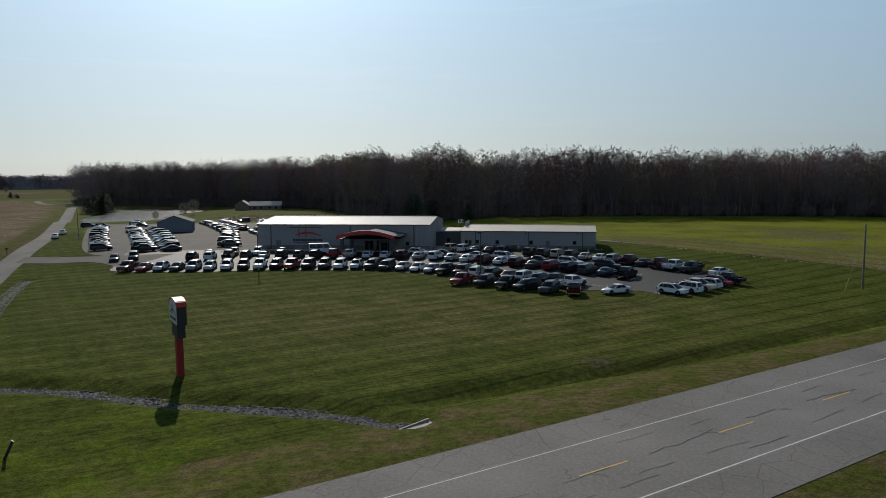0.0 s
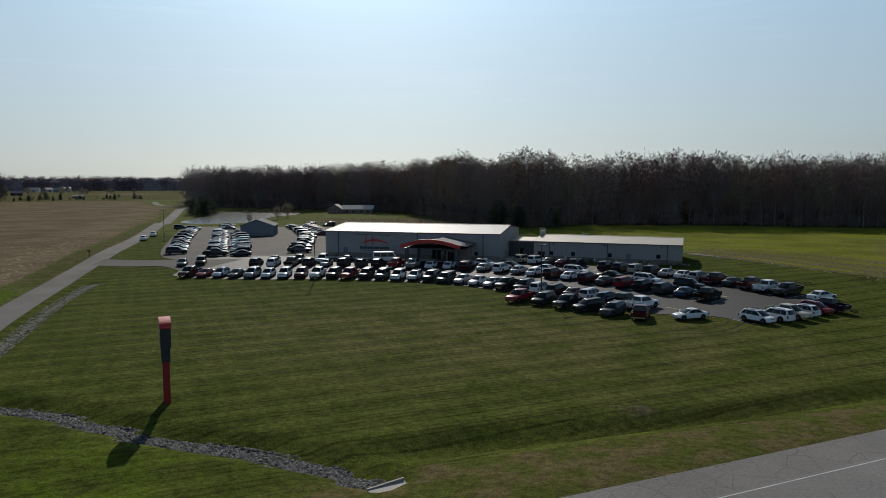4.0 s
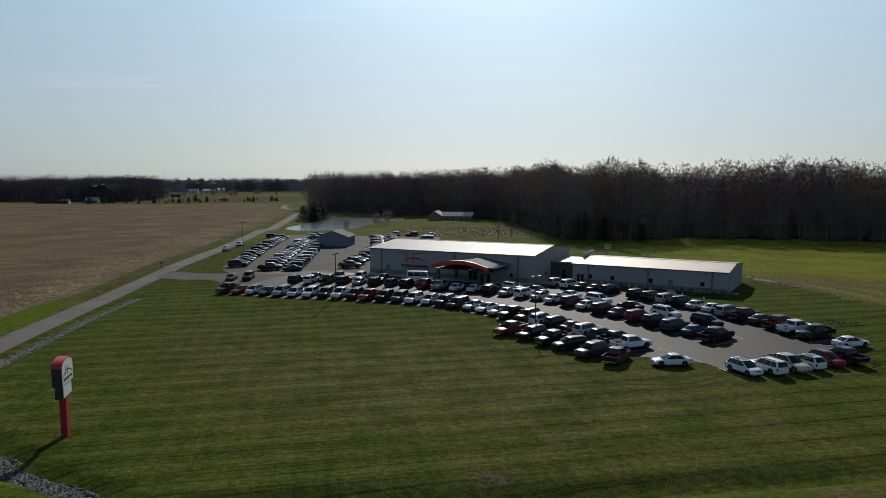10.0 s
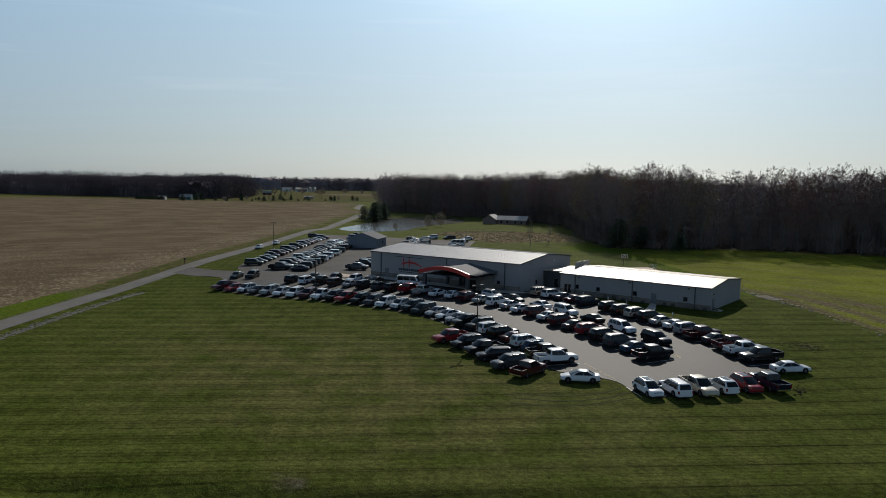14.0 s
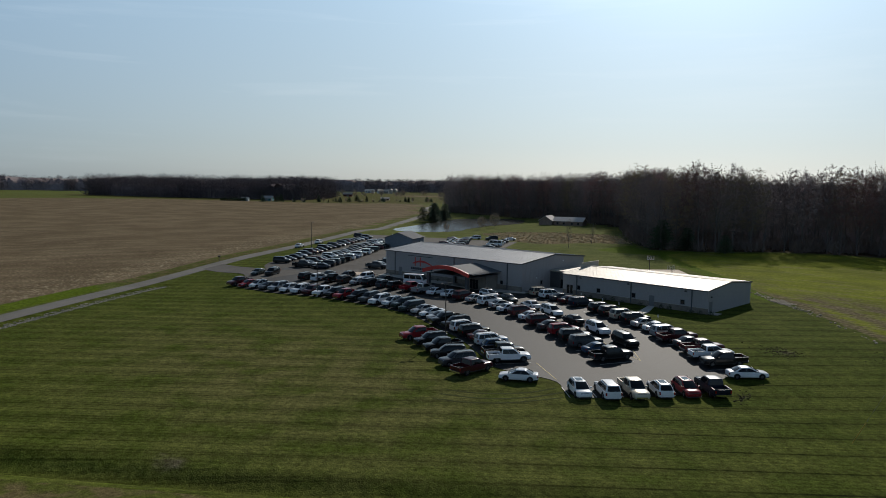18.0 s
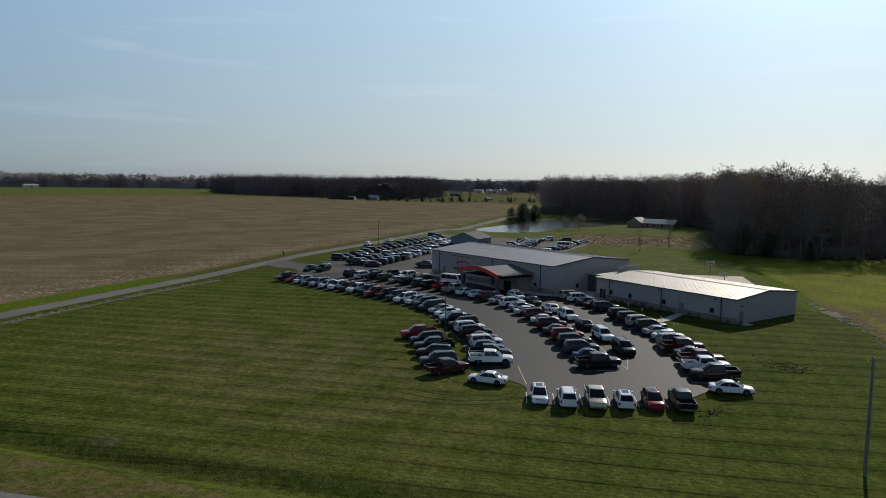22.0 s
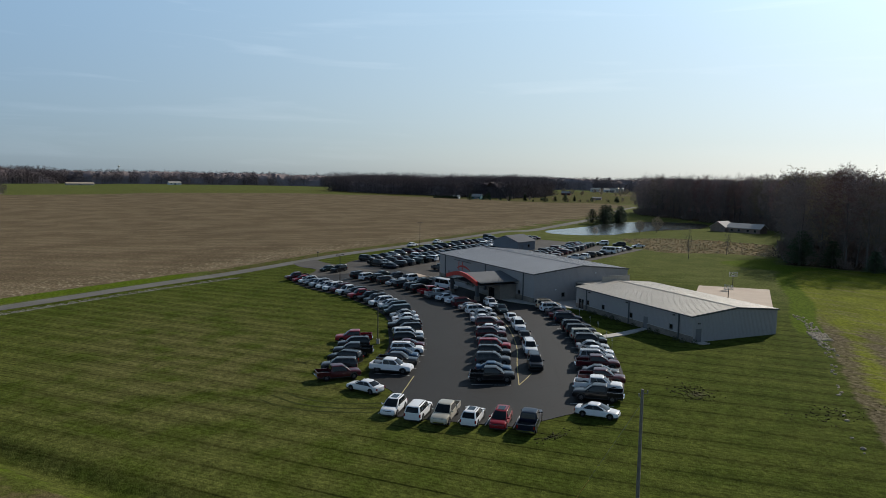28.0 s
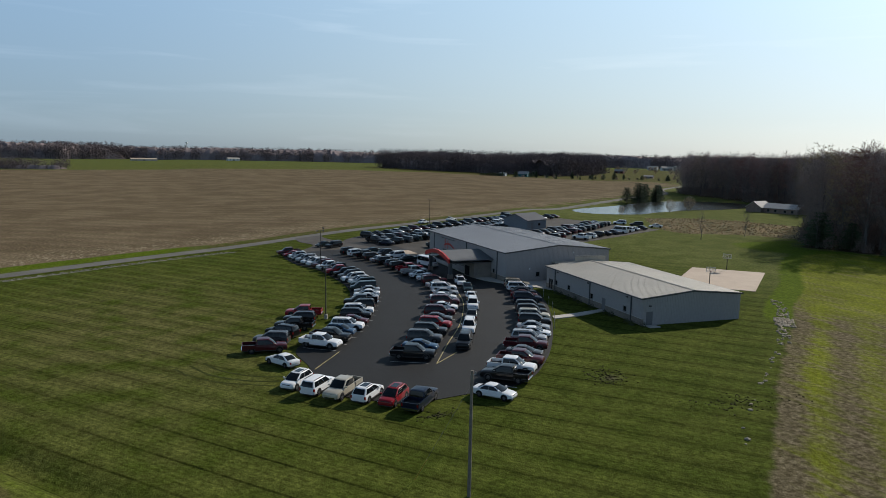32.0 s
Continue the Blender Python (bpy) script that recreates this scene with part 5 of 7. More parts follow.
# the arched canopy before the doors
canopy = thing("entrance_canopy", "arched canopy with a bright red fascia over the entrance", "canopy")
CX0, CX1, CY0 = -40.4, -27.3, 152.6
cz = lambda x: 4.45 + 1.22 * math.sin(math.pi * (x - CX0) / (CX1 - CX0))
g = Geo()
xs = np.linspace(CX0, CX1, 33)
g.loft([[(a, CY0 - 0.15, cz(a) - 0.40), (a, CY0 + 0.25, cz(a) - 0.40), (a, CY0 + 0.25, cz(a) + 0.42), (a, CY0 - 0.15, cz(a) + 0.42)] for a in xs])
part("fascia", g, M_RED, canopy, "curved bright red metal fascia")
g = Geo()
xr, zr_ = (CX0 + CX1) / 2 + 0.6, 5.95
for xa, xb, za, zb_ in ((CX0 + 0.4, xr, 4.75, zr_), (xr, CX1 + 1.2, zr_, 4.70)):
    g.hexa([(xa, CY0 + 0.25, za - 0.1), (xb, CY0 + 0.25, min(zb_, 5.6) - 0.1), (xb, HY0 - 0.04, zb_ - 0.1), (xa, HY0 - 0.04, za - 0.1)], [(xa, CY0 + 0.25, za), (xb, CY0 + 0.25, min(zb_, 5.6)), (xb, HY0 - 0.04, zb_), (xa, HY0 - 0.04, za)])
croof = part("roof", g, M_CANOPYROOF, canopy)
s = Geo()
for k in range(26):
    f = (k + 0.5) / 26
    y = CY0 + 0.3 + (HY0 - CY0 - 0.4) * f
    for xa, xb, za, zb_ in ((CX0 + 0.4, xr, 4.75, zr_), (xr, CX1 + 1.2, zr_, 4.70)):
        lift = lambda z: z if z < 5 else 5.6 + (zr_ - 5.6) * f
        s.hexa([(xa, y - 0.025, lift(za)), (xb, y - 0.025, lift(zb_)), (xb, y + 0.025, lift(zb_)), (xa, y + 0.025, lift(za))],
               [(xa, y - 0.02, lift(za) + 0.06), (xb, y - 0.02, lift(zb_) + 0.06), (xb, y + 0.02, lift(zb_) + 0.06), (xa, y + 0.02, lift(za) + 0.06)])
tagged(part("seams", s, M_CANOPYROOF, croof), kind="stuff")
g = Geo()
g.box(CX0 + 0.6, CX1 + 0.9, CY0 + 0.3, HY0 - 0.1, 4.06, 4.12)
part("soffit", g, M_TRIMGREY, canopy)
g = Geo()
g.box(-32.0, CX1 + 0.2, CY0 + 5.6, HY0 - 0.1, 0.3, 4.06)
vest = part("vestibule", g, M_STONE, canopy, "dark stone-clad vestibule beneath the canopy")
for k in range(3):
    g = Geo()
    g.box(-31.5 + 0.75 * k, -30.85 + 0.75 * k, CY0 + 5.54, CY0 + 5.59, HF + 0.1, 2.9)
    part("pane", g, M_WINDOW, vest)
for x in (CX0 + 1.1, CX1 - 1.0):
    for y in (CY0 + 0.75,):
        g = Geo()
        g.box(x - 0.45, x + 0.45, y - 0.45, y + 0.45, 0.3, 1.6)
        part("pier", g, M_STONE, canopy, "stone pier")
        g = Geo()
        g.box(x - 0.32, x + 0.32, y - 0.32, y + 0.32, 1.6, 4.06)
        part("post", g, M_TRIMGREY, canopy)
    g = Geo()
    g.box(x - 0.25, x + 0.25, HY0 - 0.6, HY0 - 0.12, HF, 4.06)
    part("post", g, M_TRIMGREY, canopy)

# the wing
WX0, WX1, WY0, WY1, WF, WE, WR = -14.15, 17.35, 165.8, 184.2, 0.62, 4.90, 5.72
W_TURN = pose(WX1, WY0, 0, 0, 0, -3.5) @ pose(-WX1, -WY0, 0)
wing_front = [("glass door", -13.2, -12.4, WF, 2.75), ("glass door", -12.35, -11.55, WF, 2.75), ("window", -10.6, -9.75, 1.9, 2.85), ("window", -5.85, -4.95, 1.88, 2.8), ("window", 2.1, 3.0, 1.86, 2.82),
              ("steel", 5.9, 6.95, WF, 2.8), ("window", 12.15, 13.05, 1.92, 2.82)]
wing, wing_at = metal_building("wing", "low light grey metal-clad wing with a bright metal roof", WX0, WX1, WY0, WY1, WF, WE, WR, wing_front, [("steel", 166.5, 167.65, WF, 2.85)])
for x in (-10.6, 2.0, 14.4):
    downspout(wing, x, WY0, WF + 0.3, WE - 0.1)
for x in (-9.7, 1.4, 13.2):
    wall_lamp(wing, (x, WY0 - 0.03, 4.4), (0, -1))
wall_lamp(wing, (WX1 + 0.03, 167.05, 3.7), (1, 0))
wing.matrix_basis = W_TURN
screen = thing("roof_screen", "pale metal screen standing on the wing roof", "screen", m=W_TURN)
for k in range(11):
    g = Geo()
    y = 171.8 + k * 0.62
    g.box(WX0 + 0.15, WX0 + 0.21, y, y + 0.60, 5.35 + 0.0, 6.75)
    part("panel", g, M_ROOF, screen)
for z in (5.5, 6.6):
    g = Geo()
    g.box(WX0 + 0.21, WX0 + 0.29, 171.8, 178.6, z, z + 0.08)
    part("rail", g, M_STEEL, screen)
step = tagged(ribbon("door_step", [(17.6, 166.1), (18.3, 166.1), (19.0, 166.15)], [(17.7, 167.9), (18.35, 167.9), (19.1, 167.95)], 6, 3, 0.12, M_CONCRETE), "pale concrete step at the wing's end door", "step")
# the link between them
link = thing("link_building", "dark grey flat-roofed link between hall and wing", "building")
LX1 = -13.75
g = wall_geo(HX1 + 0.02, LX1, 0.2, 4.35, [(-18.2, -17.1, 0.75, 2.85)], lambda u, d, z: (u, 173.0 + d, z))
part("wall", g, M_TRIMGREY, link)
opening(link, lambda u, d, z: (u, 173.0 + d, z), (-18.2, -17.1, 0.75, 2.85), "glass door")
g = Geo()
g.box(HX1 + 0.02, LX1, 172.8, 184, 4.35, 4.6)
part("roof", g, M_ROOF, link)
g = Geo()
g.box(HX1 + 0.02, LX1, 183.6, 183.9, 0.2, 4.35)
part("wall", g, M_SIDING, link)

# pavements by the buildings
walks = [("pavement_1", [(-62, 158.9), (-40, 158.9), (-26, 158.7), (-19.5, 161.6)], [(-62, 162.1), (-40, 162.1), (-24, 162.1), (-19, 164.6)]),
         ("pavement_2", [(-20.5, 162), (-16, 164.6), (-11.4, 167.3)], [(-20.6, 172.8), (-17, 172.8), (-14.4, 172.6)]),
         ("pavement_3", [(7.6, 155.9), (7.2, 160), (5.9, 166.35)], [(9.3, 155.2), (8.9, 160), (7.1, 166.3)])]
for nm, a, b in walks:
    tagged(ribbon(nm, a, b, 24, 4, 0.14, M_CONCRETE), "pale concrete walk beside the building", "pavement", kind="structure")

# shed in the side car park
shed = thing("shed", "blue-grey metal shed with a low gable roof", "shed")
sc, sd = Vector((-105.4, 214.6, 0)), Vector((-0.928, -0.373, 0))
se = Vector((-0.373, 0.928, 0))
if True:
    wd, dp = 10.5, 10.5
    zf = land1(-110, 218)
    loc = lambda u, d, z: tuple(sc + sd * u + se * d + Vector((0, 0, z)))
    pk = lambda u: 4.0 + 1.9 * (1 - abs(u - wd / 2) / (wd / 2))
    part("wall", wall_geo(0, wd, zf - 0.4, 4.0, [(2.0, 5.4, zf, 3.3)], loc, top=pk), M_SHED, shed)
    g = Geo()
    g.hexa([loc(2.0, 0.08, zf), loc(5.4, 0.08, zf), loc(5.4, 0.13, zf), loc(2.0, 0.13, zf)], [loc(2.0, 0.08, 3.3), loc(5.4, 0.08, 3.3), loc(5.4, 0.13, 3.3), loc(2.0, 0.13, 3.3)])
    part("overhead_door", g, M_SHED, shed)
    part("wall", wall_geo(0, wd, zf - 0.4, 4.0, [], lambda u, d, z: loc(u, dp - d, z), top=pk), M_SHED, shed)
    part("wall", wall_geo(0.22, dp - 0.22, zf - 0.4, 4.0, [(2.2, 3.2, zf, 3.0), (6.0, 7.2, 1.9, 2.9)], lambda u, d, z: loc(d, u, z)), M_SHED, shed)
    opening(shed, lambda u, d, z: loc(d, u, z), (2.2, 3.2, zf, 3.0), "steel")
    opening(shed, lambda u, d, z: loc(d, u, z), (6.0, 7.2, 1.9, 2.9), "window")
    part("wall", wall_geo(0.22, dp - 0.22, zf - 0.4, 4.0, [], lambda u, d, z: loc(wd - d, u, z)), M_SHED, shed)
    for a, b in ((-0.4, wd / 2), (wd + 0.4, wd / 2)):
        z0 = 4.0 - 1.9 * 0.4 / (wd / 2)
        g = Geo()
        g.hexa([loc(a, -0.4, z0), loc(b, -0.4, 5.9), loc(b, dp + 0.4, 5.9), loc(a, dp + 0.4, z0)], [loc(a, -0.4, z0 + 0.12), loc(b, -0.4, 6.02), loc(b, dp + 0.4, 6.02), loc(a, dp + 0.4, z0 + 0.12)])
        part("roof", g, M_SHEDROOF, shed)

# house by the wood
house = thing("house", "low brick house with a pale shingle roof by the wood", "house")
hc, hd = Vector((-156.5, 366, 0)), Vector((0.965, 0.262, 0))
he = Vector((-0.262, 0.965, 0))
loc2 = lambda u, d, z: tuple(hc + hd * u + he * d + Vector((0, 0, z)))
hz = 0.2


def gable_block(parent, u0, u1, d0, d1, ze, zr, along=True):
    um, dm = (u0 + u1) / 2, (d0 + d1) / 2
    g = Geo()
    g.hexa([loc2(u0, d0, hz - 0.6), loc2(u1, d0, hz - 0.6), loc2(u1, d1, hz - 0.6), loc2(u0, d1, hz - 0.6)], [loc2(u0, d0, ze), loc2(u1, d0, ze), loc2(u1, d1, ze), loc2(u0, d1, ze)])
    if along:
        for u in (u0, u1):
            g.hexa([loc2(u - 0.001, d0, ze), loc2(u - 0.001, d1, ze), loc2(u - 0.001, dm, zr)], [loc2(u + 0.1 if u == u0 else u - 0.1, d0, ze), loc2(u + 0.1 if u == u0 else u - 0.1, d1, ze), loc2(u + 0.1 if u == u0 else u - 0.1, dm, zr)])
    else:
        for d in (d0, d1):
            g.hexa([loc2(u0, d, ze), loc2(u1, d, ze), loc2(um, d, zr)], [loc2(u0, d + (0.1 if d == d0 else -0.1), ze), loc2(u1, d + (0.1 if d == d0 else -0.1), ze), loc2(um, d + (0.1 if d == d0 else -0.1), zr)])
    part("wall", g, M_BRICK, parent)
    o = 0.5
    for s in (0, 1):
        g = Geo()
        if along:
            a, b = (d0 - o, dm) if s == 0 else (d1 + o, dm)
            q = [(u0 - o, a, ze - 0.15), (u1 + o, a, ze - 0.15), (u1 + o, b, zr), (u0 - o, b, zr)]
        else:
            a, b = (u0 - o, um) if s == 0 else (u1 + o, um)
            q = [(a, d0 - o, ze - 0.15), (b, d0 - o, zr), (b, d1 + o, zr), (a, d1 + o, ze - 0.15)]
        g.hexa([loc2(*p) for p in q], [loc2(p[0], p[1], p[2] + 0.18) for p in q])
        part("roof", g, M_HOUSEROOF, parent)


gable_block(house, 0, 7.5, -1.5, 9, 3.0, 5.6, False)
gable_block(house, 7.5, 24, 0.5, 9, 3.0, 5.0, True)
for u in (9.5, 13.0, 17.5, 21):
    g = Geo()
    g.hexa([loc2(u, 0.42, 1.2), loc2(u + 1.2, 0.42, 1.2), loc2(u + 1.2, 0.5, 1.2), loc2(u, 0.5, 1.2)], [loc2(u, 0.42, 2.4), loc2(u + 1.2, 0.42, 2.4), loc2(u + 1.2, 0.5, 2.4), loc2(u, 0.5, 2.4)])
    wnd = part("window", g, M_FRAME, house)
    g = Geo()
    g.hexa([loc2(u + 0.08, 0.40, 1.28), loc2(u + 1.12, 0.40, 1.28), loc2(u + 1.12, 0.42, 1.28), loc2(u + 0.08, 0.42, 1.28)], [loc2(u + 0.08, 0.40, 2.32), loc2(u + 1.12, 0.40, 2.32), loc2(u + 1.12, 0.42, 2.32), loc2(u + 0.08, 0.42, 2.32)])
    part("pane", g, M_WINDOW, wnd)

# ---- trees ----


def branchy(seed, height, limbs, ends, twigs, fine, spread_=0.24, clear=0.30, twig_w=0.03):
    """A bare broadleaf tree with a rounded, lumpy head: trunk and limbs in one mesh, its branchlets and twigs in another."""
    r = random.Random(seed)
    wood, tw = Geo(), Geo()
    base_r = height * 0.0085
    lean = (r.uniform(-0.04, 0.04), r.uniform(-0.04, 0.04))
    k = 5
    pts = [Vector((0, 0, -0.3))]
    for i in range(1, k + 1):
        pts.append(Vector((lean[0] * height * i / k + r.uniform(-0.2, 0.2), lean[1] * height * i / k + r.uniform(-0.2, 0.2), height * 0.74 * i / k)))
    for i in range(k):
        wood.tube(pts[i], pts[i + 1], base_r * (1 - 0.18 * i) * (1.25 if i == 0 else 1), base_r * (1 - 0.18 * (i + 1)), 6 if fine else 4, cap=False)
    zc, rv, rh = height * (clear + 1) / 2, height * (1 - clear) / 2, height * spread_
    mid = Vector((lean[0] * height * 0.8, lean[1] * height * 0.8, zc))
    ph = [r.uniform(0, 6.28) for _ in range(4)]

    def on_head(d, rad):
        az = math.atan2(d.y, d.x)
        lump = 1 + 0.13 * math.sin(3 * az + ph[0] + 2.0 * d.z) + 0.10 * math.sin(5 * az + ph[1]) * (1 - d.z * d.z) + 0.08 * math.sin(4 * d.z + ph[2])
        return mid + Vector((d.x * rh, d.y * rh, d.z * rv)) * (rad * lump)

    def compass(z0=-1.0):
        z = r.uniform(z0, 1)
        a = r.uniform(0, 6.28)
        q = math.sqrt(1 - z * z)
        return Vector((q * math.cos(a), q * math.sin(a), z))

    def thorn(p, e, w):
        d = e - p
        q = d.cross(Vector((r.uniform(-1, 1), r.uniform(-1, 1), r.uniform(-0.3, 0.3)))).normalized() * w
        tw.face([p - q, p + q, e])

    arms = []
    for i in range(limbs):
        d = compass(-0.75)
        e = on_head(d, r.uniform(0.62, 0.85))
        t = max(clear * 0.7, min(0.73, e.z / height - 0.12 - 0.22 * math.hypot(d.x, d.y)))
        f = t / 0.74 * k
        j = min(int(f), k - 1)
        p = pts[j].lerp(pts[j + 1], f - j)
        q = p.lerp(e, 0.5) + Vector((0, 0, -0.05 * (e - p).length))
        rr = base_r * (1 - t) * 0.34 + 0.015
        wood.tube(p, q, rr, rr * 0.65, 4 if fine else 3, cap=False)
        wood.tube(q, e, rr * 0.65, 0.025, 3, cap=False)
        arms += [q, q.lerp(e, 0.5), e]
    for i in range(ends):
        d = compass()
        e = on_head(d, 0.42 + 0.55 * math.sqrt(r.random()))
        p = min(arms, key=lambda a: (a - e).length_squared + 4 * max(0, a.z - e.z) ** 2)
        b = p.lerp(e, r.uniform(0.0, 0.35))
        thorn(b, e + (e - b) * 0.05, 0.022)
        out = Vector((d.x, d.y, d.z * 0.6 + 0.35))
        for _ in range(twigs):
            w = b.lerp(e, r.uniform(0.45, 1.0))
            v = (out * 0.6 + Vector((r.uniform(-1, 1), r.uniform(-1, 1), r.uniform(-0.8, 1.0)))).normalized()
            thorn(w, w + v * r.uniform(0.35, 0.95) * height / 24, twig_w)
    return wood, tw


def place_tree(kind, x, y, s, turn, label, group):
    w, t = TREE[kind]
    top = new("tree", w)
    top.matrix_basis = pose(x, y, land1(x, y), 0, 0, turn) @ Matrix.Diagonal((s, s, s, 1))
    tagged(top, label, "tree", group)
    c = new("crown", t)
    c.parent = top
    return top


TREE = {}
for _k in range(6):
    _w, _t = branchy(30 + _k, 24.0, 18, 480, 8, True, spread_=0.20 + 0.025 * (_k % 3), clear=0.16 + 0.07 * (_k % 3), twig_w=0.039)
    TREE["wood%d" % _k] = (_w.mesh("tree", [M_BARK], True), _t.mesh("crown", [(M_TWIG, M_TWIG, M_REDTWIG, M_TWIG, M_BUD, M_TWIG)[_k]]))
_w, _t = branchy(77, 8.5, 18, 900, 6, True, spread_=0.36, clear=0.10, twig_w=0.035)
TREE["round"] = (_w.mesh("tree", [M_BARK], True), _t.mesh("crown", [M_PALETWIG]))
_w, _t = branchy(78, 11.5, 12, 90, 4, True, spread_=0.13, clear=0.2, twig_w=0.03)
TREE["thin"] = (_w.mesh("tree", [M_BARK], True), _t.mesh("crown", [M_TWIG]))


def conifer(seed, h, wide):
    r = random.Random(seed)
    wood, leaf = Geo(), Geo()
    wood.tube((0, 0, -0.3), (0, 0, h * 0.96), h * 0.018, 0.03, 7)
    z = h * 0.06
    while z < h * 0.98:
        f = 1 - z / h
        n = 9 if f > 0.3 else 6
        a0 = r.random() * 6
        for i in range(n):
            a = a0 + 2 * math.pi * i / n + r.uniform(-0.25, 0.25)
            ln = wide * (f ** 0.6) * r.uniform(0.7, 1.1) + 0.15
            d = Vector((math.cos(a), math.sin(a), r.uniform(-0.05, 0.25)))
            s = Vector((-math.sin(a), math.cos(a), 0))
            p = Vector((0, 0, z + r.uniform(-0.2, 0.2)))
            for j in range(9):
                q = p + d * ln * (j + 0.6) / 9
                w = 0.75 * (1 - j / 12) * r.uniform(0.7, 1.2)
                for sg in (-1, 1):
                    leaf.face([q, q + s * sg * w + d * 0.25 + Vector((0, 0, r.uniform(-0.35, 0.1))), q + d * 0.45 + s * sg * 0.1 + Vector((0, 0, r.uniform(-0.1, 0.15)))])
        z += 0.27 + 0.2 * (1 - f)
    return wood, leaf


_w, _t = conifer(3, 11.5, 3.4)
TREE["conifer"] = (_w.mesh("tree", [M_BARK], True), _t.mesh("crown", [M_NEEDLE]))
_w, _t = conifer(4, 11.0, 5.6)
TREE["cedar"] = (_w.mesh("tree", [M_BARK], True), _t.mesh("crown", [M_NEEDLE]))

place_tree("round", -166, 326.5, 0.86, 10, "bare round-headed tree beside the pond", "trees by the pond")
place_tree("round", -167, 338.8, 1.0, 140, "bare round-headed tree beside the pond", "trees by the pond")
place_tree("round", -164, 297, 0.55, 70, "small bare tree at the pond's edge", "trees by the pond")
place_tree("thin", -68.7, 256.3, 1.0, 0, "slender bare tree on the meadow", "meadow trees")
place_tree("thin", -72.1, 277.9, 0.95, 80, "slender bare tree on the meadow", "meadow trees")
for x, y, s in ((-227.5, 356, 1.15), (-240.5, 380, 0.98), (-231.5, 361, 0.95), (-236, 375, 0.8), (-233, 352, 0.85), (-246, 386, 0.85), (-243, 373, 1.0)):
    place_tree("cedar", x, y, s, x, "dark green conifer by the pond", "conifers")
for x, y, s in ((-43.5, 277, 1.0), (-22, 279, 0.6), (-36, 281, 0.75)):
    place_tree("cedar", x, y, s, x * 3, "dark broad cedar at the wood's edge", "conifers")

# the wood: the trees of its edge one by one, those behind as one mass
_r = random.Random(11)
_edge, _len = resample(FOREST_EDGE, 600)
_spots = []
for _ in range(15000):
    i = _r.randrange(599)
    p = _edge[i]
    t = _edge[min(i + 1, 599)] - _edge[max(i - 1, 0)]
    t /= np.hypot(*t)
    dpt = _r.random() ** 1.15 * 95
    q = p + np.array((-t[1], t[0])) * (1.5 + dpt) + np.array((_r.uniform(-3, 3), _r.uniform(-1, 1)))
    if not (-330 < q[0] < 330) or (-164 < q[0] < -122 and 340 < q[1] < 396):
        continue
    gap = 4.4 + dpt * 0.012
    if all((q[0] - a[0]) ** 2 + (q[1] - a[1]) ** 2 > gap * gap for a in _spots):
        _spots.append((q[0], q[1], dpt))
_front = sorted([s for s in _spots if s[2] < 30 and -285 < s[0] < 175], key=lambda s: s[2])[:290]
_fs = set(_front)
for x, y, d in _front:
    place_tree("wood%d" % _r.randrange(6), x, y, _r.uniform(0.90, 1.14) * (1.14 if x < -110 else 1.15 if x < -30 else 1.19 if x < 50 else 1.12), _r.uniform(0, 360), "tall bare broadleaf tree at the edge of the wood", "trees of the wood")


def mass(name, spots, templates, label, hmin, hmax, mats, rnd):
    """Many trees joined into one mesh."""
    V_, F_, MI, n0 = [], [], [], 0
    data = []
    for w, t in templates:
        v = np.array(w.v + t.v)
        f = [tuple(q) for q in w.f] + [tuple(i + len(w.v) for i in q) for q in t.f]
        data.append((v, f, [0] * len(w.f) + [1] * len(t.f)))
    for x, y in spots:
        v, f, mi = data[rnd.randrange(len(data))]
        a, s = rnd.uniform(0, 6.28), rnd.uniform(hmin, hmax)
        c, q = math.cos(a) * s, math.sin(a) * s
        o = np.c_[v[:, 0] * c - v[:, 1] * q + x, v[:, 0] * q + v[:, 1] * c + y, v[:, 2] * s + land1(x, y)]
        V_.append(o)
        F_.extend([tuple(i + n0 for i in k) for k in f])
        MI.extend(mi)
        n0 += len(v)
    me = bpy.data.meshes.new(name)
    me.from_pydata(np.vstack(V_).tolist(), [], F_)
    for m in mats:
        me.materials.append(m)
    me.polygons.foreach_set("material_index", MI)
    me.update()
    return tagged(new(name, me), label, "woodland", kind="stuff")


_tpl = [branchy(90 + k, 24.0, 10, 190, 6, False, spread_=0.26, clear=0.10, twig_w=0.085) for k in range(5)]
mass("woodland", [(x, y) for x, y, d in _spots if (x, y, d) not in _fs and d < 32], _tpl, "bare broadleaf woodland behind the field", 1.08, 1.3, [M_BARK, M_TWIG], _r)
_deep = [branchy(100 + k, 24.0, 5, 75, 5, False, spread_=0.27, clear=0.20, twig_w=0.13) for k in range(5)]
mass("woodland", [(x, y) for x, y, d in _spots if (x, y, d) not in _fs and d >= 32], _deep, "deep bare broadleaf woodland behind the field", 1.0, 1.22, [M_BARK, M_TWIG], _r)


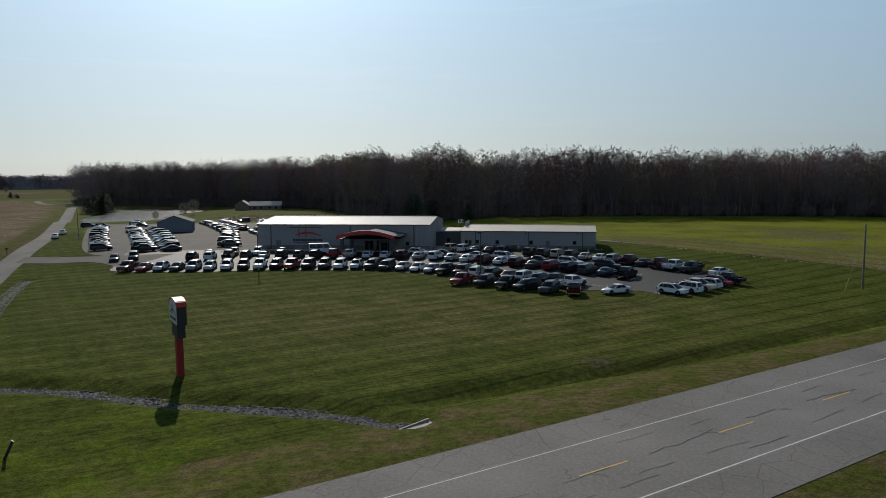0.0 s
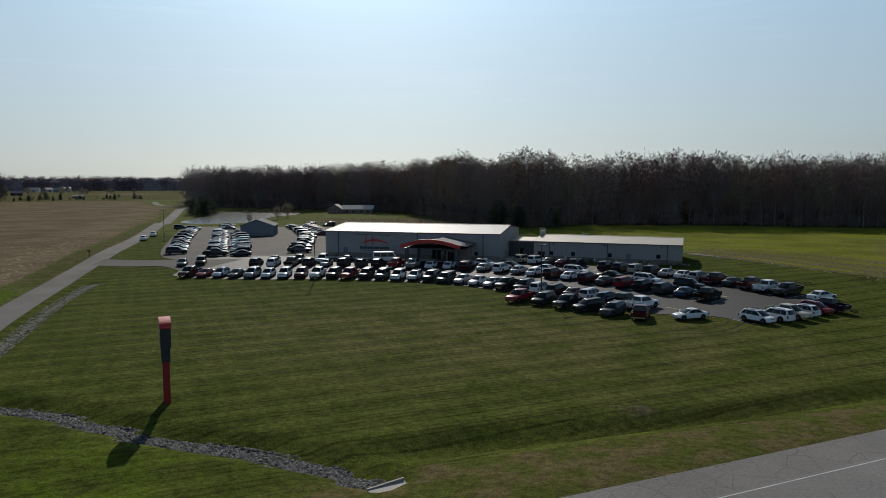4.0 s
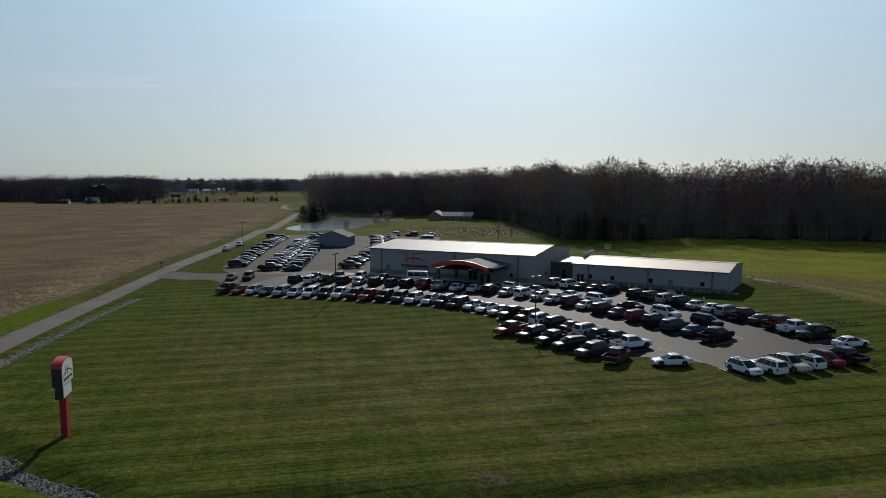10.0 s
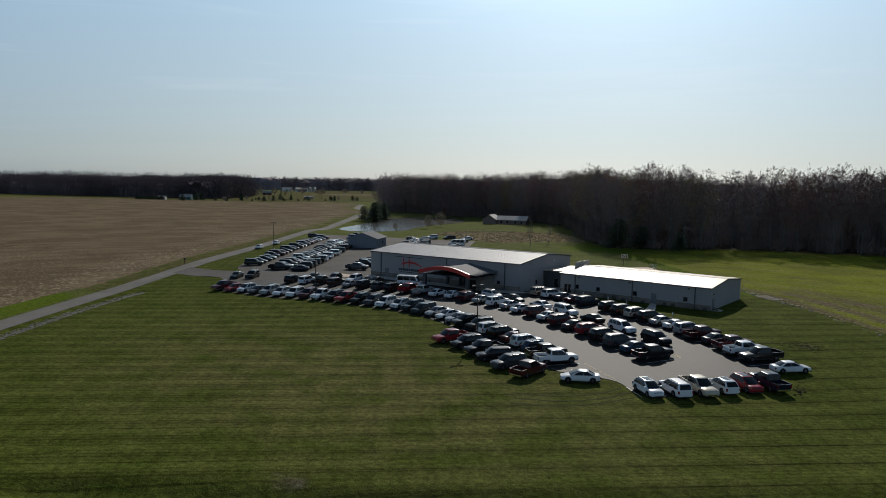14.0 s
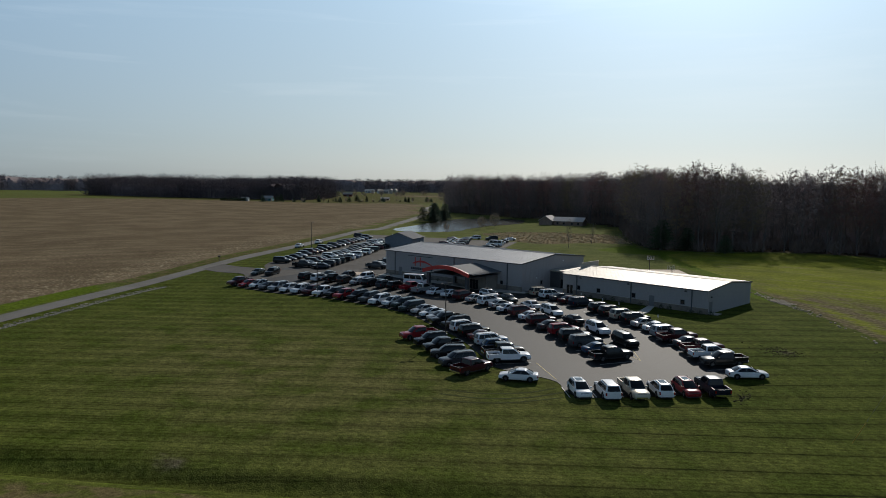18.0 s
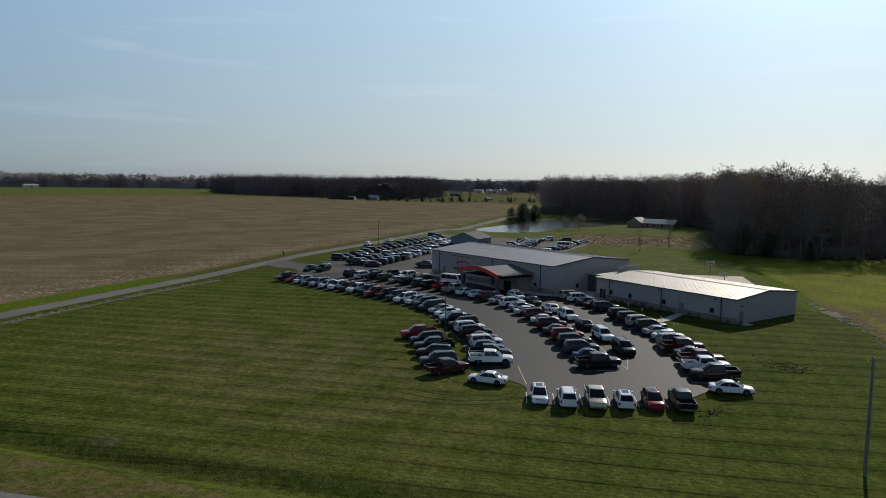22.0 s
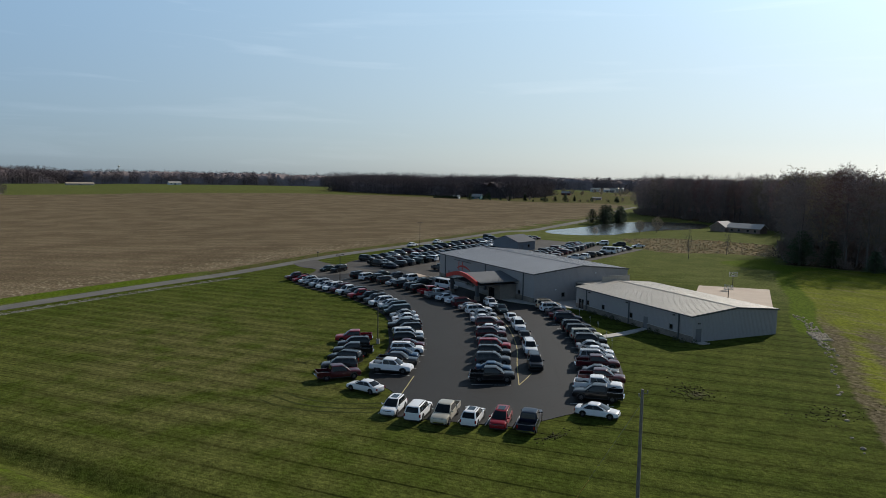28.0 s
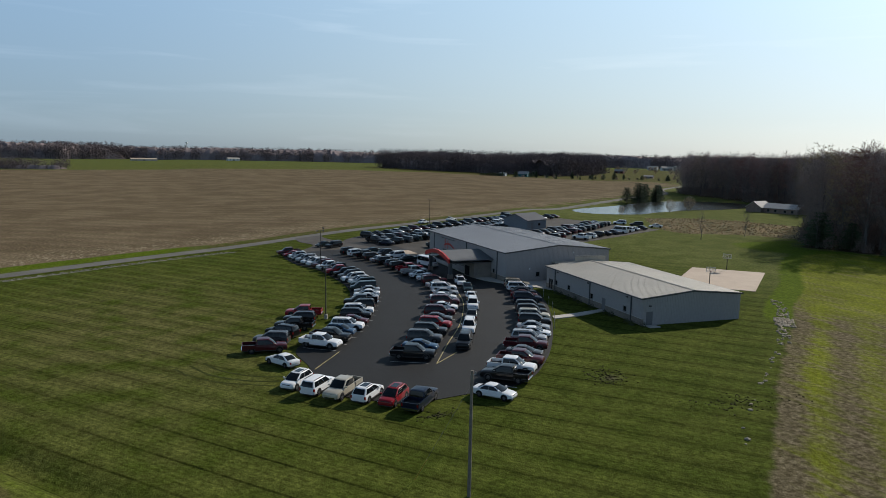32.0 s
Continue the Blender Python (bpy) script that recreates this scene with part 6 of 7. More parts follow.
def brush(seed, h):
    r = random.Random(seed)
    w, t = Geo(), Geo()
    for i in range(5):
        a = r.uniform(0, 6.28)
        w.tube((0, 0, -0.2), (math.cos(a) * h * 0.25, math.sin(a) * h * 0.25, h * r.uniform(0.5, 0.9)), 0.05, 0.02, 3, cap=False)
    for i in range(110):
        a, rr = r.uniform(0, 6.28), r.uniform(0, h * 0.5)
        p = Vector((math.cos(a) * rr, math.sin(a) * rr, r.uniform(0, h * 0.6)))
        d = Vector((r.uniform(-0.7, 0.7), r.uniform(-0.7, 0.7), r.uniform(0.3, 1))).normalized()
        s = d.cross(Vector((r.uniform(-1, 1), r.uniform(-1, 1), 0.2))).normalized() * 0.13
        t.face([p - s, p + s, p + d * h * r.uniform(0.25, 0.5)])
    return w, t


_bs = []
for x, y, d in _spots:
    for _ in range(2):
        if d < 60 and _r.random() < 0.75:
            _bs.append((x + _r.uniform(-3, 3), y + _r.uniform(-3, 3)))
mass("undergrowth", _bs, [brush(k, 5.5) for k in range(4)], "tangled bare undergrowth beneath the trees", 0.5, 1.35, [M_BRUSH, M_BRUSH], _r)


def dry_tuft(seed, h):
    r = random.Random(seed)
    w, t = Geo(), Geo()
    for i in range(26):
        a, rr = r.uniform(0, 6.28), r.uniform(0, h * 0.9)
        p = Vector((math.cos(a) * rr, math.sin(a) * rr, -0.05))
        d = Vector((r.uniform(-0.5, 0.5), r.uniform(-0.5, 0.5), 1)).normalized()
        s = d.cross(Vector((r.uniform(-1, 1), r.uniform(-1, 1), 0))).normalized() * 0.05
        (w if i % 4 == 0 else t).face([p - s, p + s, p + d * h * r.uniform(0.5, 1.1)])
    return w, t


M_STRAW = mat("dry weed stalks", (0.48, 0.39, 0.25), rough=0.95, vary=0.35, spec=0.1)
_ws = [(x, y) for x, y in ((_r.uniform(-136, -60), _r.uniform(258, 330)) for _ in range(2600)) if inside(np.array([x]), np.array([y]), WEEDS)[0]]
mass("dry_weeds", _ws, [dry_tuft(k, 0.5) for k in range(4)], "straw-coloured dead weeds on the meadow", 0.4, 1.1, [M_STRAW, M_STRAW], _r)
# far belts of woodland


def far_tree(seed, h):
    """A light bare tree with low scrub round its foot, for woods a long way off."""
    r = random.Random(seed)
    w, t = Geo(), Geo()
    w.tube((0, 0, -0.5), (0, 0, h * 0.7), 0.30, 0.10, 3, cap=False)
    rh = h * r.uniform(0.20, 0.27)
    for i in range(150):
        low = i > 105
        c, a = r.uniform(-1, 1), r.uniform(0, 6.28)
        q = math.sqrt(1 - c * c)
        rad = r.random() ** 0.45
        p = Vector((math.cos(a) * q * rh * rad, math.sin(a) * q * rh * rad, h * (0.60 + 0.36 * c * rad))) if not low else Vector((math.cos(a) * rh, math.sin(a) * rh, r.uniform(0, 0.32) * h))
        d = Vector((math.cos(a) * q * 0.6 + r.uniform(-0.7, 0.7), math.sin(a) * q * 0.6 + r.uniform(-0.7, 0.7), 0.3 + 0.4 * c + r.uniform(-0.5, 0.6))).normalized()
        s = d.cross(Vector((r.uniform(-1, 1), r.uniform(-1, 1), 0.2))).normalized() * r.uniform(0.09, 0.17) * (1.7 if low else 1)
        t.face([p - s, p + s, p + d * h * r.uniform(0.07, 0.14)])
    return w, t


def far_clump(seed, h):
    """A broad clump of bare crowns for the woods on the horizon."""
    r = random.Random(seed)
    w, t = Geo(), Geo()
    for k in range(3):
        a = r.uniform(0, 6.28)
        w.tube((math.cos(a) * 4, math.sin(a) * 4, -0.5), (math.cos(a) * 3, math.sin(a) * 3, h * 0.6), 0.3, 0.1, 3, cap=False)
    for i in range(210):
        a, q = r.uniform(0, 6.28), math.sqrt(r.random()) * h * 0.36
        p = Vector((math.cos(a) * q, math.sin(a) * q, h * (1 - 0.9 * (q / h) ** 2 * 4) * r.uniform(0.05, 1.0) ** 0.75))
        d = Vector((r.uniform(-0.8, 0.8), r.uniform(-0.8, 0.8), r.uniform(-0.2, 1))).normalized()
        s = d.cross(Vector((r.uniform(-1, 1), r.uniform(-1, 1), 0.2))).normalized() * r.uniform(0.15, 0.30)
        t.face([p - s, p + s, p + d * r.uniform(1.6, 3.4)])
    return w, t


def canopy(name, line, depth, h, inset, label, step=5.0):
    """A lumpy closed hull added along a line to block sky gaps between trees, rounded off to its edges and ends."""
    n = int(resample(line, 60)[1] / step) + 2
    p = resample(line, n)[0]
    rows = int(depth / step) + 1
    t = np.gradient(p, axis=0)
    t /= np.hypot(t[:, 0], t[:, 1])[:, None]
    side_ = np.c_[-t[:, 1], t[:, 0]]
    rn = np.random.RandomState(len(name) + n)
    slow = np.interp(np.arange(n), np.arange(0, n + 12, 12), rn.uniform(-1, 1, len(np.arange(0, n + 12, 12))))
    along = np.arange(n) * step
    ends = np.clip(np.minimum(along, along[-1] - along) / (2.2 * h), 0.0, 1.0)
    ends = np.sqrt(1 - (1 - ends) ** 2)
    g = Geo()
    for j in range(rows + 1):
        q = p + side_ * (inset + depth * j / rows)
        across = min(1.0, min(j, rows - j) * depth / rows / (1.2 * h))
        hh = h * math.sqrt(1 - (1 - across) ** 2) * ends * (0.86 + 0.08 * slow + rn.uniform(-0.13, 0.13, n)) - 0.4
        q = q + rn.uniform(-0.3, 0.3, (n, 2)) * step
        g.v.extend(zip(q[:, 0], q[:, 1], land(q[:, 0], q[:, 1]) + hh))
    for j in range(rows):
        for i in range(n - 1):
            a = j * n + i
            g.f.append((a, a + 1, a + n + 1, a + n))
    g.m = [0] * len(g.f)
    me = g.mesh(name, [M_WOODHULL], True)
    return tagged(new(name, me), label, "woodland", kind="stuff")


_tiny = [far_tree(120 + k, 22.0) for k in range(5)]
_clump = [far_clump(140 + k, 22.0) for k in range(5)]


def belt(line, depth, gap):
    p, ln = resample(line, 400)
    out = []
    for _ in range(int(ln * depth / gap / gap)):
        i = _r.randrange(399)
        t = p[i + 1] - p[i]
        t = t / np.hypot(*t)
        q = p[i] + (p[i + 1] - p[i]) * _r.random() + np.array((-t[1], t[0])) * _r.random() * depth
        out.append((q[0], q[1]))
    return out


WOOD_NEAR = [(-975, 425), (-850, 462), (-735, 515), (-650, 568), (-690, 640), (-790, 735)]
WOOD_WEST = [(-1500, -700), (-1440, -300), (-1420, -60), (-1480, 60)]
WOOD_RIM = [(-1900, -300), (-1460, 100), (-1400, 500), (-1250, 800), (-1300, 1250), (-900, 1700), (-300, 1500)]
WOOD_FARM = [(-1290, 860), (-1180, 1060), (-960, 1250), (-620, 1400), (-560, 1150), (-430, 850)]
WOOD_EAST = [(300, 300), (700, 500), (1200, 700)]
WOOD_BUSH = [(-800, -120), (-775, -40), (-765, 4)]
for _line, _depth, _gap, _kinds, _h, _lo, _hi, _text in (
        (WOOD_NEAR, 75, 6.0, _tiny, 20, 1.0, 1.5, "bare woodland across the stubble field"), (WOOD_WEST, 120, 11, _clump, 30, 1.25, 1.65, "bare woodland across the stubble field"),
        (WOOD_RIM, 120, 14, _clump, 26, 1.05, 1.4, "distant bare woodland on the horizon"), (WOOD_FARM, 110, 13, _clump, 27, 1.1, 1.45, "bare woodland behind the far farm"),
        (WOOD_EAST, 110, 14, _clump, 22, 0.9, 1.3, "distant bare woodland on the horizon"), (WOOD_BUSH, 40, 7, _clump, 5, 0.4, 0.7, "bare thicket at the field's far edge")):
    mass("far_woodland", belt(_line, _depth, _gap), _kinds, _text, _lo, _hi, [M_FARBARK, M_FARTWIG], _r)
    # hull added among the trees to keep the sky from showing through
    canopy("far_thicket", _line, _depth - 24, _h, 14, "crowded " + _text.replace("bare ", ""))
# added hulls behind the edge trees, closing the light gaps in the wood
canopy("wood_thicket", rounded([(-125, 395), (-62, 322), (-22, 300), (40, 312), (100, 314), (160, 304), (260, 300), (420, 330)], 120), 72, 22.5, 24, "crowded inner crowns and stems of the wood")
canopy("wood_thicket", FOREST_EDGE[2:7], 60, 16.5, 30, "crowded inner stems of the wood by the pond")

# ---- roadside sign ----
sign = thing("pole_sign", "tall sign on a red post with an arched white panel", "sign")
sc_, su, sn = Vector((-29.7, 61.2, 0)), Vector((-0.634, 0.773, 0)), Vector((0.773, 0.634, 0))   # across the panel, and out of its face
sl = lambda u, d, z: tuple(sc_ + su * u + sn * d + Vector((0, 0, z)))
g = Geo()
g.hexa([sl(-0.40, -0.28, -0.6), sl(0.40, -0.28, -0.6), sl(0.40, 0.28, -0.6), sl(-0.40, 0.28, -0.6)], [sl(-0.40, -0.28, 3.3), sl(0.40, -0.28, 3.3), sl(0.40, 0.28, 3.3), sl(-0.40, 0.28, 3.3)])
# the cap's red, darkened in its colour for the post's shaded side
part("post", g, mat("dark red sheet", (0.30, 0.022, 0.02), rough=0.55, vary=0.12, spec=0.3), sign, "square red sheet-metal post")
g = Geo()
g.hexa([sl(-1.25, -0.34, 3.25), sl(1.25, -0.34, 3.25), sl(1.25, 0.34, 3.25), sl(-1.25, 0.34, 3.25)], [sl(-1.25, -0.34, 4.5), sl(1.25, -0.34, 4.5), sl(1.25, 0.34, 4.5), sl(-1.25, 0.34, 4.5)])
low = part("lower_box", g, M_BLACK, sign, "black reader-board box")
arch = [(1.62 * math.cos(a), 6.15 + 0.62 * math.sin(a)) for a in np.linspace(0, math.pi, 17)]
outl = [(-1.62, 4.5), (1.62, 4.5)] + arch
g = Geo()
g.hexa([sl(u, -0.42, z) for u, z in outl], [sl(u, 0.42, z) for u, z in outl])
up_ = part("upper_box", g, M_BLACK, sign, "black sign box with an arched top")
g = Geo()
g.loft([[sl(a, -0.46, b), sl(a, 0.46, b), sl(a * 1.03, 0.46, b + 0.07), sl(a * 1.03, -0.46, b + 0.07)] for a, b in arch])
part("cap", g, M_RED, up_, "red arched cap")
for s in (-1, 1):
    f = [(u * 0.94, 4.5 + (z - 4.5) * 0.96 + 0.04) for u, z in outl]
    g = Geo()
    g.hexa([sl(u, s * 0.40, z) for u, z in f], [sl(u, s * 0.435, z) for u, z in f])
    face = part("face", g, M_PANELWHITE, up_, "white sign face with a bridge emblem")
    g = Geo()
    g.hexa([sl(-1.15, s * 0.33, 3.33), sl(1.15, s * 0.33, 3.33), sl(1.15, s * 0.36, 3.33), sl(-1.15, s * 0.36, 3.33)], [sl(-1.15, s * 0.33, 4.42), sl(1.15, s * 0.33, 4.42), sl(1.15, s * 0.36, 4.42), sl(-1.15, s * 0.36, 4.42)])
    part("board", g, M_PANELWHITE if s > 0 else M_BLACK, low)
    em = Geo()
    ar = [(-1.2 + 2.4 * t, 5.35 + 0.42 * math.sin(math.pi * t)) for t in np.linspace(0, 1, 13)]
    for (a, b), (c, d) in zip(ar[:-1], ar[1:]):
        em.hexa([sl(a, s * 0.43, b - 0.06), sl(c, s * 0.43, d - 0.06), sl(c, s * 0.445, d - 0.06), sl(a, s * 0.445, b - 0.06)], [sl(a, s * 0.43, b + 0.06), sl(c, s * 0.43, d + 0.06), sl(c, s * 0.445, d + 0.06), sl(a, s * 0.445, b + 0.06)])
    for u in (-0.55 * s, -0.05 * s):
        em.hexa([sl(u - 0.05, s * 0.43, 5.3), sl(u + 0.05, s * 0.43, 5.3), sl(u + 0.05, s * 0.447, 5.3), sl(u - 0.05, s * 0.447, 5.3)], [sl(u - 0.05, s * 0.43, 6.2), sl(u + 0.05, s * 0.43, 6.2), sl(u + 0.05, s * 0.447, 6.2), sl(u - 0.05, s * 0.447, 6.2)])
    part("emblem", em, M_INK, face)
    for k in range(6):
        u = -1.2 + k * 0.41
        g = Geo()
        g.hexa([sl(u, s * 0.43, 4.85), sl(u + 0.33, s * 0.43, 4.85), sl(u + 0.33, s * 0.445, 4.85), sl(u, s * 0.445, 4.85)], [sl(u, s * 0.43, 5.1), sl(u + 0.33, s * 0.43, 5.1), sl(u + 0.33, s * 0.445, 5.1), sl(u, s * 0.445, 5.1)])
        part("letter_bar", g, M_INK, face)


# ---- lamp posts ----
def lamp_post(x, y, h, turn, heads, label):
    top = thing("lamp_post", label, "lamp post", "car park lamps", m=pose(x, y, land1(x, y), 0, 0, turn))
    g = Geo()
    g.tube((0, 0, -0.4), (0, 0, 0.75), 0.30, 0.28, 14)
    part("base", g, M_CONCRETE, top, "round concrete base", True)
    g = Geo()
    g.box(-0.16, 0.16, -0.16, 0.16, 0.75, 0.78)
    part("base_plate", g, M_BRONZE, top)
    g = Geo()
    g.hexa([(-0.075, -0.075, 0.78), (0.075, -0.075, 0.78), (0.075, 0.075, 0.78), (-0.075, 0.075, 0.78)], [(-0.05, -0.05, h), (0.05, -0.05, h), (0.05, 0.05, h), (-0.05, 0.05, h)])
    part("pole", g, M_BRONZE, top)
    for s in heads:
        g = Geo()
        g.tube((0, 0, h - 0.15), (s * 0.45, 0, h - 0.08), 0.035, 0.03, 6)
        arm = part("arm", g, M_BRONZE, top)
        g = Geo()
        g.hexa([(s * 0.40, -0.19, h - 0.16), (s * 0.95, -0.19, h - 0.16), (s * 0.95, 0.19, h - 0.16), (s * 0.40, 0.19, h - 0.16)], [(s * 0.42, -0.15, h + 0.02), (s * 0.90, -0.15, h + 0.02), (s * 0.90, 0.15, h + 0.02), (s * 0.42, 0.15, h + 0.02)])
        head = part("lamp_head", g, M_BRONZE, arm)
    return top


lamp_post(-125.8, 187, 9.2, 30, (-1, 1), "tall dark lamp post on the grass beside the lane")
lamp_post(-50.1, 131.3, 8.9, 95, (1, -1), "dark square lamp post at the lawn's edge")
lamp_post(-6.2, 122.3, 8.6, 60, (1, -1), "dark square lamp post at the lawn's edge")

# ---- utility pole with its guy ----
up = thing("utility_pole", "weathered grey wooden utility pole on the lawn", "pole", m=pose(55, 119.5, land1(55, 119.5)))
g = Geo()
g.tube((0, 0, -0.5), (0, 0, 5.2), 0.16, 0.135, 10, cap=False)
g.tube((0, 0, 5.2), (0, 0, 10.3), 0.135, 0.11, 10)
part("shaft", g, M_POLE, up, smooth=True)
for z, s in ((10.1, 1), (9.6, -1)):
    g = Geo()
    g.tube((0, 0, z - 0.15), (s * 0.45, 0.1, z), 0.02, 0.02, 5)
    br = part("bracket", g, M_STEEL, up)
    g = Geo()
    g.tube((s * 0.45, 0.1, z), (s * 0.45, 0.1, z + 0.22), 0.05, 0.04, 8)
    part("insulator", g, M_DOORGREY, br)
gx_, gy_ = 51.0 - 55, 116.4 - 119.5
g = Geo()
g.tube((0, 0, 9.2), (gx_, gy_, 0.1), 0.008, 0.008, 4)
part("guy_wire", g, M_STEEL, up)
g = Geo()
d_ = Vector((-gx_, -gy_, 9.1)).normalized()
g.tube(Vector((gx_, gy_, 0.05)), Vector((gx_, gy_, 0.05)) + d_ * 2.3, 0.035, 0.035, 6)
part("guy_guard", g, M_YELLOW, up, "yellow plastic guy guard")

# ---- court ----
CC = np.array([(-25.4, 214.0), (-14.2, 224.9), (1.9, 205.1), (-9.3, 194.2)])
court = tagged(ribbon("court", [CC[0], (CC[0] + CC[3]) / 2, CC[3]], [CC[1], (CC[1] + CC[2]) / 2, CC[2]], 16, 8, 0.08, M_COURT), "tan concrete basketball court on the grass", "court", kind="structure")


def hoop(x, y, turn):
    top = thing("basketball_hoop", "basketball hoop with a white-edged backboard on a steel post", "hoop", "hoops", m=pose(x, y, land1(x, y), 0, 0, turn))
    g = Geo()
    g.tube((0, 0, -0.3), (0, 0, 2.9), 0.09, 0.08, 8)
    g.tube((0, 0, 2.85), (0.9, 0, 3.2), 0.06, 0.06, 6)
    part("post", g, M_BRONZE, top)
    g = Geo()
    g.box(0.90, 0.94, -0.9, 0.9, 2.9, 3.95)
    bb = part("backboard", g, M_ACRYLIC, top, "clear acrylic backboard")
    g = Geo()
    for a, b, c, d in ((-0.3, 0.3, 3.10, 3.15), (-0.3, 0.3, 3.55, 3.6), (-0.3, -0.25, 3.15, 3.55), (0.25, 0.3, 3.15, 3.55)):
        g.box(0.94, 0.95, a, b, c, d)
    for a, b, c, d in ((-0.9, 0.9, 2.9, 2.98), (-0.9, 0.9, 3.87, 3.95), (-0.9, -0.82, 2.98, 3.87), (0.82, 0.9, 2.98, 3.87)):
        g.box(0.94, 0.95, a, b, c, d)
    part("marking", g, M_PANELWHITE, bb)
    g = Geo()
    for k in range(16):
        a, b = 2 * math.pi * k / 16, 2 * math.pi * (k + 1) / 16
        g.tube((1.2 + 0.23 * math.cos(a), 0.23 * math.sin(a), 3.05), (1.2 + 0.23 * math.cos(b), 0.23 * math.sin(b), 3.05), 0.012, 0.012, 4, cap=False)
    part("rim", g, M_RED, bb)


hoop(-19.6, 218.8, -50)
hoop(-4.6, 199.6, 130)

# ---- stones of the channels, rubble, culvert ----


def stones(name, spots, label, lo, hi, rnd, material):
    V_, F_, n0 = [], [], 0
    shapes = []
    for k in range(8):
        bm = bmesh.new()
        bmesh.ops.create_icosphere(bm, subdivisions=1, radius=1)
        for v in bm.verts:
            v.co *= 1 + rnd.uniform(-0.3, 0.3)
        shapes.append((np.array([v.co[:] for v in bm.verts]), [tuple(v.index for v in f.verts) for f in bm.faces]))
        bm.free()
    for x, y in spots:
        v, f = shapes[rnd.randrange(8)]
        s, a = rnd.uniform(lo, hi), rnd.uniform(0, 6.28)
        c, q = math.cos(a), math.sin(a)
        w = v * np.array((1.25, 0.95, 0.6)) * s
        V_.append(np.c_[w[:, 0] * c - w[:, 1] * q + x, w[:, 0] * q + w[:, 1] * c + y, w[:, 2] + land1(x, y) + s * 0.2])
        F_.extend([tuple(i + n0 for i in k) for k in f])
        n0 += len(v)
    me = bpy.data.meshes.new(name)
    me.from_pydata(np.vstack(V_).tolist(), [], F_)
    me.materials.append(material)
    me.update()
    return tagged(new(name, me), label, "stones", kind="stuff")


_rs = random.Random(21)


def beside(line, count, half):
    p, ln = resample(line, 300)
    out = []
    for _ in range(count):
        i = _rs.randrange(299)
        t = p[i + 1] - p[i]
        t = t / np.hypot(*t)
        q = p[i] + (p[i + 1] - p[i]) * _rs.random() + np.array((-t[1], t[0])) * max(-half, min(half, _rs.gauss(0, half * 0.6)))
        out.append((q[0], q[1]))
    return out


def rock_material(name, lo, hi):
    m, n, l, b = node_mat(name)
    geo, ramp = n.new("ShaderNodeNewGeometry"), n.new("ShaderNodeValToRGB")
    ramp.color_ramp.elements[0].color, ramp.color_ramp.elements[1].color = (*lo, 1), (*hi, 1)
    l.new(geo.outputs["Random Per Island"], ramp.inputs["Fac"])
    l.new(ramp.outputs["Color"], b.inputs["Base Color"])
    b.inputs["Roughness"].default_value = 0.85
    return m


M_LOOSE = rock_material("loose stones", (0.016, 0.016, 0.016), (0.13, 0.127, 0.122))
M_SWALE = rock_material("pale swale stones", (0.06, 0.057, 0.050), (0.26, 0.24, 0.20))
stones("channel_stones", beside(CREEK[1:], 7600, 1.15), "grey riprap stones lining the drainage channel", 0.08, 0.22, _rs, M_LOOSE)
stones("swale_stones", beside(SWALE, 5200, 1.05), "pale grey riprap stones lining the roadside swale", 0.06, 0.17, _rs, M_SWALE)
M_PALESTONE = mat("pale stone", (0.37, 0.305, 0.22), rough=0.95, scale=2, vary=0.4)
stones("rubble", beside([(9, 202), (15.6, 197), (24.5, 187), (29.3, 182), (33, 177.5)], 150, 0.8) + beside([(20.5, 191.5), (25, 187.2)], 240, 1.3) + beside([(33, 177), (39.5, 168.4), (49, 155), (57, 146)], 22, 0.5),
       "pale broken stones along the field's edge", 0.05, 0.27, _rs, M_PALESTONE)
stones("turf_clods", [(35.5 + _rs.gauss(0, 1.5), 146.2 + _rs.gauss(0, 1.3)) for _ in range(150)] + [(48 + _rs.gauss(0, 1.5), 154.5 + _rs.gauss(0, 3)) for _ in range(110)] + [(38.4 + _rs.gauss(0, 0.5), 123.8 + _rs.gauss(0, 1.6)) for _ in range(60)],
       "dark turned-up turf clods on the lawn", 0.04, 0.13, _rs, mat("turf clods", (0.040, 0.038, 0.016), rough=0.95, scale=3, vary=0.4, spec=0.1))
cul = thing("culvert", "pale concrete culvert end at the head of the channel", "culvert", m=pose(-5.9, 50.9, land1(-6.6, 51.0) + 0.15, 0, 0, 38))
g = Geo()
g.hexa([(-1.15, -0.75, -0.4), (1.15, -0.45, -0.4), (1.15, 0.45, -0.4), (-1.15, 0.75, -0.4)], [(-1.15, -0.75, 0.02), (1.15, -0.45, 0.42), (1.15, 0.45, 0.42), (-1.15, 0.75, 0.02)])
part("apron", g, M_CONCRETE, cul)
for s in (-1, 1):
    g = Geo()
    g.hexa([(-1.15, s * 0.75 - 0.07, -0.4), (1.15, s * 0.45 - 0.07, -0.4), (1.15, s * 0.45 + 0.07, -0.4), (-1.15, s * 0.75 + 0.07, -0.4)], [(-1.15, s * 0.75 - 0.07, 0.08), (1.15, s * 0.45 - 0.07, 0.58), (1.15, s * 0.45 + 0.07, 0.58), (-1.15, s * 0.75 + 0.07, 0.08)])
    part("side_wall", g, M_CONCRETE, cul)

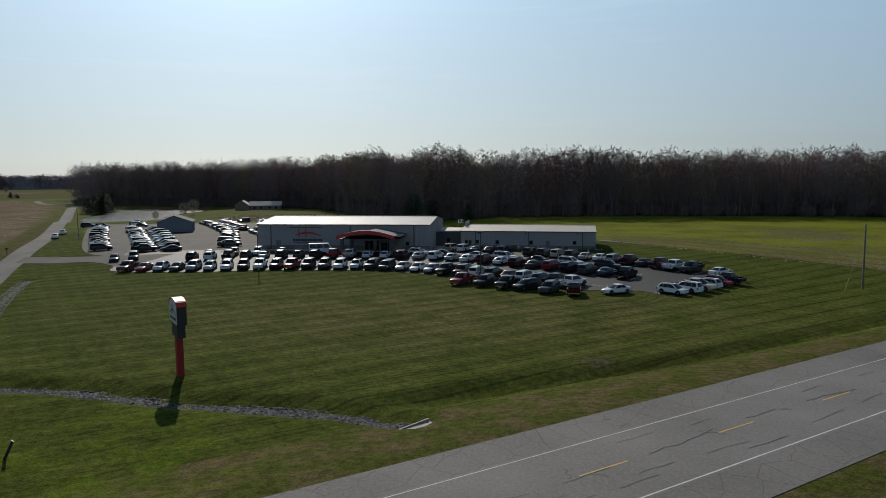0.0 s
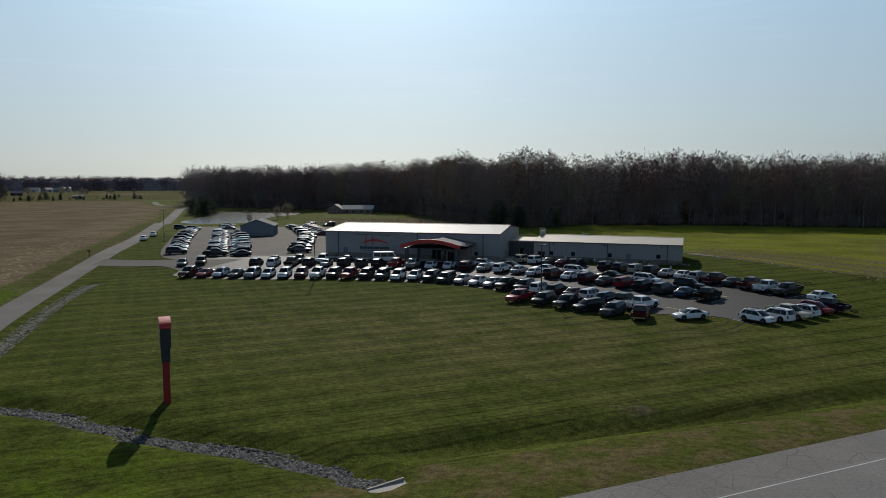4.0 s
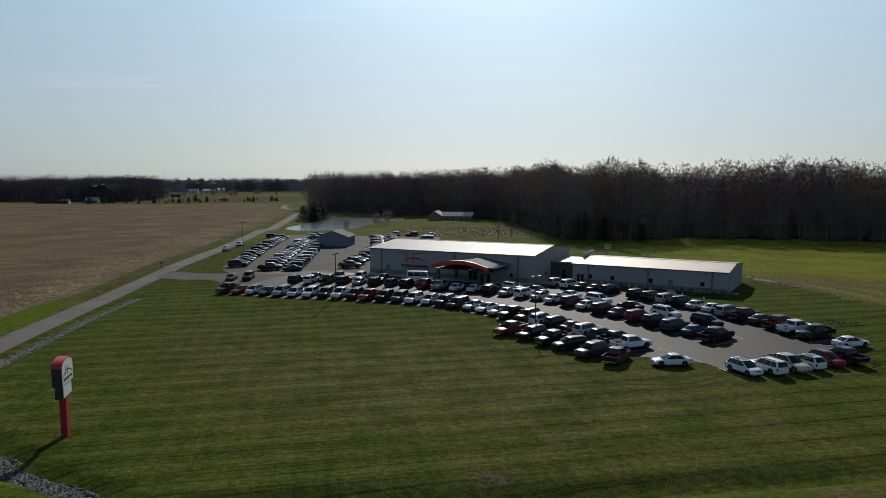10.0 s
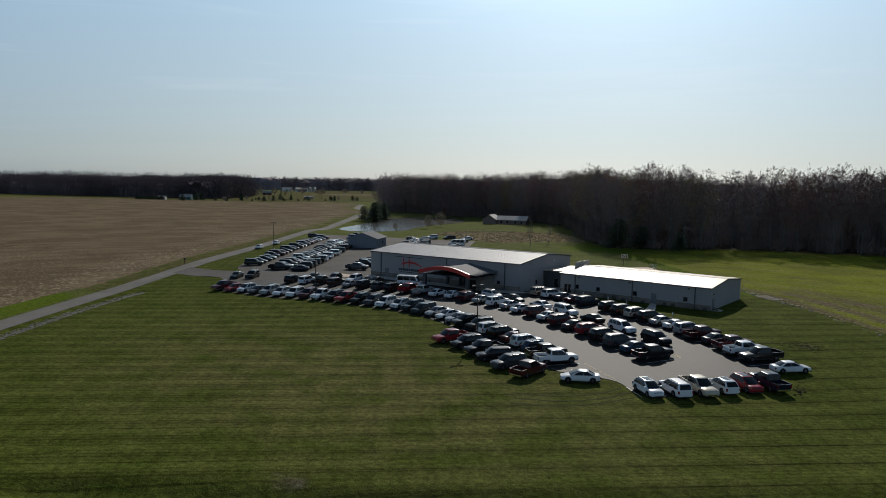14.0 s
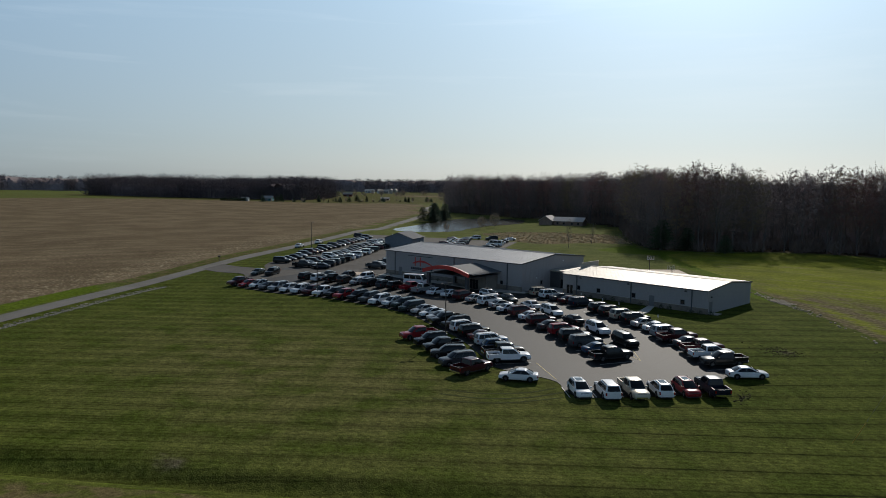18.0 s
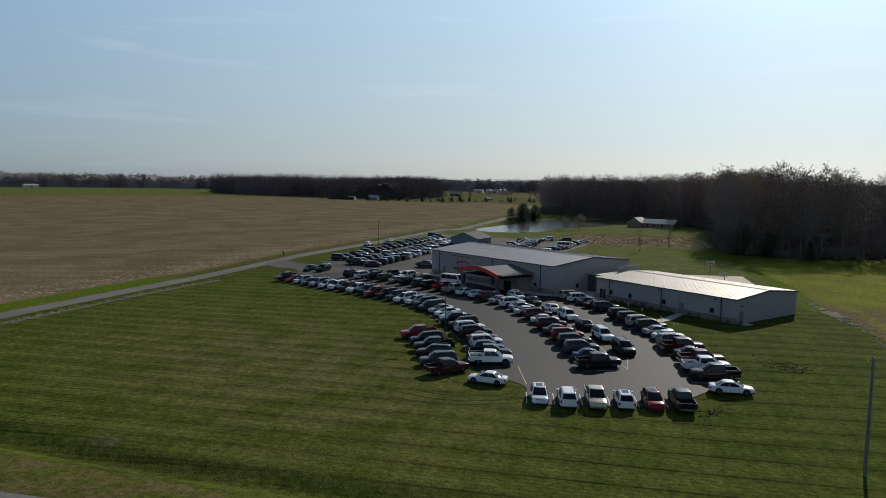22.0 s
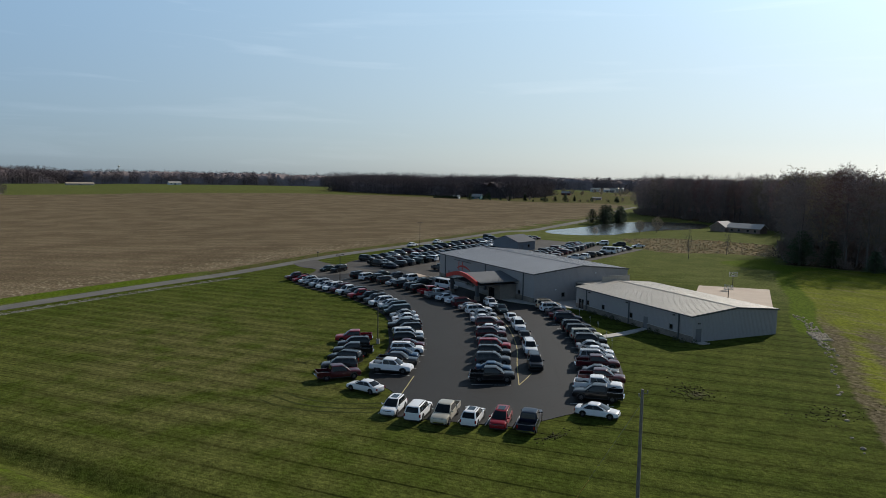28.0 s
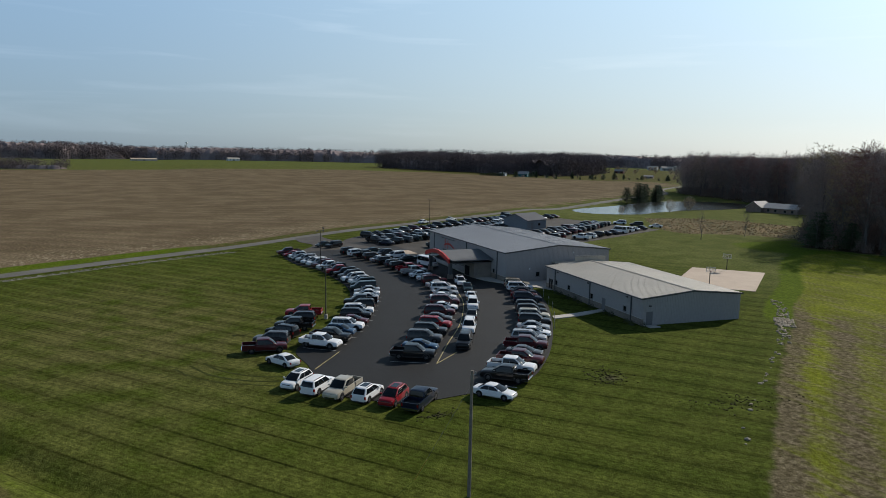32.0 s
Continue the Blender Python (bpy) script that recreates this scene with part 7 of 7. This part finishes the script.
# ---- mailbox and posts ----
mb = thing("mailbox", "dark mailbox on a post beside the lane", "mailbox", m=pose(-116, 147, land1(-116, 147), 0, 0, 33) @ Matrix.Scale(1.25, 4))
g = Geo()
g.box(-0.06, 0.06, -0.06, 0.06, -0.3, 1.05)
part("post", g, M_BRONZE, mb)
g = Geo()
sec = [(-0.13, 1.05), (0.13, 1.05)] + [(0.13 * math.cos(a), 1.2 + 0.13 * math.sin(a)) for a in np.linspace(0, math.pi, 9)]
g.hexa([(-0.28, y, z) for y, z in sec], [(0.28, y, z) for y, z in sec])
part("box", g, M_BLACK, mb)
st_ = thing("marker_post", "dark leaning marker post in the roadside grass", "post", m=pose(-31.6, 41.6, land1(-31.6, 41.6), 0, 25, 20))
g = Geo()
g.box(-0.09, 0.09, -0.04, 0.04, -0.3, 1.3)
part("stake", g, M_BLACK, st_)
for x, y in ((-6.5, 162.6), (-0.2, 159.9), (4.2, 158.0), (10.6, 154.4), (14.6, 152.0)):
    p_ = thing("parking_sign", "small white parking sign on a steel post", "sign", "parking signs", m=pose(x, y, land1(x, y), 0, 0, -28))
    g = Geo()
    g.tube((0, 0, -0.3), (0, 0, 1.5), 0.03, 0.03, 6)
    part("post", g, M_STEEL, p_)
    g = Geo()
    g.box(-0.15, 0.15, -0.045, -0.03, 1.1, 1.55)
    part("plate", g, M_PANELWHITE, p_)


# ---- painted lines of the car park ----
def line_mark(pts, w, material, label):
    tagged(strip("parking_line", pts, w, max(2, 6 * len(pts)), 0.062, material), label, "road marking", "parking lines", "structure")


def stall_lines(line, n, half, material=M_WHITE, skip=()):
    p = rounded(line, 4 * n + 1)
    for i in range(n + 1):
        k = 4 * i
        t = p[min(k + 1, len(p) - 1)] - p[max(k - 1, 0)]
        t = t / np.hypot(*t)
        q = np.array((-t[1], t[0]))
        if i not in skip:
            line_mark([p[k] - q * half, p[k] + q * half], 0.11, material, "faded white stall line on the asphalt")


stall_lines([(-63, 131.2), (-50, 134.2), (-40, 135), (-30, 135.2), (-20, 133.4), (-11.6, 130.2), (-2.7, 126.5), (5.2, 121.8), (10.5, 117.5)], 24, 2.5)
stall_lines([(22.6, 111.4), (35.4, 124.7)], 6, 2.0, skip=(6,))
stall_lines([(-14, 161.2), (-8.6, 158.9), (2.5, 154.2), (10.4, 150.4), (17.4, 146), (25.9, 139.7), (33, 133)], 17, 2.5)
stall_lines([(-62, 145.2), (-52, 147.2), (-43, 148.2), (-30, 148.5), (-20, 147.8), (-9.4, 144.2), (2.7, 138.2), (10.5, 133.4), (20.8, 126.8)], 24, 2.5)
for pts in ([(12.6, 119.8), (18.9, 115.1)], [(-20, 150.6), (-7.1, 146.8), (6.0, 140.4), (15, 134.6), (22.7, 129.8)], [(22.7, 129.8), (19.4, 134.0)]):
    line_mark(pts, 0.12, M_LOTYELLOW, "yellow painted line between the rows")

# ---- tar seams on the highway ----
_rt = random.Random(8)


def seam(pts, w, k):
    tagged(strip("tar_seam", pts, w, 5 * len(pts), 0.046 + 0.0004 * (k % 9), M_TAR, HW_Z), "thin dark crack wandering along the highway", "road repair", "tar seams", "structure")


_u, _s, _k = 10.0, 28.3, 0
while _u < 100:                                    # the broken joint along the centre, with short side cracks
    pts = []
    for _ in range(_rt.randrange(5, 10)):
        pts.append(_far(_s, _u))
        _u += _rt.uniform(0.5, 1.2)
        _s = min(max(_s + _rt.uniform(-0.22, 0.22), 27.9), 28.9)
    seam(pts, _rt.uniform(0.04, 0.075), _k)
    for _ in range(_rt.randrange(1, 4)):
        u, q = _u - _rt.uniform(0.5, 4.5), _s
        side_ = _rt.choice((-1, 1))
        br = []
        for _ in range(_rt.randrange(3, 6)):
            br.append(_far(q, u))
            u, q = u + _rt.uniform(-0.25, 0.45), q + side_ * _rt.uniform(0.15, 0.45)
        seam(br, _rt.uniform(0.03, 0.055), _k + 3)
    _u += _rt.uniform(0.3, 3.0)
    _k += 1
for _k in range(16):                               # a few more along the wheel tracks
    u, q = _rt.uniform(15, 95), _rt.choice((25.6, 26.4, 30.3, 31.0)) + _rt.uniform(-0.3, 0.3)
    pts = []
    for _ in range(_rt.randrange(3, 8)):
        pts.append(_far(q, u))
        u, q = u + _rt.uniform(0.4, 1.0), q + _rt.uniform(-0.1, 0.1)
    seam(pts, _rt.uniform(0.03, 0.05), _k + 5)

# ---- shrubs along the wing and the hall ----


def shrub_mesh(seed, h):
    r = random.Random(seed)
    g = Geo()
    for _ in range(130):
        a, e = r.uniform(0, 6.28), r.random()
        rad = h * 0.55 * math.sqrt(e)
        p = Vector((math.cos(a) * rad, math.sin(a) * rad, h * r.uniform(0.05, 1.0) * (1 - 0.5 * e)))
        d = Vector((r.uniform(-1, 1), r.uniform(-1, 1), r.uniform(-0.2, 1))).normalized() * h * 0.16
        s = d.cross(Vector((r.uniform(-1, 1), r.uniform(-1, 1), 0.3))).normalized() * h * 0.06
        g.face([p - s, p + s, p + d])
    return g.mesh("shrub", [M_SHRUB])


_sm = [shrub_mesh(k, 1.0) for k in range(3)]
for k, (x, y) in enumerate([(-8, 164.6), (-6.6, 164.7), (-3.2, 164.5), (-1.4, 164.8), (0.6, 164.6), (4.6, 164.6), (9.0, 164.5), (10.6, 164.6), (14.9, 164.6), (16.6, 164.4), (18.2, 165.4), (-46, 161.4), (-44, 161.4), (-59.5, 161.3)]):
    ob = new("shrub", _sm[k % 3])
    y += 0.061 * (WX1 - x) if -12 < x < 17 else 0
    ob.matrix_basis = pose(x, y, land1(x, y), 0, 0, k * 50) @ Matrix.Diagonal((0.9, 0.9, 0.75 + 0.1 * (k % 4), 1))
    tagged(ob, "small dark shrub planted along the building front", "shrub", "shrubs")
bed = tagged(ribbon("planting_bed", [(-69, 155.5), (-66, 155), (-62.8, 155.6)], [(-69, 158.8), (-66, 159), (-62.8, 159)], 12, 4, 0.16, M_COURT), "bare tan planting bed with a kerb by the hall", "planting bed", kind="structure")


# ---- farm across the field ----
def barn(name, label, x, y, w, d, ze, zr, turn, wall_m, roof_m, category="barn"):
    top = thing(name, label, category, "far farm", m=pose(x, y, land1(x, y), 0, 0, turn))
    g = Geo()
    g.box(-w / 2, w / 2, -d / 2, d / 2, -0.6, ze)
    for s in (-1, 1):
        g.hexa([(s * w / 2, -d / 2, ze), (s * w / 2, d / 2, ze), (s * w / 2, 0, zr)], [(s * (w / 2 - 0.1), -d / 2, ze), (s * (w / 2 - 0.1), d / 2, ze), (s * (w / 2 - 0.1), 0, zr)])
    part("wall", g, wall_m, top)
    for s in (-1, 1):
        g = Geo()
        q = [(-w / 2 - 0.4, s * (d / 2 + 0.4), ze - 0.2), (w / 2 + 0.4, s * (d / 2 + 0.4), ze - 0.2), (w / 2 + 0.4, 0, zr), (-w / 2 - 0.4, 0, zr)]
        g.hexa(q, [(a, b, c + 0.2) for a, b, c in q])
        part("roof", g, roof_m, top)
    g = Geo()
    g.box(-1.8, 1.8, -d / 2 - 0.06, -d / 2 - 0.01, 0, ze * 0.75)
    part("door", g, M_DOORGREY, top)
    for s in (-1, 1):
        g = Geo()
        g.box(s * w * 0.3 - 0.7, s * w * 0.3 + 0.7, -d / 2 - 0.05, -d / 2 - 0.01, ze * 0.35, ze * 0.7)
        part("window", g, M_WINDOW, top)
    return top


M_BARNRED = mat("dark red boards", (0.11, 0.03, 0.025), rough=0.8, vary=0.25)
M_BARNWHITE = mat("white boards", (0.6, 0.6, 0.58), rough=0.7, vary=0.15)
M_TEAL = mat("teal boards", (0.03, 0.14, 0.15), rough=0.7, vary=0.15)
barn("barn", "dark red barn on the far farm", -799, 766, 14, 9, 3.4, 6.2, 45, M_BARNRED, M_SHINGLE)
barn("barn", "long white barn with a bright roof", -1024, 1012, 19, 11, 5, 8, 40, M_BARNWHITE, M_ROOF)
barn("barn", "small white farm shed beside the barns", -996, 1016, 11, 9, 5, 8, 70, M_BARNWHITE, M_ROOF)
barn("barn", "wide grey farm shed beside the barns", -980, 1018, 10, 8, 5, 8, 40, M_SIDING, M_ROOF)
barn("farmhouse", "low farmhouse among bare trees", -606, 667, 11, 6, 2.4, 3.6, 40, M_BRICK, M_SHINGLE, "house")
barn("farmhouse", "teal house across the stubble field", -627, 503, 12, 8, 3.2, 6, 35, M_TEAL, M_SHINGLE, "house")
barn("barn", "white shed across the stubble field", -640, 482, 8, 5, 2.6, 4, 35, M_BARNWHITE, M_ROOF)
# barn shape put in place of a long pale tan patch
barn("barn", "long pale barn beyond the green strip", -1345, 86, 46, 12, 3, 5, 100, M_CONCRETE, M_COURT)
barn("barn", "white shed beyond the green strip", -1388, 253, 24, 11, 4, 6.5, 100, M_BARNWHITE, M_ROOF)
for x, y in ((-964, 1016), (-957, 1022)):
    t_ = thing("silo", "pale round grain silo on the far farm", "silo", "far farm", m=pose(x, y, land1(x, y)))
    g = Geo()
    g.tube((0, 0, -0.5), (0, 0, 7.5), 3.6, 3.6, 20)
    part("drum", g, M_ROOF, t_, smooth=True)
    g = Geo()
    g.tube((0, 0, 7.5), (0, 0, 10), 3.7, 0.3, 20)
    part("cone_roof", g, M_ROOF, t_)
wt = thing("water_tower", "pale water tower far off above the woods", "water tower", m=pose(-4400, 302, land1(-4400, 302)))
g = Geo()
g.tube((0, 0, -1), (0, 0, 47), 2.2, 1.6, 12)
part("stem", g, M_PANELWHITE, wt, smooth=True)
g = Geo()
_pr = [(1.6, 46), (5.5, 48.5), (7.0, 51.5), (6.3, 54.5), (3.6, 56.6), (0.4, 57.3)]
g.loft([[(q * math.cos(2 * math.pi * k / 16), q * math.sin(2 * math.pi * k / 16), z) for k in range(16)] for q, z in _pr])
part("tank", g, M_PANELWHITE, wt, smooth=True)
_rf = random.Random(31)
for k in range(16):
    f = k / 15
    x, y = -648 + 14 * f, 456 + 22 * f
    place_tree("cedar", x, y, _rf.uniform(0.28, 0.45), k * 40, "small dark conifer in a row across the field", "conifer row")
for k in range(46):
    x, y = -575 - 0.5 * (k % 7) * 12 + _rf.uniform(-15, 15) + 65 * (k / 46.0), 480 + 190 * (k / 46.0) + _rf.uniform(-10, 10)
    place_tree("cedar" if k % 3 == 0 else "round" if k % 3 == 1 else "conifer", x, y, _rf.uniform(0.22, 0.75), k * 40, "tree around the far houses", "trees of the far farm")
for k in range(22):
    place_tree("round", -790 + _rf.uniform(-130, 90), 830 + _rf.uniform(-90, 130), _rf.uniform(0.8, 1.5), k * 40, "bare tree around the far barns", "trees of the far farm")

# wheel marks on the lawn
M_MUD = mat("muddy wheel mark", (0.038, 0.046, 0.010), rough=0.95, scale=2, vary=0.45, spec=0.05)
for _m, _wd, _pts in ((M_MUD, 0.34, [(22.4, 111.8), (20.6, 107.0), (17.0, 103.0), (12.4, 100.9)]), (M_MUD, 0.32, [(20.8, 112.2), (19.2, 108.0), (15.8, 104.4), (11.8, 102.5)]),
                      (M_MUD, 0.26, [(23.4, 109.6), (20.4, 104.2), (17.0, 100.9), (13.0, 99.0)]), (M_MUD, 0.18, [(-9.3, 114.2), (-12.6, 111.4), (-17.0, 109.6)])):
    tagged(strip("wheel_mark", rounded(_pts, 24), _wd, 30, 0.022, _m), "curved wheel mark pressed into the mown lawn", "wheel mark", "wheel marks on the lawn", "structure")
